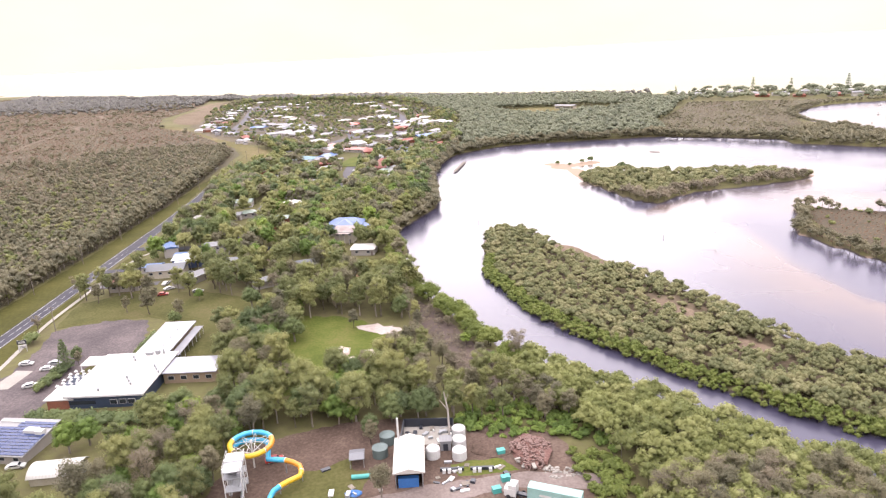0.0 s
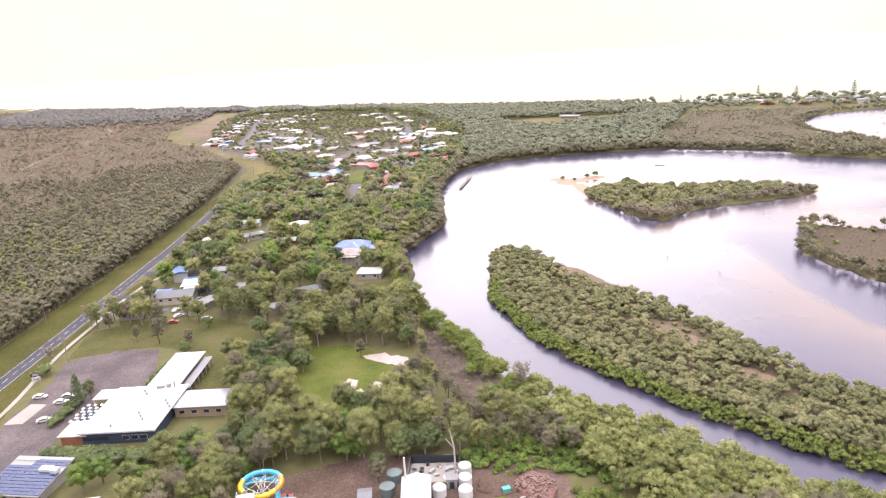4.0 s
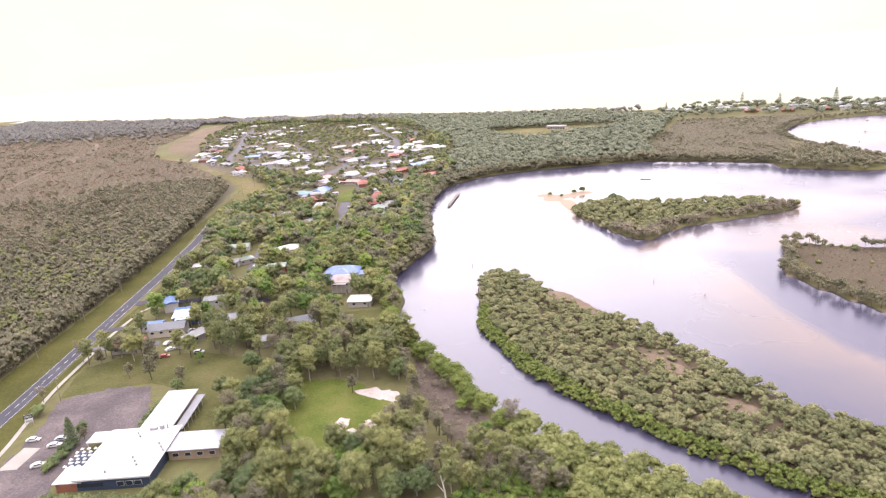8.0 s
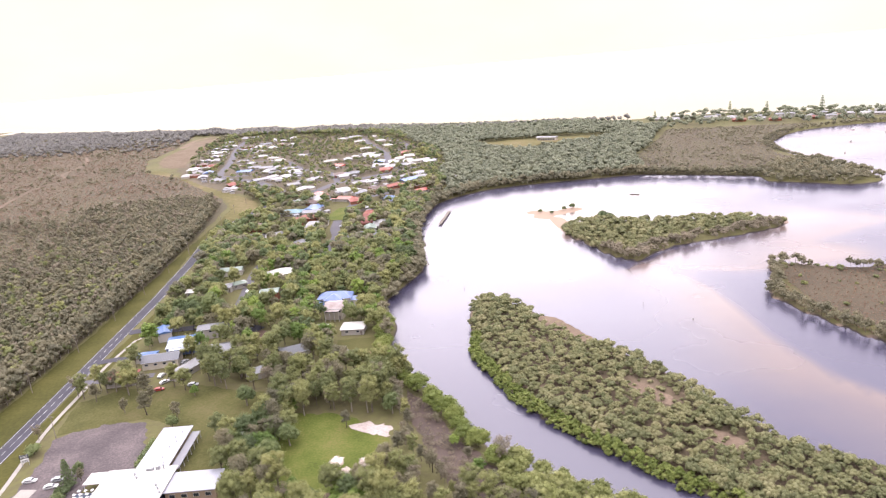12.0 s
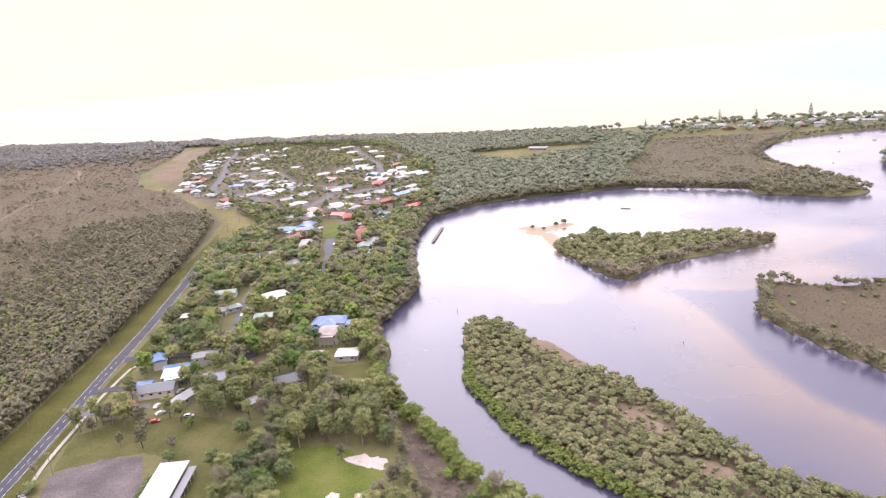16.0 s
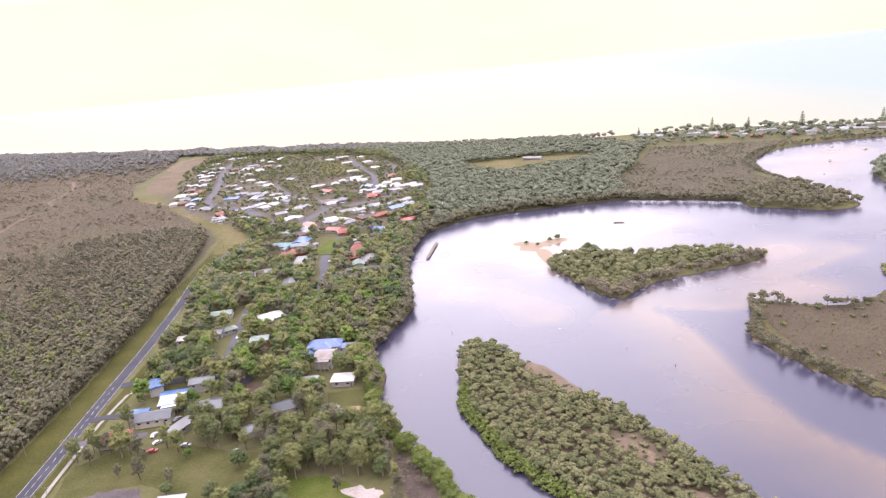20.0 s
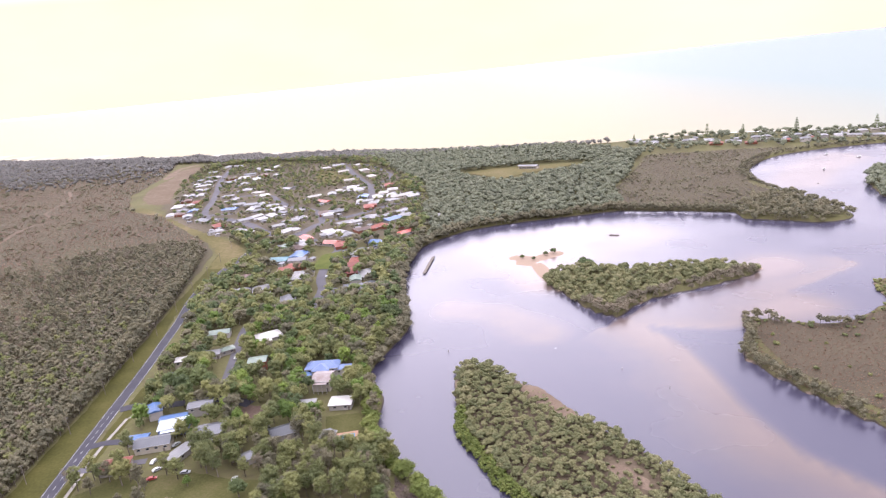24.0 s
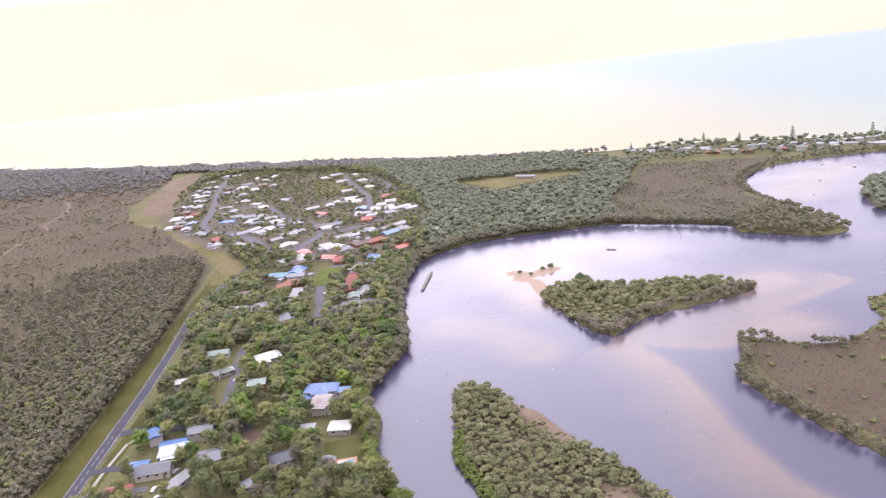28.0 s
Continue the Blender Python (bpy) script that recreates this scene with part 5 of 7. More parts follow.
house(9, 5.5, 3.0, "gable", M_BLUE_ROOF, M_WALL, "small cottage with a blue roof", near, 0.25, 2, m=place(-139.5, 303, 4))
house(16, 9, 3.6, "gable", M_GREY_ROOF, M_CREAM, "long cream house with a grey gabled roof", near, 0.4, 4, m=place(-130, 297, 6))
house(13, 11, 3.2, "gable", M_GREY_ROOF, M_WALL, "grey house with ribbed dark roof panels", near, 0.3, 3, m=place(-104.5, 303, 12))
house(16, 6, 3.0, "gable", M_PALE_ROOF, M_WALL, "long house with a pale silver roof", near, 0.3, 3, m=place(-115, 285, 62))
house(12, 9, 3.2, "hip", M_RED_TILE, M_WALL, "house with a dark red tiled roof", near, 0.45, 3, m=place(-141.5, 281, 6))
bh = house(18, 10, 5.4, "hip", M_LBLUE_ROOF, M_WALL, "large riverside house with a light blue hipped roof", near, 0.5, 4, wing=(0, -3.5, 9, 9), m=place(-56.5, 357, -6))
house(9, 6, 3.2, "hip", M_BLUE_ROOF, M_WALL, "blue-roofed side wing of a riverside house", near, 0.4, 2, m=place(-66.5, 352, 10))
house(9, 6, 4.2, "hip", M_LBLUE_ROOF, M_WALL, "light blue roofed end wing of a riverside house", near, 0.4, 2, m=place(-45, 354, -6))
house(9.5, 12, 5.8, "gable", M_RUST_ROOF, M_CREAM, "two-storey cream house with a patchy rusted roof", near, 0.3, 3, True, m=place(-54.5, 341, -8))
house(11, 9, 3.0, "gable", M_WHITE_ROOF, M_WALL, "flat pale-roofed carport beside the river", near, 0.08, 2, m=place(-43, 317, -6))
house(8, 5, 2.8, "gable", M_PALE_ROOF, M_WALL, "small garage with a pale roof", near, 0.1, 1, m=place(-60.5, 320, -4))
house(15, 12, 4.0, "hip", M_WHITE_ROOF, M_WALL, "white hipped-roof house among trees", near, 0.4, 3, wing=(-4, -6, 7, 8), m=place(-98, 414, 25))
house(10, 8, 5.6, "gable", M_GREEN_ROOF, M_BRICK, "brick two-storey house with a pale green roof", near, 0.2, 2, m=place(-96.5, 374, 4))
house(8.5, 7, 4.4, "gable", M_WHITE_ROOF, M_CREAM, "small cream two-storey house", near, 0.1, 2, m=place(-145, 390, 4))
house(9, 7, 3.2, "gable", M_GREY_ROOF, M_WALL, "small house with a grey roof", near, 0.25, 2, m=place(-144, 371, 6))
house(14, 8, 3.4, "gable", M_GREEN_ROOF, M_WALL, "house with a faded green roof under trees", near, 0.35, 3, m=place(-134, 431, 5))
house(11, 7, 3.2, "gable", M_PALE_ROOF, M_WALL, "pale roofed house under trees", near, 0.3, 2, m=place(-130, 398, 0))
house(13, 9, 3.2, "gable", M_GREY_ROOF, M_WALL, "dark grey-roofed house among eucalypts", near, 0.4, 3, m=place(-68, 294, 20))
house(11, 6, 3.0, "gable", M_GREY_ROOF, M_WALL, "grey-roofed shed among trees", near, 0.3, 2, m=place(-80, 276, 30))
house(8, 6, 3.0, "gable", M_GREY_ROOF, M_WALL, "small grey-roofed pool house", near, 0.3, 2, m=place(-47, 285, 70))
house(9, 6, 3.0, "hip", M_GREEN_ROOF, M_WALL, "green-roofed cottage among trees", near, 0.4, 2, m=place(-122, 402, 30))
clear_spots += [(-140, 329, 6), (-116, 327, 7), (-128, 320, 6), (-125, 311, 8), (-139, 303, 6), (-130, 297, 9), (-104, 303, 8), (-115, 285, 9), (-141, 281, 8), (-56, 357, 10), (-66, 352, 6), (-45, 354, 6), (-54, 341, 8),
                (-43, 317, 8), (-60, 320, 5), (-98, 414, 10), (-96, 374, 8), (-145, 390, 6), (-144, 371, 6), (-137, 357, 7), (-124, 357, 7), (-134, 431, 8), (-130, 398, 5), (-68, 294, 6), (-80, 276, 5), (-38, 287, 9), (-126, 278, 6), (-43, 308, 4), (-42, 302, 5), (-115, 275, 6), (-86, 320, 7), (-26, 220, 8)]
pool = thing("swimming_pool", "blue garden swimming pool with an orange paved edge", "pool", m=pose(-38, 286.5, LAND, 0, 0, 4))
for x, y, sx, sy in ((0, -3.4, 10.4, 1.6), (0, 3.4, 10.4, 1.6), (-4.4, 0, 1.6, 5.2), (4.4, 0, 1.6, 5.2)):
    part("paving", Geo().box(x, y, -0.1, sx, sy, 0.35), M_PAVER, pool)
part("pool_water", Geo().box(0, 0, -0.1, 7.2, 5.2, 0.26), M_POOL, pool)
part("pool_cover", Geo().prism([(-3.6, 0.2), (2.4, 2.6), (-3.6, 2.6)], 0.16, 0.2), M_WHITE, pool, "white cover partly drawn over")

# ---- the town ----
town = "houses of the town"
PROTOS = []
for k, (w, d, h, kind, rm, wm, lab, wing) in enumerate((
        (15, 10, 3.0, "hip", M_PALE_ROOF, M_WALL, "low house with a pale metal roof", (-4, -5, 6, 6)),
        (17, 9, 3.0, "hip", M_TOWN_WHITE, M_CREAM, "low cream house with a white roof", (4, -5, 6, 7)),
        (14, 9, 3.0, "gable", M_TOWN_WHITE, M_WALL, "gabled house with a white roof", None),
        (13, 10, 5.4, "hip", M_PALE_ROOF, M_WALL, "two-storey house with a pale roof", None),
        (16, 9, 3.0, "hip", M_RED_TILE, M_BRICK, "brick house with a red tiled roof", (4, -4.5, 6, 6)),
        (15, 9, 3.0, "hip", M_BROWN_TILE, M_BRICK, "brick house with a brown tiled roof", (-4, 4.5, 6, 6)),
        (14, 9, 3.0, "gable", M_GREY_ROOF, M_WALL, "house with a grey metal roof", None),
        (13, 9, 3.0, "gable", M_BLUE_ROOF, M_WALL, "house with a blue metal roof", None),
        (13, 9, 4.6, "hip", M_CREAM_ROOF, M_CREAM, "tall cream house with a cream roof", None),
        (16, 8, 3.0, "gable", M_SCARLET, M_WALL, "low house with a bright red metal roof", None),
        (13, 9, 3.0, "gable", M_GREEN_ROOF, M_WALL, "house with a faded green metal roof", None),
        (16, 12, 3.0, "hip", M_TEAL_ROOF, M_WALL, "wide house with a teal metal roof", None))):
    PROTOS.append(house(w, d, h, kind, rm, wm, lab, town, 0.36, 2, wing=wing))
used = set()
street_lines = {name: smooth(pts, 2.0) for name, (pts, wide) in STREETS.items()}
street_way = np.vstack([np.c_[line, np.gradient(line, axis=0)] for line in street_lines.values()])


def settle(k, x, y, yaw, s=1.0):
    """Stands a house of kind k in the town."""
    m = place(x, y, yaw) @ Matrix.Diagonal((s, s, 0.95, 1))
    if k in used:
        copy_thing(PROTOS[k], m)
    else:
        used.add(k)
        PROTOS[k].matrix_basis = m
    clear_spots.append((x, y, 6.0 * s))


# block by block: x, y and kind of house
WEST_SIDE = [(-339, 1184, 1), (-328, 1126, 2), (-317, 1124, 0), (-338, 1103, 6), (-320, 1083, 6), (-333, 1064, 2), (-319, 1051, 1), (-314, 1011, 6), (-303, 1009, 0), (-300, 969, 1), (-312, 971, 6), (-323, 973, 2), (-308, 937, 5), (-290, 914, 4),
             (-292, 895, 2), (-309, 897, 1), (-293, 867, 2), (-277, 856, 7), (-301, 845, 1), (-291, 846, 5), (-243, 790, 6), (-219, 757, 4), (-218, 726, 2), (-212, 732, 1), (-251, 797, 0), (-275, 827, 6)]
UPPER_MIDDLE = [(-327, 1237, 1), (-307, 1230, 2), (-260, 1170, 0), (-240, 1141, 6), (-228, 1172, 1), (-214, 1079, 2), (-263, 1120, 6), (-240, 1063, 1), (-286, 1100, 5), (-268, 1089, 1), (-280, 1059, 6), (-252, 1029, 0), (-236, 1098, 5), (-235, 971, 1),
                (-254, 936, 0), (-238, 907, 2), (-211, 931, 8), (-197, 906, 8), (-228, 844, 7), (-223, 870, 6), (-205, 860, 6), (-194, 840, 0), (-190, 856, 0), (-199, 824, 2), (-187, 816, 6), (-174, 838, 0)]
HILL = [(-163, 812, 1), (-163, 779, 2), (-184, 784, 2), (-173, 768, 0), (-194, 773, 6), (-171, 705, 1), (-184, 716, 6), (-173, 947, 2), (-142, 794, 1), (-152, 790, 6), (-133, 792, 0), (-148, 725, 2), (-132, 744, 1), (-124, 750, 2),
        (-134, 698, 1), (-125, 861, 8), (-110, 828, 9), (-105, 873, 6), (-97, 883, 8), (-87, 881, 0), (-82, 903, 1), (-72, 883, 1), (-89, 955, 8), (-105, 1039, 8), (-121, 1116, 1), (-136, 1089, 8), (-87, 1087, 8), (-73, 1029, 8)]
EAST_SIDE = [(-59, 969, 8), (-63, 834, 7), (-65, 807, 1), (-55, 805, 2), (-46, 791, 0), (-45, 824, 1), (-38, 837, 8), (-28, 825, 1), (-20, 808, 8), (-10, 821, 1), (-3, 808, 2), (-34, 797, 6), (-26, 796, 1), (-53, 774, 4), (-33, 894, 4),
             (-27, 854, 8), (-103, 764, 5), (-96, 752, 0), (-89, 765, 6), (-73, 707, 1), (-61, 706, 2), (-52, 671, 5), (-87, 673, 1), (-75, 668, 2), (-70, 656, 0), (-56, 716, 6), (-46, 719, 1), (-32, 719, 2)]
LOWER = [(-25, 726, 1), (-25, 701, 7), (-11, 712, 1), (-3, 706, 2), (-13, 736, 0), (17, 693, 1), (-13, 641, 9), (-18, 666, 5), (-108, 659, 9), (-108, 642, 1), (-84, 634, 9), (-72, 622, 4), (-37, 614, 7), (-112, 628, 5), (-122, 634, 10),
         (-124, 593, 11), (-107, 602, 7), (-106, 588, 6), (-103, 567, 4), (-113, 559, 4), (-116, 547, 0), (-97, 540, 1), (-97, 519, 2), (-142, 550, 5), (-139, 515, 1), (-147, 517, 2), (-123, 513, 1)]
RIVERSIDE = [(-98, 482, 6), (-53, 565, 4), (-54, 552, 4), (-55, 538, 4), (-42, 527, 1), (-50, 516, 10), (-50, 498, 6), (-60, 492, 0), (-38, 494, 6), (-53, 589, 1), (-62, 588, 2), (-39, 676, 4), (-43, 592, 6)]
rng = random.Random(11)
blocks = [row for block in (WEST_SIDE, UPPER_MIDDLE, HILL, EAST_SIDE, LOWER, RIVERSIDE) for row in block]
at = np.array([row[:2] for row in blocks], float)
for x, y, k in blocks:
    gap = np.hypot(at[:, 0] - x, at[:, 1] - y)
    gap = gap[gap > 0.5].min()
    near_street = street_way[np.argmin(np.hypot(street_way[:, 0] - x, street_way[:, 1] - y))]
    yaw = math.degrees(math.atan2(near_street[3], near_street[2])) + rng.choice((0, 0, 0, 90)) + rng.uniform(-8, 8)
    settle(k, x, y, yaw, min(1.1, max(0.7, gap / 12.5)) * rng.uniform(0.92, 1.08))
# carports and garden sheds between the houses, low and plain
carport = thing("shed", "small flat-roofed garden shed or carport", "shed", "sheds of the town")
part("wall", Geo().box(0, 0, -0.4, 5.4, 4.2, 2.7), M_WALL, carport)
part("roof", Geo().gable(0, 0, 2.4, 6.2, 5.0, 0.5), M_GREY_ROOF, carport)
part("door", Geo().box(0, -2.1, 0, 2.4, 0.1, 2.0), M_DOOR, carport)
spare = []
for x, y, k in blocks:
    a = rng.uniform(0, 6.28)
    px, py = x + 12.5 * math.cos(a), y + 12.5 * math.sin(a)
    if np.hypot(at[:, 0] - px, at[:, 1] - py).min() > 9 and np.hypot(street_way[:, 0] - px, street_way[:, 1] - py).min() > 8 and y > 560:
        spare.append(place(px, py, rng.uniform(0, 180)))
        clear_spots.append((px, py, 3.0))
copies(carport, spare)

# ---- the village on the beach ----
rng = random.Random(23)
for i in range(64):
    t = i / 63
    x = 340 + 330 * t + rng.uniform(-5, 5)
    y = 1042 - 150 * t + rng.uniform(-32, 18) - (30 if 0.25 < t < 0.7 else 0)
    if min(math.hypot(cx - x, cy - y) for cx, cy, cr in clear_spots) > 11.5:
        settle(rng.choice([0, 1, 1, 2, 3, 8, 3, 2, 4]), x, y, rng.choice((0, 90)) - 20, rng.uniform(0.85, 1.05))
fs = thing("hall", "long white sports hall by the field", "building", m=place(156, 922, -32, 2.6))
part("wall", Geo().box(0, 0, -0.5, 26, 9, 5.0), M_CREAM, fs)
part("roof", Geo().gable(0, 0, 4.6, 28, 11, 1.2), M_TOWN_WHITE, fs)
for i in range(7):
    part("window", Geo().box(-10 + i * 3.4, -4.52, 1.4, 2.2, 0.1, 1.6), M_DARKGLASS, fs)

surf = Geo()
foam = smooth([(900, 915), (690, 966), (580, 1012), (505, 1054), (430, 1084)], 6.0)
foam = foam + np.array([(0, 3 * noise.noise((x / 25, 0, 0))) for x, y in foam])
for a, b in zip(foam[:-1], foam[1:]):
    h = 2.5 + 2 * noise.noise((a[0] / 18, 5, 0))
    surf.add([(a[0], a[1] - h, 0.12), (b[0], b[1] - h, 0.12), (b[0], b[1] + h, 0.2), (a[0], a[1] + h, 0.2)], [(0, 1, 2, 3)])
tagged(part("surf", surf, M_WHITE), "white line of breaking surf along the beach", "surf", kind="structure")

# ---- on the river ----
jet = thing("jetty", "long grey timber jetty standing in the river", "jetty", m=pose(8, 544, 0, 0, 0, -12))
for i in range(44):
    part("plank", Geo().box(0, -22 + i, 0.9, 2.3, 0.9, 0.12), M_TIMBER, jet)
for x in (-1.0, 1.0):
    part("bearer", Geo().box(x, -0.5, 0.65, 0.25, 44, 0.25), M_TIMBER, jet)
    for i in range(9):
        part("pile", Geo().cyl(x * 1.1, -22 + i * 5.4, -2.8, 1.6, 0.2, 0.2, 8), M_TIMBER, jet)
boat = thing("boat", "small white boat moored mid-river", "boat", "moored boats")
part("hull", Geo().add([(-3, -1, 0.8), (-3, 1, 0.8), (1.4, 1.05, 0.85), (3.4, 0, 1.1), (1.4, -1.05, 0.85), (-2.8, -0.7, -0.3), (-2.8, 0.7, -0.3), (1.2, 0.6, -0.3), (2.6, 0, -0.2), (1.2, -0.6, -0.3)], [(0, 4, 3, 2, 1), (5, 6, 7, 8, 9), (0, 1, 6, 5), (1, 2, 7, 6), (2, 3, 8, 7), (3, 4, 9, 8), (4, 0, 5, 9)]), M_WHITE, boat)
part("cabin", Geo().prism([(-0.8, -0.7), (1.2, -0.6), (1.2, 0.6), (-0.8, 0.7)], 0.8, 1.9), M_WHITE, boat)
part("windscreen", Geo().box(1.22, 0, 1.3, 0.06, 1.0, 0.4), M_DARKGLASS, boat)
copies(boat, [pose(502, 815, 0, 0, 0, 30), pose(452, 735, 0, 0, 0, 50), pose(520, 780, 0, 0, 0, 10)])
raft = thing("oyster_rack", "low dark oyster rack at the waterline", "rack", "oyster racks")
for i in range(6):
    part("rail", Geo().box(0, -2.5 + i, 0.25, 14, 0.14, 0.14), M_TIMBER, raft)
for x in (-6.5, 0, 6.5):
    part("post_row", Geo().box(x, 0, -2.4, 0.2, 5.4, 2.65), M_TIMBER, raft)
copies(raft, [pose(170, 571, 0, 0, 0, -30) @ Matrix.Diagonal((0.6, 0.6, 1, 1)), pose(410, 675, 0, 0, 0, 60) @ Matrix.Diagonal((0.7, 0.35, 1, 1)), pose(436, 630, 0, 0, 0, 70) @ Matrix.Diagonal((0.7, 0.35, 1, 1))])
for x, y in ((14, 371), (102, 325), (118, 300)):
    mk = thing("channel_marker", "white channel marker post in the river", "marker", "channel markers", pose(x, y, 0))
    part("post", Geo().cyl(0, 0, -2.8, 1.3, 0.12, 0.12, 8), M_TIMBER, mk)
    part("board", Geo().box(0, 0, 1.0, 0.5, 0.08, 0.4), M_WHITE, mk)


# ---- trees and woods ----
ICO = [(0, 0, 1)] + [(0.894 * math.cos(radians(72 * i)), 0.894 * math.sin(radians(72 * i)), 0.447) for i in range(5)]
ICO += [(0.894 * math.cos(radians(72 * i + 36)), 0.894 * math.sin(radians(72 * i + 36)), -0.447) for i in range(5)] + [(0, 0, -1)]
ICO = np.array(ICO)
ICO_F = [(0, 1 + i, 1 + (i + 1) % 5) for i in range(5)] + [(1 + i, 6 + i, 1 + (i + 1) % 5) for i in range(5)]
ICO_F = np.array(ICO_F + [(1 + (i + 1) % 5, 6 + i, 6 + (i + 1) % 5) for i in range(5)] + [(11, 6 + (i + 1) % 5, 6 + i) for i in range(5)])

OCTA = np.array([(0, 0, 1), (1, 0, 0), (0, 1, 0), (-1, 0, 0), (0, -1, 0), (0, 0, -1)], float)
OCTA_F = np.array([(0, 1, 2), (0, 2, 3), (0, 3, 4), (0, 4, 1), (5, 2, 1), (5, 3, 2), (5, 4, 3), (5, 1, 4)])


def leaf_cloud(rng, mids, radii, leaves, leaf, core=0.78, squash=0.8, quads=True):
    """Clumps of leaves round the given middles: an uneven dark heart and leaf sprays on it."""
    vs, fs, k = [], [], 0
    for c, r in zip(mids, radii):
        if core:
            heart, sides, swell = (ICO, ICO_F, 1.0) if leaves > 50 else (OCTA, OCTA_F, 1.2)
            turn = rng.uniform(0, 6.28)
            co, si = math.cos(turn), math.sin(turn)
            v = heart @ np.array([(co, si, 0), (-si, co, 0), (0, 0, 1)]) * r * core * swell * (1 + rng.uniform(-0.3, 0.25, (len(heart), 1))) * (1, 1, squash) + c
            vs.append(v)
            fs.append(sides + k)
            k += len(heart)
        d = rng.normal(size=(leaves, 3))
        d[:, 2] = np.abs(d[:, 2]) * np.where(rng.random(leaves) < 0.82, 1, -0.7)
        d /= np.linalg.norm(d, axis=1)[:, None]
        p = c + d * r * rng.uniform(0.7, 1.2, (leaves, 1)) * (1, 1, squash)
        nrm = d + rng.normal(0, 0.42, (leaves, 3))
        nrm *= np.where((nrm * d).sum(1) < 0, -1.0, 1.0)[:, None]
        a = np.cross(nrm, rng.normal(size=(leaves, 3)))
        a /= np.linalg.norm(a, axis=1)[:, None]
        b = np.cross(nrm, a)
        b /= np.linalg.norm(b, axis=1)[:, None]
        s = leaf * rng.uniform(0.55, 1.35, (leaves, 1))
        q = np.stack([p - a * s, p - b * s * (0.6 if quads else 0.9), p + a * s * 0.9, p + b * s * 0.65], 1)
        vs.append(q.reshape(-1, 3))
        i = k + 4 * np.arange(leaves)
        fs += [np.c_[i, i + 1, i + 2], np.c_[i, i + 2, i + 3]] if quads else [np.c_[i + 1, i + 2, i + 3]]
        k += 4 * leaves
    return np.vstack(vs), np.vstack(fs)


def lobes(rng, many, R, z0, z1, size=(0.32, 0.5), top=0.35):
    """Middles and radii of leaf clumps in a crown of radius R between two heights."""
    a = np.arange(many) * 2.4 + rng.uniform(0, 6.28)
    rad = R * np.sqrt((np.arange(many) + 0.4) / many) * rng.uniform(0.48, 0.76, many)
    z = z1 - (z1 - z0) * (rad / R) ** 1.5 * (1 - top) - (z1 - z0) * top * rng.random(many)
    mids = np.stack([rad * np.cos(a), rad * np.sin(a), z], 1)
    return mids, 1.2 * R * rng.uniform(*size, many)


def trunk_geo(rng, height, girth, mids, lean=0.5):
    g = Geo()
    ox, oy = rng.uniform(-lean, lean), rng.uniform(-lean, lean)
    g.rod((0, 0, -0.5), (ox * 0.5, oy * 0.5, height * 0.5), girth, 7, girth * 0.75)
    g.rod((ox * 0.5, oy * 0.5, height * 0.5), (ox, oy, height), girth * 0.75, 6, girth * 0.4)
    for i, c in enumerate(mids):
        if i % 2 == 0:
            z = height * rng.uniform(0.45, 0.95)
            g.rod((ox * z / height, oy * z / height, z), tuple(c), girth * 0.35, 5, girth * 0.1)
    return g


def tree_proto(name, label, group, seed, R, z0, z1, many, leaves, leaf, mat, girth=0.22, size=(0.32, 0.5), core=0.78, squash=0.8, top=0.35, bark=None):
    rng = np.random.default_rng(seed)
    mids, radii = lobes(rng, many, R, z0, z1, size, top)
    v, f = leaf_cloud(rng, mids, radii, leaves, leaf, core, squash, False)
    ob = thing(name, label, "tree", group)
    part("trunk", trunk_geo(rng, z0 + (z1 - z0) * 0.5, girth, mids), bark or M_BARK, ob)
    cr = triangles("crown", v, f, mat)
    cr.parent = ob
    return ob


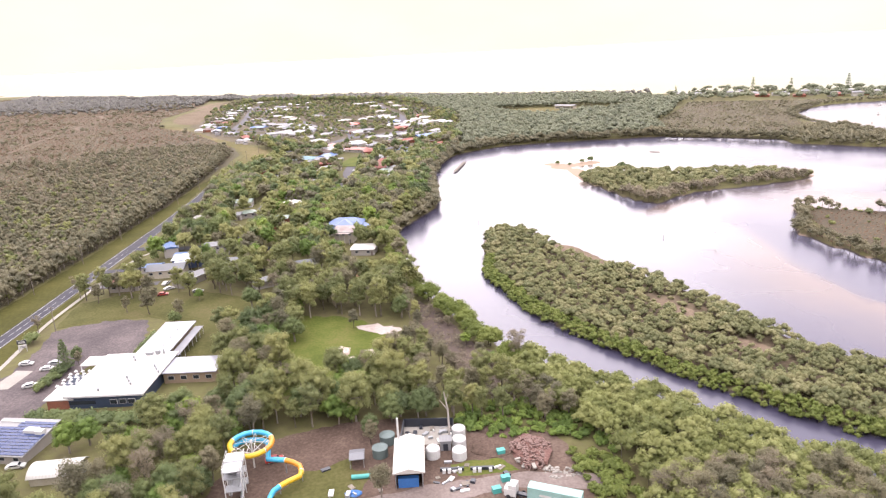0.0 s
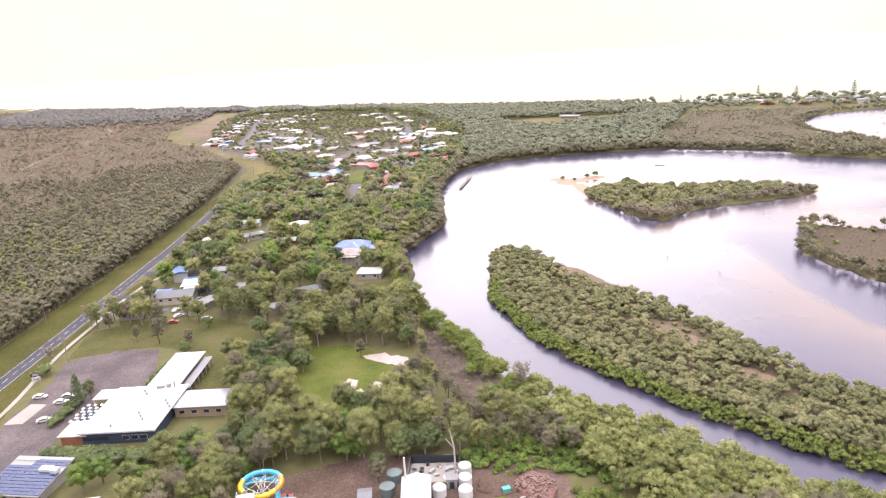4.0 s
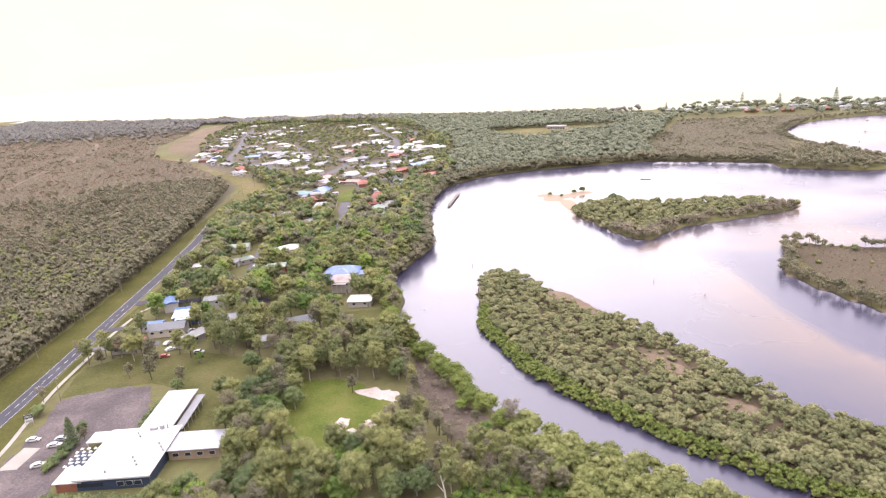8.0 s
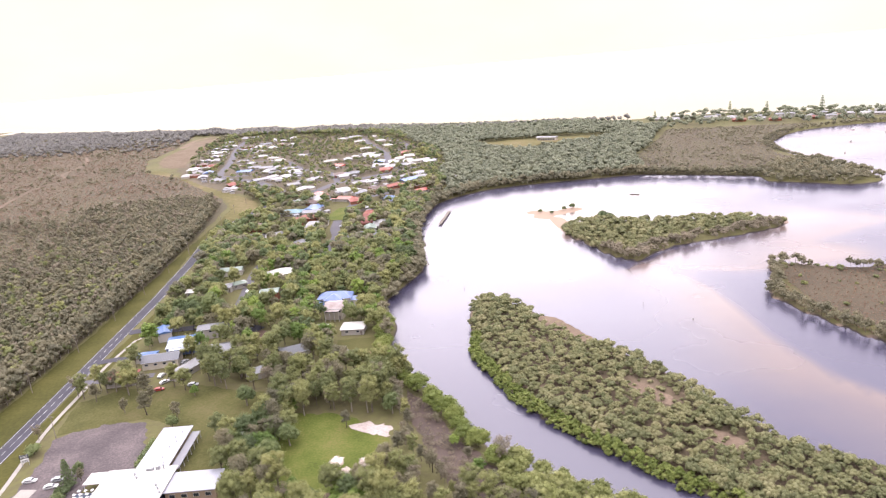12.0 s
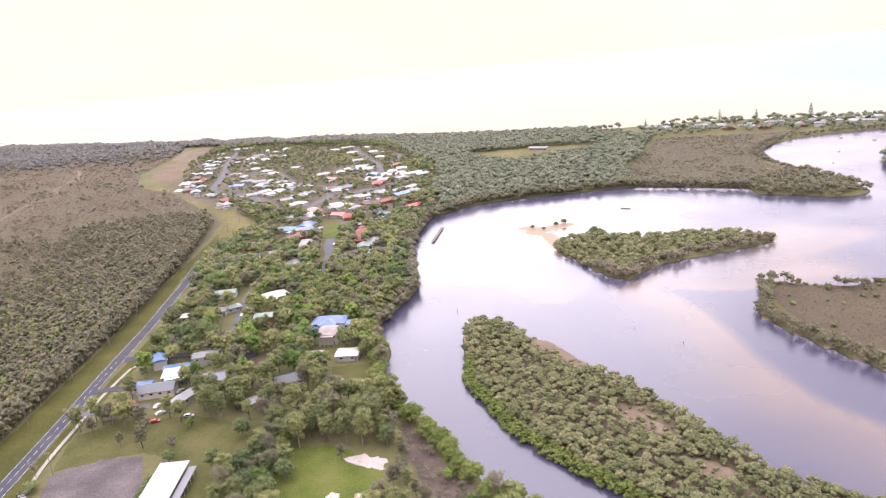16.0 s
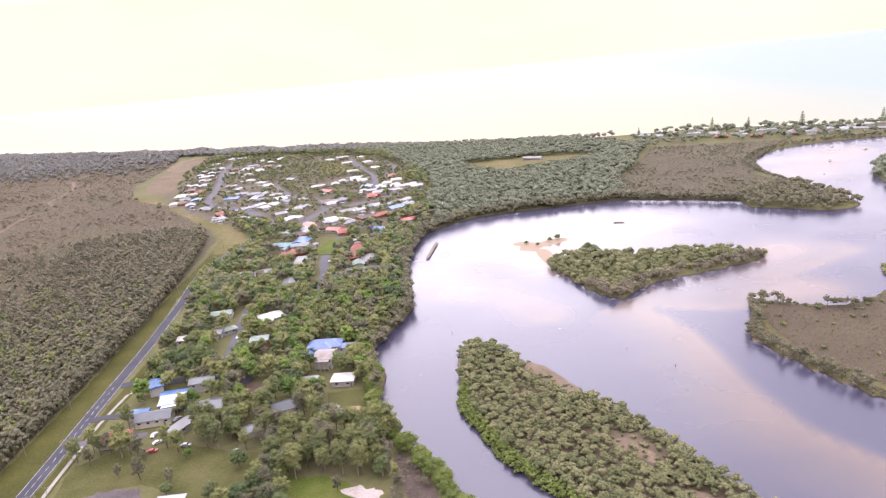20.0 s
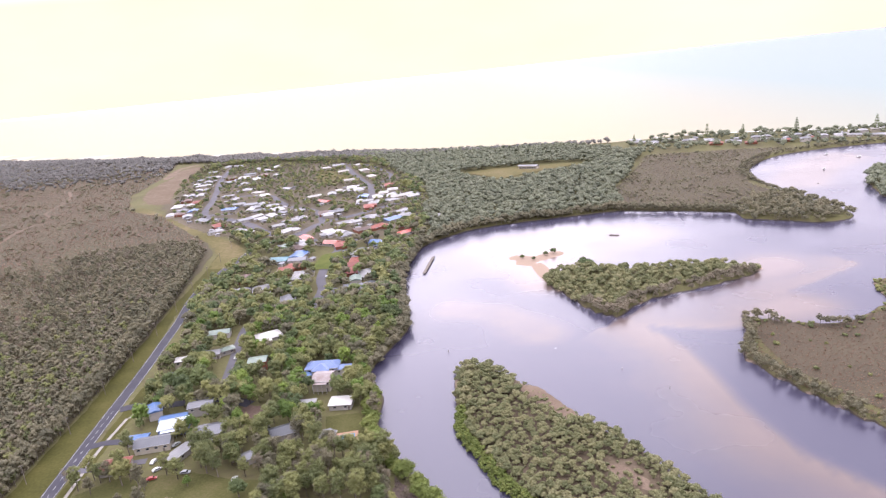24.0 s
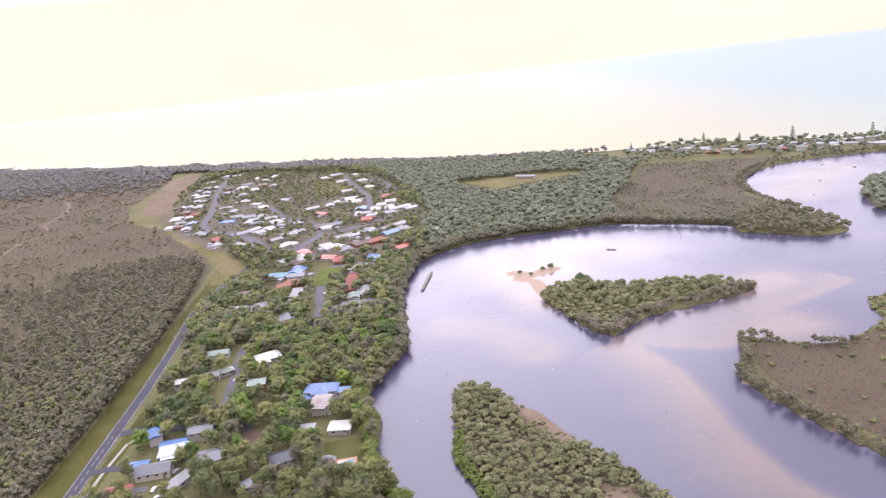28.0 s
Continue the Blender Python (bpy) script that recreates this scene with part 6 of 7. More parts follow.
def woods(name, label, spots, sizes, mats, seed, R, z0, z1, many, leaves, leaf, size=(0.34, 0.52), core=0.8, squash=0.8, top=0.35, girth=0.14, kinds=6, base=None, category="trees", quads=True):
    """A stand of trees nobody could count: one mesh, of several tree shapes turned and scaled. mats: leaves and bark."""
    rng = np.random.default_rng(seed)
    shapes = []
    for k in range(kinds):
        mids, radii = lobes(rng, many, R, z0, z1, size, top)
        v, f = leaf_cloud(rng, mids, radii, leaves, leaf, core, squash, quads)
        h = z0 + (z1 - z0) * 0.55
        a = np.array([0, 2.09, 4.19])
        t = np.vstack([np.stack([girth * np.cos(a), girth * np.sin(a), 0 * a - 0.6], 1), np.stack([girth * 0.5 * np.cos(a) + 0.2, girth * 0.5 * np.sin(a), 0 * a + h], 1)])
        tf = np.array([(0, 1, 4), (0, 4, 3), (1, 2, 5), (1, 5, 4), (2, 0, 3), (2, 3, 5)])
        shapes.append((np.vstack([v, t]), np.vstack([f, tf + len(v)]), np.r_[np.zeros(len(f), int), np.ones(6, int)]))
    vs, fs, ms, tones, k = [], [], [], [], 0
    zs = land_height(spots) if base is None else np.full(len(spots), base)
    for (x, y), z, s in zip(spots, zs, sizes):
        v, f, mi = shapes[rng.integers(kinds)]
        t = rng.uniform(0, 6.28)
        c, sn = math.cos(t), math.sin(t)
        sx = s * rng.uniform(0.85, 1.15)
        vs.append(np.c_[(v[:, 0] * c - v[:, 1] * sn) * sx + x, (v[:, 0] * sn + v[:, 1] * c) * sx + y, v[:, 2] * s + z])
        fs.append(f + k)
        ms.append(mi)
        tones.append(np.full(len(v), rng.random(), np.float32))
        k += len(v)
    if not vs:
        return None
    ob = triangles(name, np.vstack(vs), np.vstack(fs), mats[0])
    ob.data.materials.append(mats[1])
    ob.data.attributes.new("tone", "FLOAT", "POINT").data.foreach_set("value", np.concatenate(tones))
    ob.data.polygons.foreach_set("material_index", np.concatenate(ms).astype(np.int32))
    return tagged(ob, label, category, kind="stuff")


def cover(name, label, spots, material, seed, tall, leaf, each=3, category="shrubs", base=None):
    """Low growth nobody could count: tufts of small leaf blades over the given spots, one mesh."""
    rng = np.random.default_rng(seed)
    mid = np.repeat(np.asarray(spots, float), each, 0)
    mid = mid + rng.normal(0, leaf * 1.1, mid.shape)
    z = (land_height(mid) if base is None else np.full(len(mid), base)) + tall * rng.uniform(0.15, 1.0, len(mid))
    c = np.c_[mid, z]
    nrm = np.c_[rng.normal(0, 0.4, (len(mid), 2)), np.ones(len(mid))]
    a = np.cross(nrm, rng.normal(size=nrm.shape))
    a /= np.linalg.norm(a, axis=1)[:, None]
    b = np.cross(nrm, a)
    b /= np.linalg.norm(b, axis=1)[:, None]
    s = leaf * rng.uniform(0.5, 1.3, (len(mid), 1))
    v = np.stack([c - b * s, c + a * s, c + b * s * 0.7], 1).reshape(-1, 3)
    return tagged(triangles(name, v, np.arange(len(v)).reshape(-1, 3), material), label, category, kind="stuff")


road_line, lanes = smooth(MAIN, 6), [(smooth(p, 6), w) for p, w in STREETS.values()]
OPEN = [smooth(p, 6, True) for p in (
    [(-150, 160), (-150, 240), (-136, 248), (-112, 250), (-108, 200), (-125, 165)],
    [(-55, 236), (-40, 238), (-19, 230), (-19, 206), (-24, 192), (-38, 186), (-54, 188), (-57, 205)],
    [(-172, 592), (-188, 600), (-191, 635), (-208, 678), (-248, 737), (-289, 785), (-344, 847), (-376, 921), (-366, 930), (-312, 858), (-261, 780), (-212, 717), (-176, 668), (-163, 628)], [(-392, 998), (-412, 1080), (-412, 1182), (-425, 1254), (-405, 1306), (-379, 1271), (-364, 1184), (-358, 1050), (-334, 943), (-362, 947)],
    [(62, 935), (104, 842), (165, 864), (232, 898), (222, 935), (160, 948)],
    [(-50, 308), (-28, 308), (-27, 278), (-48, 278)], [(-124, 160), (-124, 178), (-86, 176), (-84, 162), (-100, 157)], [(-92, 170), (-72, 174), (-70, 190), (-92, 190)], [(-108, 130), (-108, 151), (-88, 151), (-86, 128)], [(-92, 560), (-86, 600), (-70, 606), (-64, 570)])]


def free(xy, gap=2.0, houses=1.0, front=0.0):
    """Which spots stand clear of roads, houses and open ground."""
    ok = away(xy, road_line) > 5.5 + gap
    ok &= ~((xy[:, 0] > -181) & (xy[:, 0] < -150) & (xy[:, 1] < 372) & (xy[:, 1] > 60))
    for line, w in [(lanes[0][0], 9.5), (lanes[1][0], 12.0)] + lanes[2:]:
        ok &= away(xy, line) > w / 2 + gap
    for p in OPEN:
        ok &= ~inside(xy, p)
    for x, y, r in clear_spots:
        ok &= np.hypot(xy[:, 0] - x, xy[:, 1] - y) > r * houses + gap
        if front:
            ok &= np.hypot(xy[:, 0] - x, xy[:, 1] - y + r * 0.9) > front * r
    return ok


def scatter(poly, gap, seed, jitter=0.42):
    poly = np.array(poly, float)
    rng = np.random.default_rng(seed)
    x0, y0 = poly.min(0)
    x1, y1 = poly.max(0)
    gx_, gy_ = np.meshgrid(np.arange(x0, x1, gap), np.arange(y0, y1, gap * 0.87))
    gx_ = gx_ + (np.arange(gx_.shape[0]) % 2)[:, None] * gap / 2
    p = np.stack([gx_.ravel(), gy_.ravel()], 1) + rng.uniform(-jitter, jitter, (gx_.size, 2)) * gap
    return p[inside(p, poly)]


def lump(xy, scale, seed=0):
    """Smooth chance in 0..1 over the plan, for thin and dense stands."""
    return np.array([0.5 + 0.5 * noise.noise((x / scale, y / scale, 3.7 * seed)) for x, y in xy])


tree_group = "trees round the club and the riverside houses"
P_TREE = [
    tree_proto("eucalyptus_tree", "tall eucalypt with an open olive-green crown", tree_group, 1, 3.9, 3.6, 12.4, 38, 112, 0.21, M_EUC, 0.26, (0.16, 0.27), 0.6, 1.0, 0.75),
    tree_proto("eucalyptus_tree", "leaning eucalypt with a ragged olive crown", tree_group, 2, 3.6, 3.2, 11.6, 34, 112, 0.21, M_EUC, 0.24, (0.16, 0.28), 0.6, 1.0, 0.75),
    tree_proto("eucalyptus_tree", "broad eucalypt with yellow-green foliage", tree_group, 3, 4.8, 3.0, 10.8, 44, 112, 0.22, M_EUC, 0.28, (0.15, 0.25), 0.6, 1.0, 0.6),
    tree_proto("eucalyptus_tree", "thin grey-barked eucalypt with sparse leaves", tree_group, 4, 3.2, 3.6, 11.4, 30, 102, 0.19, M_GREY, 0.2, (0.16, 0.27), 0.0, 1.1, 0.8),
    tree_proto("fig_tree", "dense dark green rounded tree", tree_group, 5, 4.8, 1.8, 8.8, 42, 112, 0.21, M_DARK, 0.35, (0.17, 0.28), 0.66, 0.95, 0.55),
    tree_proto("mango_tree", "dense bright green rounded tree", tree_group, 6, 3.9, 1.6, 7.8, 34, 112, 0.20, M_LUSH, 0.28, (0.18, 0.29), 0.66, 0.95, 0.55),
    tree_proto("paperbark_tree", "slender paperbark with dull olive leaves", tree_group, 7, 2.8, 2.4, 9.8, 28, 108, 0.20, M_OLIVE, 0.2, (0.18, 0.3), 0.6, 1.1, 0.8),
    tree_proto("paperbark_tree", "paperbark with brownish thin foliage", tree_group, 8, 3.1, 2.4, 9.0, 30, 105, 0.20, M_OLIVE, 0.2, (0.17, 0.28), 0.3, 1.1, 0.7),
]
NEARLAND = [(-148, 262), (-88, 262), (-90, 240), (-86, 212), (-72, 206), (-70, 186), (-88, 172), (-126, 164), (-126, 120), (-60, 116), (-57, 154), (-20, 163), (20, 157), (36, 138), (60, 120), (80, 132), (50, 166),
            (30, 186), (14, 200), (4, 176), (-10, 184), (-18, 214), (-20, 240), (-14, 262), (-22, 275), (-26, 300), (-26, 325), (-34, 352), (-24, 382), (-14, 414), (-16, 450), (-62, 452), (-150, 452), (-158, 375), (-148, 360), (-146, 270)]
spots = scatter(NEARLAND, 5.7, 31)
spots = spots[free(spots, 2.0, 0.8, 0.8)]
spots = spots[((lump(spots, 16, 21) > 0.27) | (spots[:, 1] < 176) & (spots[:, 0] < -58)) & ~((spots[:, 0] > 17) & (spots[:, 1] < 192))]
# leave the dry lawn behind the club mostly open, and the mud flat bare
lawn_zone = inside(spots, np.array([(-152, 236), (-92, 226), (-92, 206), (-80, 206), (-78, 224), (-68, 236), (-68, 258), (-90, 266), (-146, 270)]))
mud_zone = inside(spots, np.array([(-16, 254), (-8, 240), (2, 214), (14, 197), (24, 186), (24, 176), (13, 172), (4, 186), (-4, 213), (-12, 236)]))
rng_t = np.random.default_rng(77)
open_zone = inside(spots, np.array([(-150, 270), (-96, 270), (-94, 296), (-84, 300), (-84, 318), (-98, 336), (-120, 346), (-152, 346)]))
spots = spots[~mud_zone & (~open_zone | (rng_t.random(len(spots)) < 0.7)) & (~lawn_zone | (rng_t.random(len(spots)) < 0.10))]
near_rank = np.argsort(spots[:, 1])
things, rest = spots[near_rank[:290]], spots[near_rank[290:]]
started = set()
for x, y in things:
    lush = noise.noise((x / 26, y / 26, 4.0))
    u = rng_t.random()
    if y < 172 and x < -60:
        k = (2, 7, 5, 0, 4, 3)[int(u * 6)]
    elif x > 22:
        k = (5, 7, 6, 7)[int(u * 4)]
    elif lush > 0.18:
        k = (5, 4, 2, 5)[int(u * 4)]
    else:
        k = (0, 1, 2, 0, 6, 7, 3, 1)[int(u * 8)]
    s = rng_t.uniform(0.8, 1.25)
    m = pose(x, y, ground_z(x, y), 0, 0, rng_t.uniform(0, 360)) @ Matrix.Diagonal((s, s, s * rng_t.uniform(0.85, 1.1), 1))
    if k in started:
        copy_thing(P_TREE[k], m)
    else:
        started.add(k)
        P_TREE[k].matrix_basis = m

LEAF = lambda mat: (mat, M_BARK)
u = rng_t.random(len(rest))
for mat, lo, hi, lab, sd in ((M_EUC, 0.0, 0.5, "eucalypts with olive-green crowns", 40), (M_OLIVE, 0.5, 0.68, "dull olive paperbarks", 41), (M_LUSH, 0.68, 0.84, "bright green garden trees", 42), (M_DARK, 0.84, 1.01, "dark green garden trees", 43)):
    sel = rest[(u >= lo) & (u < hi)]
    woods("grove", lab + " round the riverside houses", sel, rng_t.uniform(0.75, 1.2, len(sel)), LEAF(mat), sd, 4.3, 2.4, 10.6, 22, 30, 0.46, (0.18, 0.3), 0.68, 1.0, 0.6, quads=False)

# woods further up, among and beyond the town
TOWN = [(-160, 452), (-16, 452), (-17, 490), (-15, 530), (-8, 570), (3, 608), (14, 640), (6, 700), (14, 790), (10, 880), (-20, 980), (-60, 1140), (-110, 1180), (-330, 1290), (-400, 1250), (-345, 1000), (-300, 850), (-215, 735), (-168, 650), (-178, 560), (-172, 470)]
TOWN_CORE = np.array([(-150, 690), (-215, 715), (-300, 830), (-345, 960), (-355, 1200), (-300, 1260), (-200, 1200), (-110, 1150), (-20, 1000), (-10, 860), (14, 800), (10, 690), (-40, 640), (-100, 640)], float)
spots = scatter(TOWN, 5.6, 51)
spots = spots[free(spots, 0.8, 1.05, 1.0)]
thick = lump(spots, 60, 2) + np.where(spots[:, 1] < 545, 0.5, 0.0) + np.where(spots[:, 0] > -40, 0.25, 0.0) + np.where(spots[:, 1] > 1000, 0.1, 0.0)
spots = spots[rng_t.random(len(spots)) < thick * np.where((spots[:, 1] > 640) & (spots[:, 0] < -10) & inside(spots, TOWN_CORE), 0.6, 0.95)]
u = rng_t.random(len(spots))
for mat, lo, hi, lab, sd in ((M_EUC, 0.0, 0.45, "olive-green eucalypts", 60), (M_OLIVE, 0.45, 0.7, "dull olive trees", 61), (M_DARK, 0.7, 1.01, "dark green garden trees", 62)):
    sel = spots[(u >= lo) & (u < hi)]
    woods("grove", lab + " among the town's houses", sel, rng_t.uniform(0.5, 0.85, len(sel)) * np.where(inside(sel, TOWN_CORE), 0.85, 1.35), LEAF(mat), sd, 4.4, 2.4, 9.4, 9, 13, 0.9, (0.28, 0.44), quads=False)

FORESTN = [(6, 608), (30, 632), (54, 646), (92, 655), (148, 657), (200, 656), (208, 672), (216, 735), (258, 808), (300, 910), (322, 940), (240, 1085), (60, 1150), (-100, 1220), (-60, 1140), (-20, 980), (12, 880), (18, 790), (8, 700), (14, 650)]
spots = scatter(FORESTN, 5.8, 52)
spots = spots[free(spots, 1.0)]
half = rng_t.random(len(spots)) < 0.55
woods("woodland", "dense dull green coastal woodland beyond the river", spots[half], rng_t.uniform(0.5, 0.95, half.sum()), LEAF(M_FAR_HAZE), 63, 4.4, 3.0, 9.6, 6, 12, 0.95, (0.34, 0.52), 0.85, quads=False)
woods("woodland", "olive coastal woodland beyond the river", spots[~half], rng_t.uniform(0.5, 0.95, (~half).sum()), LEAF(M_FARDARK_HAZE), 64, 4.3, 3.0, 9.6, 6, 12, 0.95, (0.34, 0.52), 0.85, quads=False)
COASTBELT = np.vstack([coast[(coast[:, 0] < 330) & (coast[:, 0] > -1060)] + (0, -12), [(-1040, 1720), (-820, 1600), (-500, 1400), (-330, 1292), (-110, 1185), (60, 1120), (250, 1075)]])
spots = scatter(COASTBELT, 8.5, 53)
woods("woodland", "low dark coastal woodland behind the beach", spots, rng_t.uniform(0.7, 1.05, len(spots)), LEAF(M_RIDGE_HAZE), 65, 5.4, 1.2, 7.0, 3, 9, 1.9, (0.5, 0.7), quads=False)
FARHEATH = [(-436, 1160), (-446, 1300), (-470, 1405), (-820, 1605), (-1060, 1750), (-1000, 1480), (-860, 1260), (-640, 1190)]
spots = scatter(FARHEATH, 9.0, 153)
spots = spots[rng_t.random(len(spots)) < np.clip((spots[:, 1] - 1150 + 0.12 * (spots[:, 0] + 430)) / 260, 0.12, 0.9) * (0.5 + lump(spots, 80, 33))]
woods("woodland", "dull olive woodland at the end of the heath", spots, rng_t.uniform(0.6, 1.0, len(spots)), LEAF(M_RIDGE_HAZE), 165, 4.8, 1.0, 5.5, 3, 10, 1.5, (0.45, 0.65), quads=False)
VILLAGE = [(300, 940), (440, 905), (500, 868), (600, 850), (900, 828), (900, 896), (690, 948), (580, 993), (505, 1036), (430, 1066), (325, 1076)]
spots = scatter(VILLAGE, 9.5, 54)
spots = spots[free(spots, 0.5, 0.8)]
spots = spots[rng_t.random(len(spots)) < 0.34]
woods("grove", "dark trees among the beach village houses", spots, rng_t.uniform(0.6, 1.1, len(spots)), LEAF(M_FAR_HAZE), 66, 4.2, 1.8, 7.5, 5, 10, 1.2, (0.4, 0.6))

# forest and heath west of the road
FORESTW = [(-186, 215), (-185, 350), (-187, 437), (-190, 520), (-198, 600), (-206, 660), (-250, 700), (-340, 690), (-430, 650), (-390, 560), (-330, 440), (-270, 330), (-222, 215)]
spots = scatter(FORESTW, 4.4, 55)
gone = lump(spots, 45, 5)
deep_in = (-183 - spots[:, 0]) - np.clip(spots[:, 1] - 500, 0, 200) * 0.12
spots = spots[rng_t.random(len(spots)) < np.clip(1.45 - deep_in / 125 + (gone - 0.5) * 0.9, 0.10, 1.0)]
u = rng_t.random(len(spots)) + np.clip((spots[:, 1] - 350) / 900, 0, 0.3)
for mat, lo, hi, lab, sd in ((M_EUC, -1, 0.24, "olive eucalypt forest beside the road", 67), (M_OLIVE, 0.24, 0.95, "dull olive paperbark forest beside the road", 68), (M_GREY, 0.95, 2, "thin grey-brown paperbark forest", 69)):
    sel = spots[(u >= lo) & (u < hi)]
    woods("forest", lab, sel, rng_t.uniform(0.7, 1.1, len(sel)), LEAF(mat), sd, 3.1, 1.2, 7.0, 7, 14, 0.52, (0.26, 0.38), 0.75, 0.9, 0.5, quads=False)
edge_row = smooth([(-187, 215), (-186, 350), (-188, 437), (-193, 520), (-201, 600), (-216, 668)], 4.4)
edge_row = np.vstack([edge_row, edge_row + (-5.5, 2.0)]) + rng_t.uniform(-1.4, 1.4, (2 * len(edge_row), 2))
woods("forest", "tall grey-trunked trees along the forest's edge", edge_row, rng_t.uniform(1.0, 1.45, len(edge_row)), LEAF(M_OLIVE), 172, 2.9, 1.6, 7.2, 10, 22, 0.36, (0.24, 0.36), 0.7, 1.0, 0.6, girth=0.16, quads=False)
thicket = scatter(FORESTW, 3.0, 157)
cover("undergrowth", "olive undergrowth of the roadside forest", thicket, M_OLIVE, 171, 2.4, 0.8, 3)
HEATH = [(-192, 215), (-192, 430), (-198, 560), (-204, 640), (-216, 692), (-254, 750), (-316, 855), (-380, 915), (-424, 1040), (-428, 1180), (-446, 1300), (-470, 1410), (-820, 1610), (-1100, 1780), (-1280, 1880), (-880, 1280), (-620, 900), (-460, 660), (-320, 420), (-225, 215)]
spots = scatter(HEATH, 6.4, 56)
fine = scatter(HEATH, 4.2, 156)
fine = fine[away(fine, smooth(HEATH_TRACK, 8)) > 3.6]
cover("heath", "low brown wallum heath", fine, M_HEATH, 170, 0.9, 1.15, 4)
mounds = spots[(rng_t.random(len(spots)) < 0.3) & (lump(spots, 55, 7) > 0.5)]
woods("shrubs", "olive-brown shrubs scattered over the heath", mounds, rng_t.uniform(0.5, 1.1, len(mounds)), LEAF(M_HEATH), 70, 2.6, 0.3, 1.5, 2, 12, 0.6, (0.4, 0.6), 0.8, 0.6, girth=0.05, category="shrubs", quads=False)
spots = spots[rng_t.random(len(spots)) < 0.012 + 0.10 * (lump(spots, 90, 8) > 0.6)]
woods("woodland", "scattered olive trees standing in the heath", spots, rng_t.uniform(0.5, 0.95, len(spots)), LEAF(M_OLIVE), 71, 3.4, 2.0, 6.0, 4, 10, 1.0, (0.36, 0.54), quads=False)

# mangroves
near_bank = np.vstack([bank[(bank[:, 1] > 104) & (bank[:, 1] < 200) & (bank[:, 0] > 19)], [(12, 176), (24, 164), (34, 150), (38, 134), (38, 108), (70, 100)]])
spots = scatter(near_bank, 4.4, 57)
woods("mangrove_thicket", "dense olive-green mangroves along the near bank", spots, rng_t.uniform(0.8, 1.35, len(spots)), LEAF(leafage("bank mangrove leaves", [(0.078, 0.094, 0.03), (0.13, 0.148, 0.046), (0.185, 0.198, 0.075)])), 72, 3.5, 1.2, 5.6, 18, 34, 0.32, (0.2, 0.31), 0.7, quads=False, category="mangroves")
paper = scatter([(38, 126), (54, 134), (72, 130), (90, 124), (88, 112), (50, 112)], 4.4, 69)
for x, y in np.vstack([paper, scatter([(17, 172), (31, 170), (28, 158), (18, 160)], 4.6, 70)]):
    s = rng_t.uniform(0.7, 1.0)
    copy_thing(P_TREE[(7, 3, 6, 7)[rng_t.integers(4)]], place(x, y, x * 31) @ Matrix.Diagonal((s, s, s * 0.9, 1)))
mang = tree_proto("mangrove_tree", "rounded olive-green mangrove on the mud bank", "mangroves along the bank", 91, 3.2, 0.8, 4.8, 24, 60, 0.27, M_FRINGE, 0.16, (0.2, 0.32), 0.66)
line = smooth([(20, 193), (14, 205), (4, 226), (-4, 245), (-14, 263), (-22, 285), (-25, 305), (-24, 325), (-33, 350)], 4.2)
copies(mang, [pose(x - 2.5 + rng_t.uniform(-2.5, 1.5), y + rng_t.uniform(-2, 2), 1.2, 0, 0, rng_t.uniform(0, 360)) @ Matrix.Diagonal((s, s, s * 0.95, 1)) for (x, y), s in zip(line, rng_t.uniform(0.95, 1.5, len(line)))])
bank_up = smooth([(-32, 354), (-22, 382), (-10, 414), (-12, 450), (-14, 490), (-12, 530), (-5, 570), (6, 605), (28, 628), (52, 643), (91, 651), (147, 653), (198, 653), (227, 639), (250, 628), (290, 602)], 4.0)
both = np.vstack([bank_up, bank_up + (-4, 2)])
woods("mangrove_thicket", "dull green mangroves along the far bank", both + rng_t.uniform(-1.5, 1.5, both.shape), rng_t.uniform(0.9, 1.6, len(both)), LEAF(M_OLIVE), 73, 3.0, 0.6, 5.0, 8, 22, 0.55, (0.32, 0.48), quads=False, category="mangroves")

isle = isles[0]
spots = scatter(isle, 3.2, 58)
d_edge = away(spots, isle, True)
bare = np.zeros(len(spots), bool)
for p in ([(43, 326), (58, 320), (73, 290), (73, 279), (61, 280), (50, 304)], [(70, 250), (80, 246), (88, 228), (84, 218), (76, 226), (70, 238)], [(84, 208), (94, 204), (98, 196), (90, 192), (84, 198)]):
    bare |= inside(spots, np.array(p, float))
thin = lump(spots, 22, 9)
spots, d_edge = spots[~bare & ((thin > 0.12) | (d_edge < 6))], d_edge[~bare & ((thin > 0.12) | (d_edge < 6))]
soil = scatter([(47, 326), (58, 320), (68, 298), (84, 262), (92, 224), (98, 198), (86, 194), (72, 236), (54, 302)], 4.2, 67)
woods("shrubs", "small olive shrubs on the island's bare ground", soil, rng_t.uniform(0.3, 0.7, len(soil)), LEAF(M_MANG), 86, 2.4, 0.2, 2.0, 5, 26, 0.32, (0.34, 0.5), quads=False, category="shrubs")
# the western waterside carries the brighter river mangroves
west = smooth([(15, 300), (14, 280), (21, 258), (29, 235), (44, 211), (64, 185), (86, 161), (104, 147), (140, 125)], 5)
fr = (away(spots, west) < 4.0)
strip_w = np.vstack([smooth(west, 1.9) + (k * 1.15, k * 0.8) for k in (-0.6, 0.8, 2.2)])
strip_w = strip_w + rng_t.normal(0, 0.45, strip_w.shape)
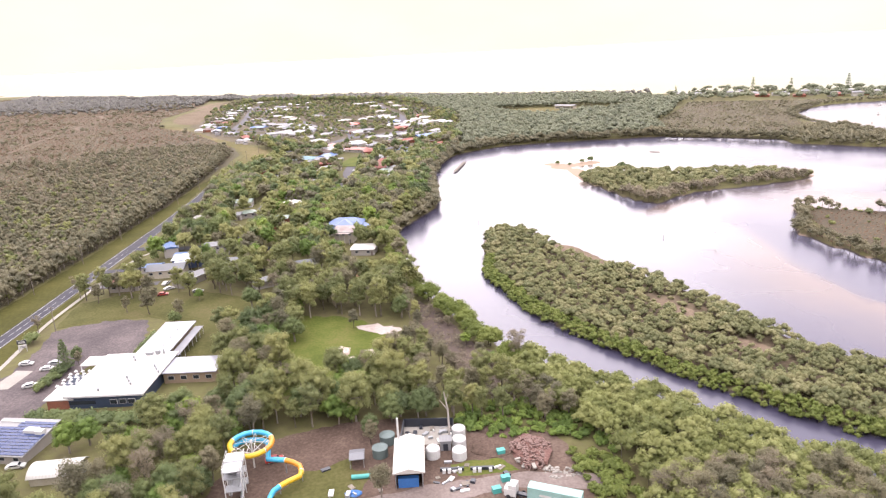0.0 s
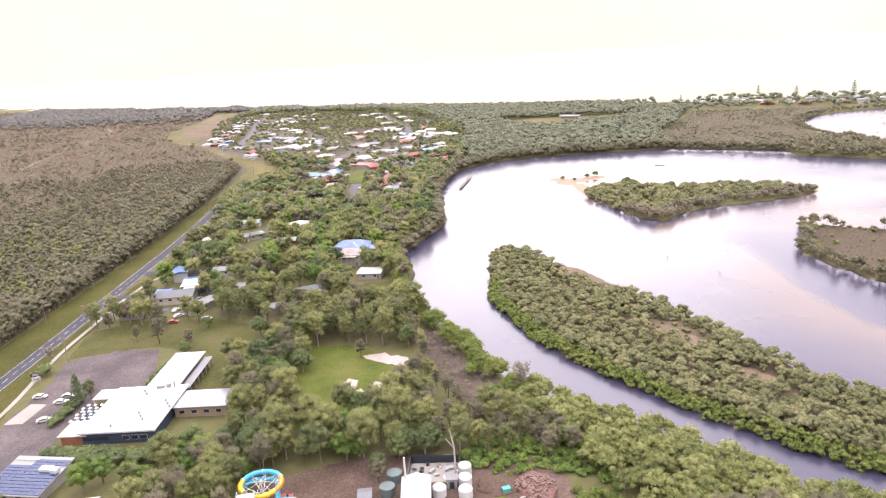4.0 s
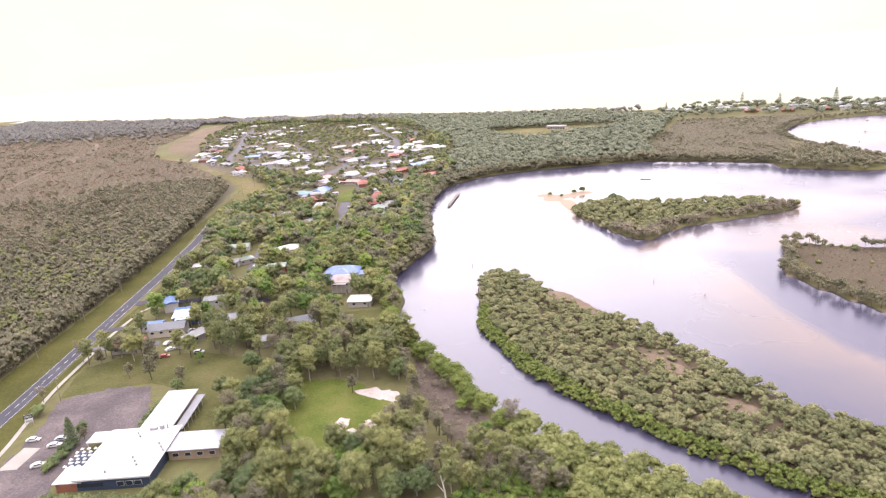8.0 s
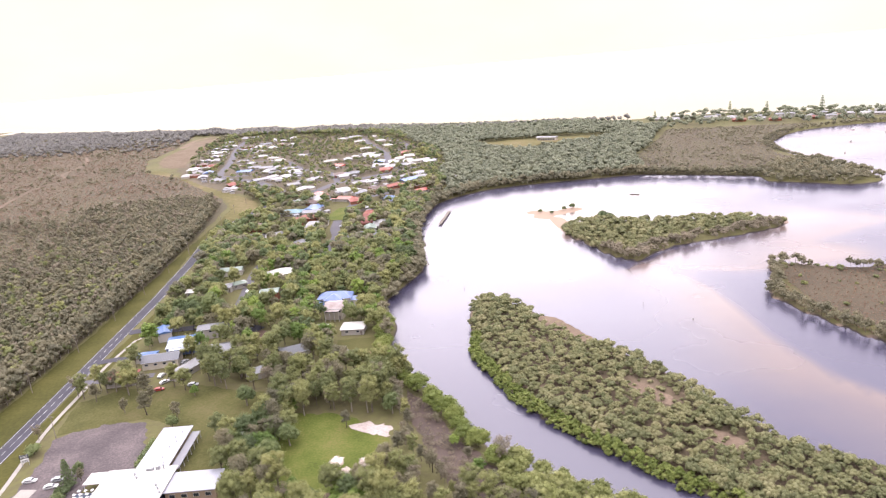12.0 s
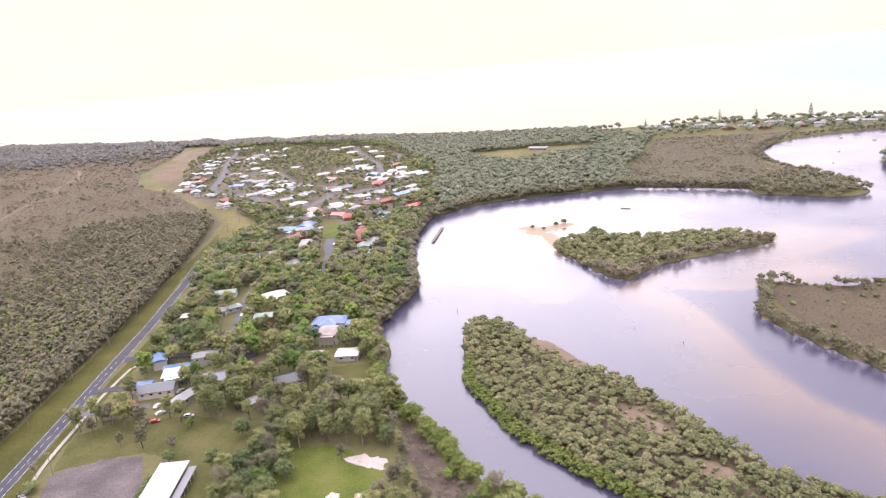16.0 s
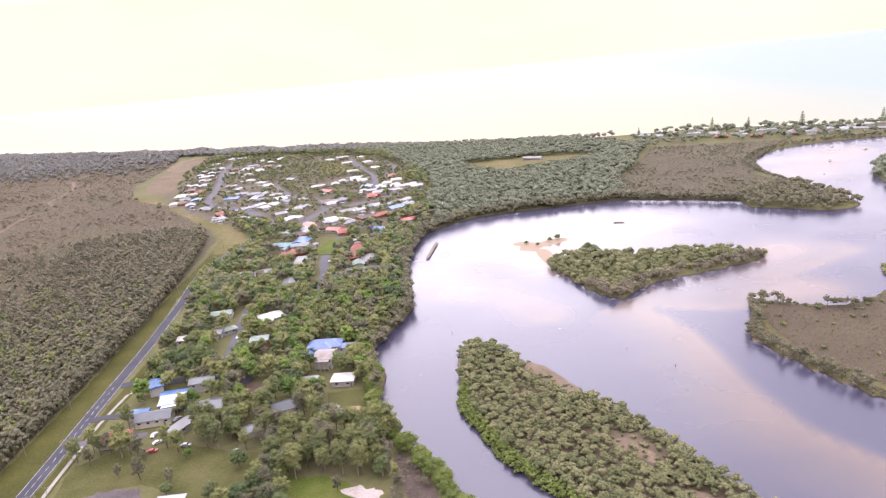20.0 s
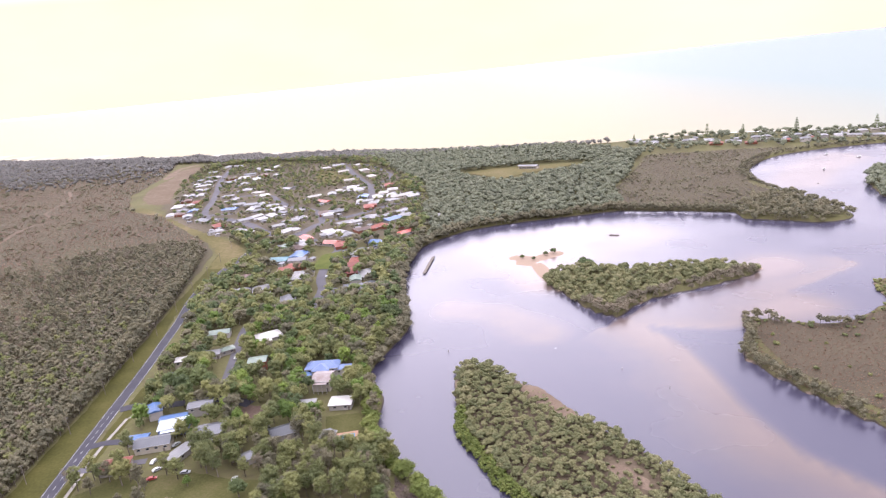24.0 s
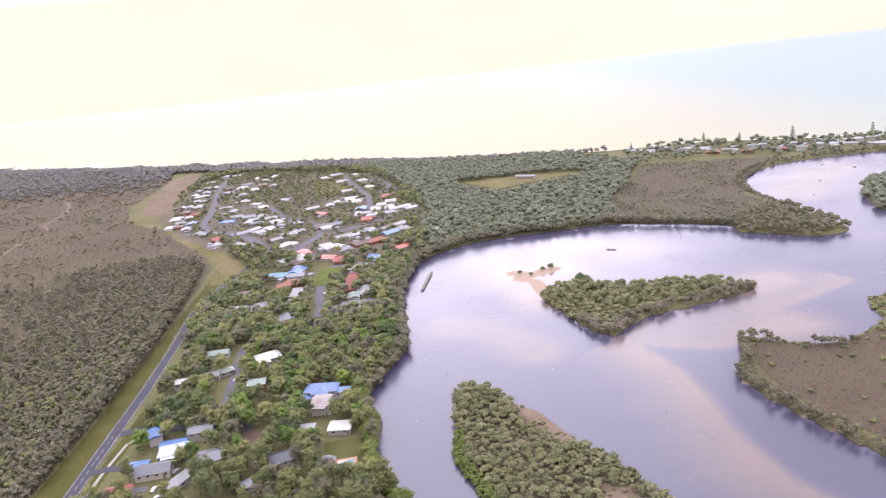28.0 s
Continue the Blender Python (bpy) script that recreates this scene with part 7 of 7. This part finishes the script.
woods("mangrove_thicket", "pale olive grey mangroves covering the island", spots[~fr], rng_t.uniform(0.55, 1.15, (~fr).sum()) * np.where(d_edge[~fr] > 14, 0.85, 1.0), LEAF(M_MANG), 74, 2.7, 0.7, 4.0, 9, 20, 0.36, (0.25, 0.38), 0.8, quads=False, category="mangroves")
woods("mangrove_fringe", "bright green river mangroves along the waterline", np.vstack([spots[fr], strip_w]), rng_t.uniform(0.65, 0.9, fr.sum() + len(strip_w)), LEAF(M_FRINGE), 75, 2.0, 0.4, 3.6, 7, 26, 0.32, (0.3, 0.46), quads=False, category="mangroves")
spots = scatter(isles[1], 4.6, 59)
spots = spots[lump(spots, 20, 11) > 0.25]
front = away(spots, smooth(ISLE_2[3:11], 6)) < 9
woods("mangrove_thicket", "olive mangroves on the middle island", spots[~front], rng_t.uniform(0.6, 1.1, (~front).sum()), LEAF(M_MANG), 76, 2.9, 0.6, 4.2, 7, 20, 0.55, (0.32, 0.5), quads=False, category="mangroves")
woods("mangrove_thicket", "grey twiggy trees on the island's shore", spots[front], rng_t.uniform(0.9, 1.4, front.sum()), LEAF(M_GREY), 77, 2.6, 0.6, 5.0, 7, 20, 0.5, (0.3, 0.46), 0.6, quads=False, category="mangroves")
spots = scatter(isles[2], 3.8, 60)
rim = away(spots, isles[2], True) < 6
rim &= ~((spots[:, 1] > 350) & (spots[:, 0] > 205))
woods("mangrove_thicket", "grey-green trees round the reed island", spots[rim], rng_t.uniform(0.6, 1.2, rim.sum()), LEAF(M_OLIVE), 78, 2.8, 0.8, 6.0, 7, 22, 0.5, (0.3, 0.46), 0.6, quads=False, category="mangroves")
low = ~rim & (rng_t.random(len(spots)) < np.where(away(spots, isles[2], True) < 9, 0.55, 0.05))
reeds = scatter(isles[2], 2.0, 68)
reeds = reeds[away(reeds, isles[2], True) > 3]
cover("reeds", "low brown-olive reeds and samphire covering the island", reeds, M_SAMPHIRE, 188, 0.5, 0.7, 2, "reeds")
woods("shrubs", "low shrubs on the reed island", spots[low], rng_t.uniform(0.4, 0.8, low.sum()), LEAF(M_EUC), 79, 2.4, 0.3, 2.2, 5, 12, 0.5, (0.34, 0.5), category="shrubs")
spots = scatter(isles[3], 7.0, 61)
woods("mangrove_thicket", "dark mangroves on the far eastern island", spots, rng_t.uniform(0.9, 1.5, len(spots)), LEAF(M_FAR_HAZE), 80, 3.4, 1.0, 6.0, 5, 10, 0.9, (0.36, 0.54), category="mangroves")
inlet = point[(point[:, 1] > 640) & (point[:, 0] < 900)]
rows = np.vstack([inlet + (-3, 3), inlet + (-7, 8), inlet + (-5, 14)])
rows = np.vstack([rows, rows + (3.5, 2)])
woods("mangrove_thicket", "dark mangroves along the inlet's shore", rows + rng_t.uniform(-2, 2, rows.shape), rng_t.uniform(0.35, 0.65, len(rows)), LEAF(M_OLIVE), 87, 3.6, 0.6, 5.0, 5, 12, 0.8, (0.36, 0.54), quads=False, category="mangroves")
POINTWOOD = [(288, 604), (285, 576), (313, 557), (335, 540), (363, 542), (373, 562), (370, 594), (369, 643), (330, 640)]
spots = scatter(POINTWOOD, 5.5, 62)
woods("mangrove_thicket", "dense dark trees on the marsh point", spots, rng_t.uniform(0.6, 1.0, len(spots)), LEAF(M_OLIVE), 81, 3.4, 1.6, 7.0, 6, 13, 0.8, (0.34, 0.52), category="mangroves")
MARSH = [(206, 668), (214, 730), (258, 806), (320, 930), (440, 900), (480, 880), (380, 770), (352, 700), (356, 640), (300, 618), (244, 636)]
spots = scatter(MARSH, 3.4, 63)
cover("marsh_plants", "low brown-olive marsh plants", spots, M_HEATH, 182, 0.9, 1.1, 3)
tufts = spots[(rng_t.random(len(spots)) < 0.16) & (lump(spots, 40, 15) > 0.5)]
woods("marsh_shrubs", "olive shrubs in the marsh", tufts, rng_t.uniform(0.5, 1.1, len(tufts)), LEAF(M_OLIVE), 82, 2.4, 0.3, 1.8, 2, 12, 0.6, (0.4, 0.6), 0.8, 0.6, category="shrubs", quads=False)
spit_shrub = tree_proto("mangrove_tree", "small dark mangrove on the sand spit", "mangroves on the sand spit", 92, 2.4, 0.6, 3.2, 8, 30, 0.4, M_DARK, 0.12, (0.34, 0.5))
copies(spit_shrub, [pose(x, y, ground_z(x, y) - 0.1, 0, 0, 40 * i) @ Matrix.Diagonal((s, s, s, 1)) for i, (x, y, s) in enumerate(((110, 538, 1.3), (103, 535, 0.8), (84, 534, 0.7), (92, 527, 0.6), (126, 503, 1.5), (130, 500, 1.3)))])

# single trees that stand out
bloom = tree_proto("flowering_tree", "tree covered in cream blossom on the lawn", "flowering trees", 93, 2.6, 1.6, 5.4, 10, 40, 0.36, M_BLOOM, 0.18, (0.3, 0.44))
copies(bloom, [place(-36.5, 198, 0), place(-33.5, 194.5, 60) @ Matrix.Diagonal((0.7, 0.7, 0.7, 1)), place(-28, 198.5, 120) @ Matrix.Diagonal((0.8, 0.8, 0.75, 1))])


def pine(label, group):
    """A Norfolk pine: straight stem, whorls of level branches."""
    rng = np.random.default_rng(95)
    ob = thing("norfolk_pine", label, "tree", group)
    part("trunk", Geo().cyl(0, 0, -0.4, 11.5, 0.24, 0.05, 8), M_BARK, ob)
    mids, radii = [], []
    for k in range(10):
        z = 1.8 + k * 1.02
        reach = 2.7 * (1 - k / 11)
        for j in range(6):
            a = j * 1.047 + k * 0.5
            for q in (0.45, 0.85):
                mids.append((reach * q * math.cos(a), reach * q * math.sin(a), z - 0.15 * q))
                radii.append(0.28 + 0.24 * reach / 2.7)
    v, f = leaf_cloud(rng, np.array(mids), np.array(radii), 9, 0.26, 0.7, 0.5)
    cr = triangles("crown", v, f, M_DARK)
    cr.parent = ob
    return ob


norfolk = pine("dark green Norfolk pine with level branches", "Norfolk pines")
copies(norfolk, [place(-127, 203, 0) @ Matrix.Diagonal((1.1, 1.1, 0.95, 1))] + [place(x, y, 40 * i) @ Matrix.Diagonal((s * 0.8, s * 0.8, s, 1)) for i, (x, y, s) in enumerate(((437, 1008, 2.1), (480, 985, 1.9), (546, 962, 2.3), (636, 923, 2.2), (650, 915, 1.6), (700, 900, 2.0), (342, 1052, 1.2)))])
flat = tree_proto("pine_tree", "flat-topped dark beach pine", "beach pines", 96, 7.5, 7.5, 10.5, 12, 26, 0.9, M_FAR_HAZE, 0.3, (0.22, 0.34), 0.8, 0.5)
copies(flat, [place(x, y, 70 * i) for i, (x, y) in enumerate(((402, 1030), (455, 1000), (510, 982), (536, 970), (556, 955), (385, 1040)))])
bush = tree_proto("bush", "rounded dark green bush in the car park", "bushes by the club", 97, 2.3, 0.5, 2.2, 9, 36, 0.3, M_DARK, 0.1, (0.34, 0.5))
copies(bush, [place(-151.5, 226, 0) @ Matrix.Diagonal((1.5, 1.5, 1.4, 1))] + [place(-127.8 + i * 0.3, 189 + i * 3.4, 50 * i) @ Matrix.Diagonal((0.7, 0.7, 0.75, 1)) for i in range(5)] + [place(-106.5, 211 + 3.4 * i, 40 * i) @ Matrix.Diagonal((0.7, 0.7, 0.8, 1)) for i in range(5)] + [place(-118 + 5.2 * i, 169.5 - 0.5 * i, 33 * i) @ Matrix.Diagonal((1.1, 1.1, 1.0, 1)) for i in range(7)])
for x, y, s, k in ((-157, 271, 0.8, 3), (-149, 275, 0.85, 0), (-141, 272, 0.85, 6), (-134, 268, 0.8, 2), (-129, 252, 0.6, 6), (-126, 266, 0.85, 6), (-119, 249, 0.95, 6), (-116, 272, 0.8, 0), (-104, 236, 0.6, 4), (-155, 236, 0.6, 3), (-76, 214, 1.0, 4), (-70, 204, 0.9, 2), (-72, 222, 1.1, 4), (-66, 214, 1.0, 5), (-68, 230, 1.05, 4), (-62, 222, 0.95, 4), (-146, 264, 0.7, 6), (-137, 276, 0.8, 1), (-110, 268, 0.7, 2), (-98, 270, 0.9, 1), (-92, 266, 0.9, 0), (-100, 280, 0.8, 2), (-122, 262, 0.6, 6), (-88, 276, 0.9, 4), (-19, 129.5, 0.75, 7), (-149, 352, 1.15, 4), (-141, 355, 1.25, 4), (-133, 351, 1.2, 4), (-125, 356, 1.25, 4), (-117.5, 352, 1.1, 4), (-137, 363, 1.1, 4), (-127, 364, 1.15, 4), (-76, 203, 0.8, 2), (-67, 181, 0.9, 0), (-60, 239, 1.0, 5), (-105, 243.5, 0.7, 6), (-56, 217, 0.9, 4), (-19, 162, 0.85, 4), (-10, 164.5, 0.85, 4), (-3, 166, 0.75, 4), (-24, 156, 0.6, 4), (-23.5, 152, 0.6, 6), (-37, 226, 0.65, 6), (-30, 236, 0.8, 1), (-104, 262, 0.6, 5), (-127, 210, 0.5, 4), (-124.5, 206, 0.45, 6), (-128, 198, 0.36, 4), (-131, 270, 0.8, 0), (-153, 268, 0.7, 1), (-145, 272, 0.7, 0)):
    s *= 1.3 if 262 < y < 278 else 1.15
    copy_thing(P_TREE[k], place(x, y, x * 7) @ Matrix.Diagonal((s, s, s, 1)))
# thin trees between the lawn and the mud flat
edge_line = smooth([(-19, 248), (-16, 232), (-14, 216), (-9, 200), (-2, 186), (6, 176)], 3.4)
for i, (x, y) in enumerate(edge_line):
    s = rng_t.uniform(0.5, 0.85)
    copy_thing(P_TREE[(6, 3, 7, 6, 3, 0)[i % 6]], place(x + rng_t.uniform(-2, 1.5), y + rng_t.uniform(-1.5, 1.5), x * 13) @ Matrix.Diagonal((s, s, s, 1)))
for x, y, s, k in ((2, 208, 0.7, 5), (9, 192, 0.8, 5), (13, 184, 0.7, 6), (-4, 224, 0.5, 6), (6, 199, 0.55, 7), (18, 176, 0.75, 5), (-10, 236, 0.5, 3)):
    copy_thing(P_TREE[k], place(x, y, x * 9) @ Matrix.Diagonal((s, s, s * 0.85, 1)))
# rough green growth behind the yard
GROWTH = [(8, 152), (26, 152), (36, 140), (34, 160), (20, 172), (0, 168), (-2, 158)]
spots = scatter(GROWTH, 2.6, 64)
woods("undergrowth", "rank bright green vines and scrub behind the yard", spots, rng_t.uniform(0.5, 1.1, len(spots)), LEAF(M_LUSH), 83, 1.9, 0.1, 1.7, 6, 26, 0.3, (0.34, 0.5), girth=0.04, category="shrubs")
spots = scatter([(24, 146), (36, 142), (38, 118), (26, 116), (26, 132)], 2.6, 65)
woods("undergrowth", "rank bright green vines at the yard's edge", spots, rng_t.uniform(0.5, 1.1, len(spots)), LEAF(M_FRINGE), 84, 1.9, 0.1, 1.7, 6, 26, 0.3, (0.34, 0.5), girth=0.04, category="shrubs")
spots = scatter([(-16, 252), (-8, 240), (2, 214), (12, 197), (20, 186), (10, 172), (0, 184), (-8, 210), (-15, 232)], 2.8, 66)
spots = spots[rng_t.random(len(spots)) < 0.95]
woods("saltmarsh", "sparse brown twiggy scrub on the mud flat", spots, rng_t.uniform(0.5, 1.3, len(spots)) * np.where(lump(spots, 9, 31) > 0.5, 1.2, 0.7), LEAF(M_GREY), 85, 1.5, 0.05, 1.2, 5, 26, 0.2, (0.3, 0.5), 0.0, girth=0.03, quads=False, category="shrubs")
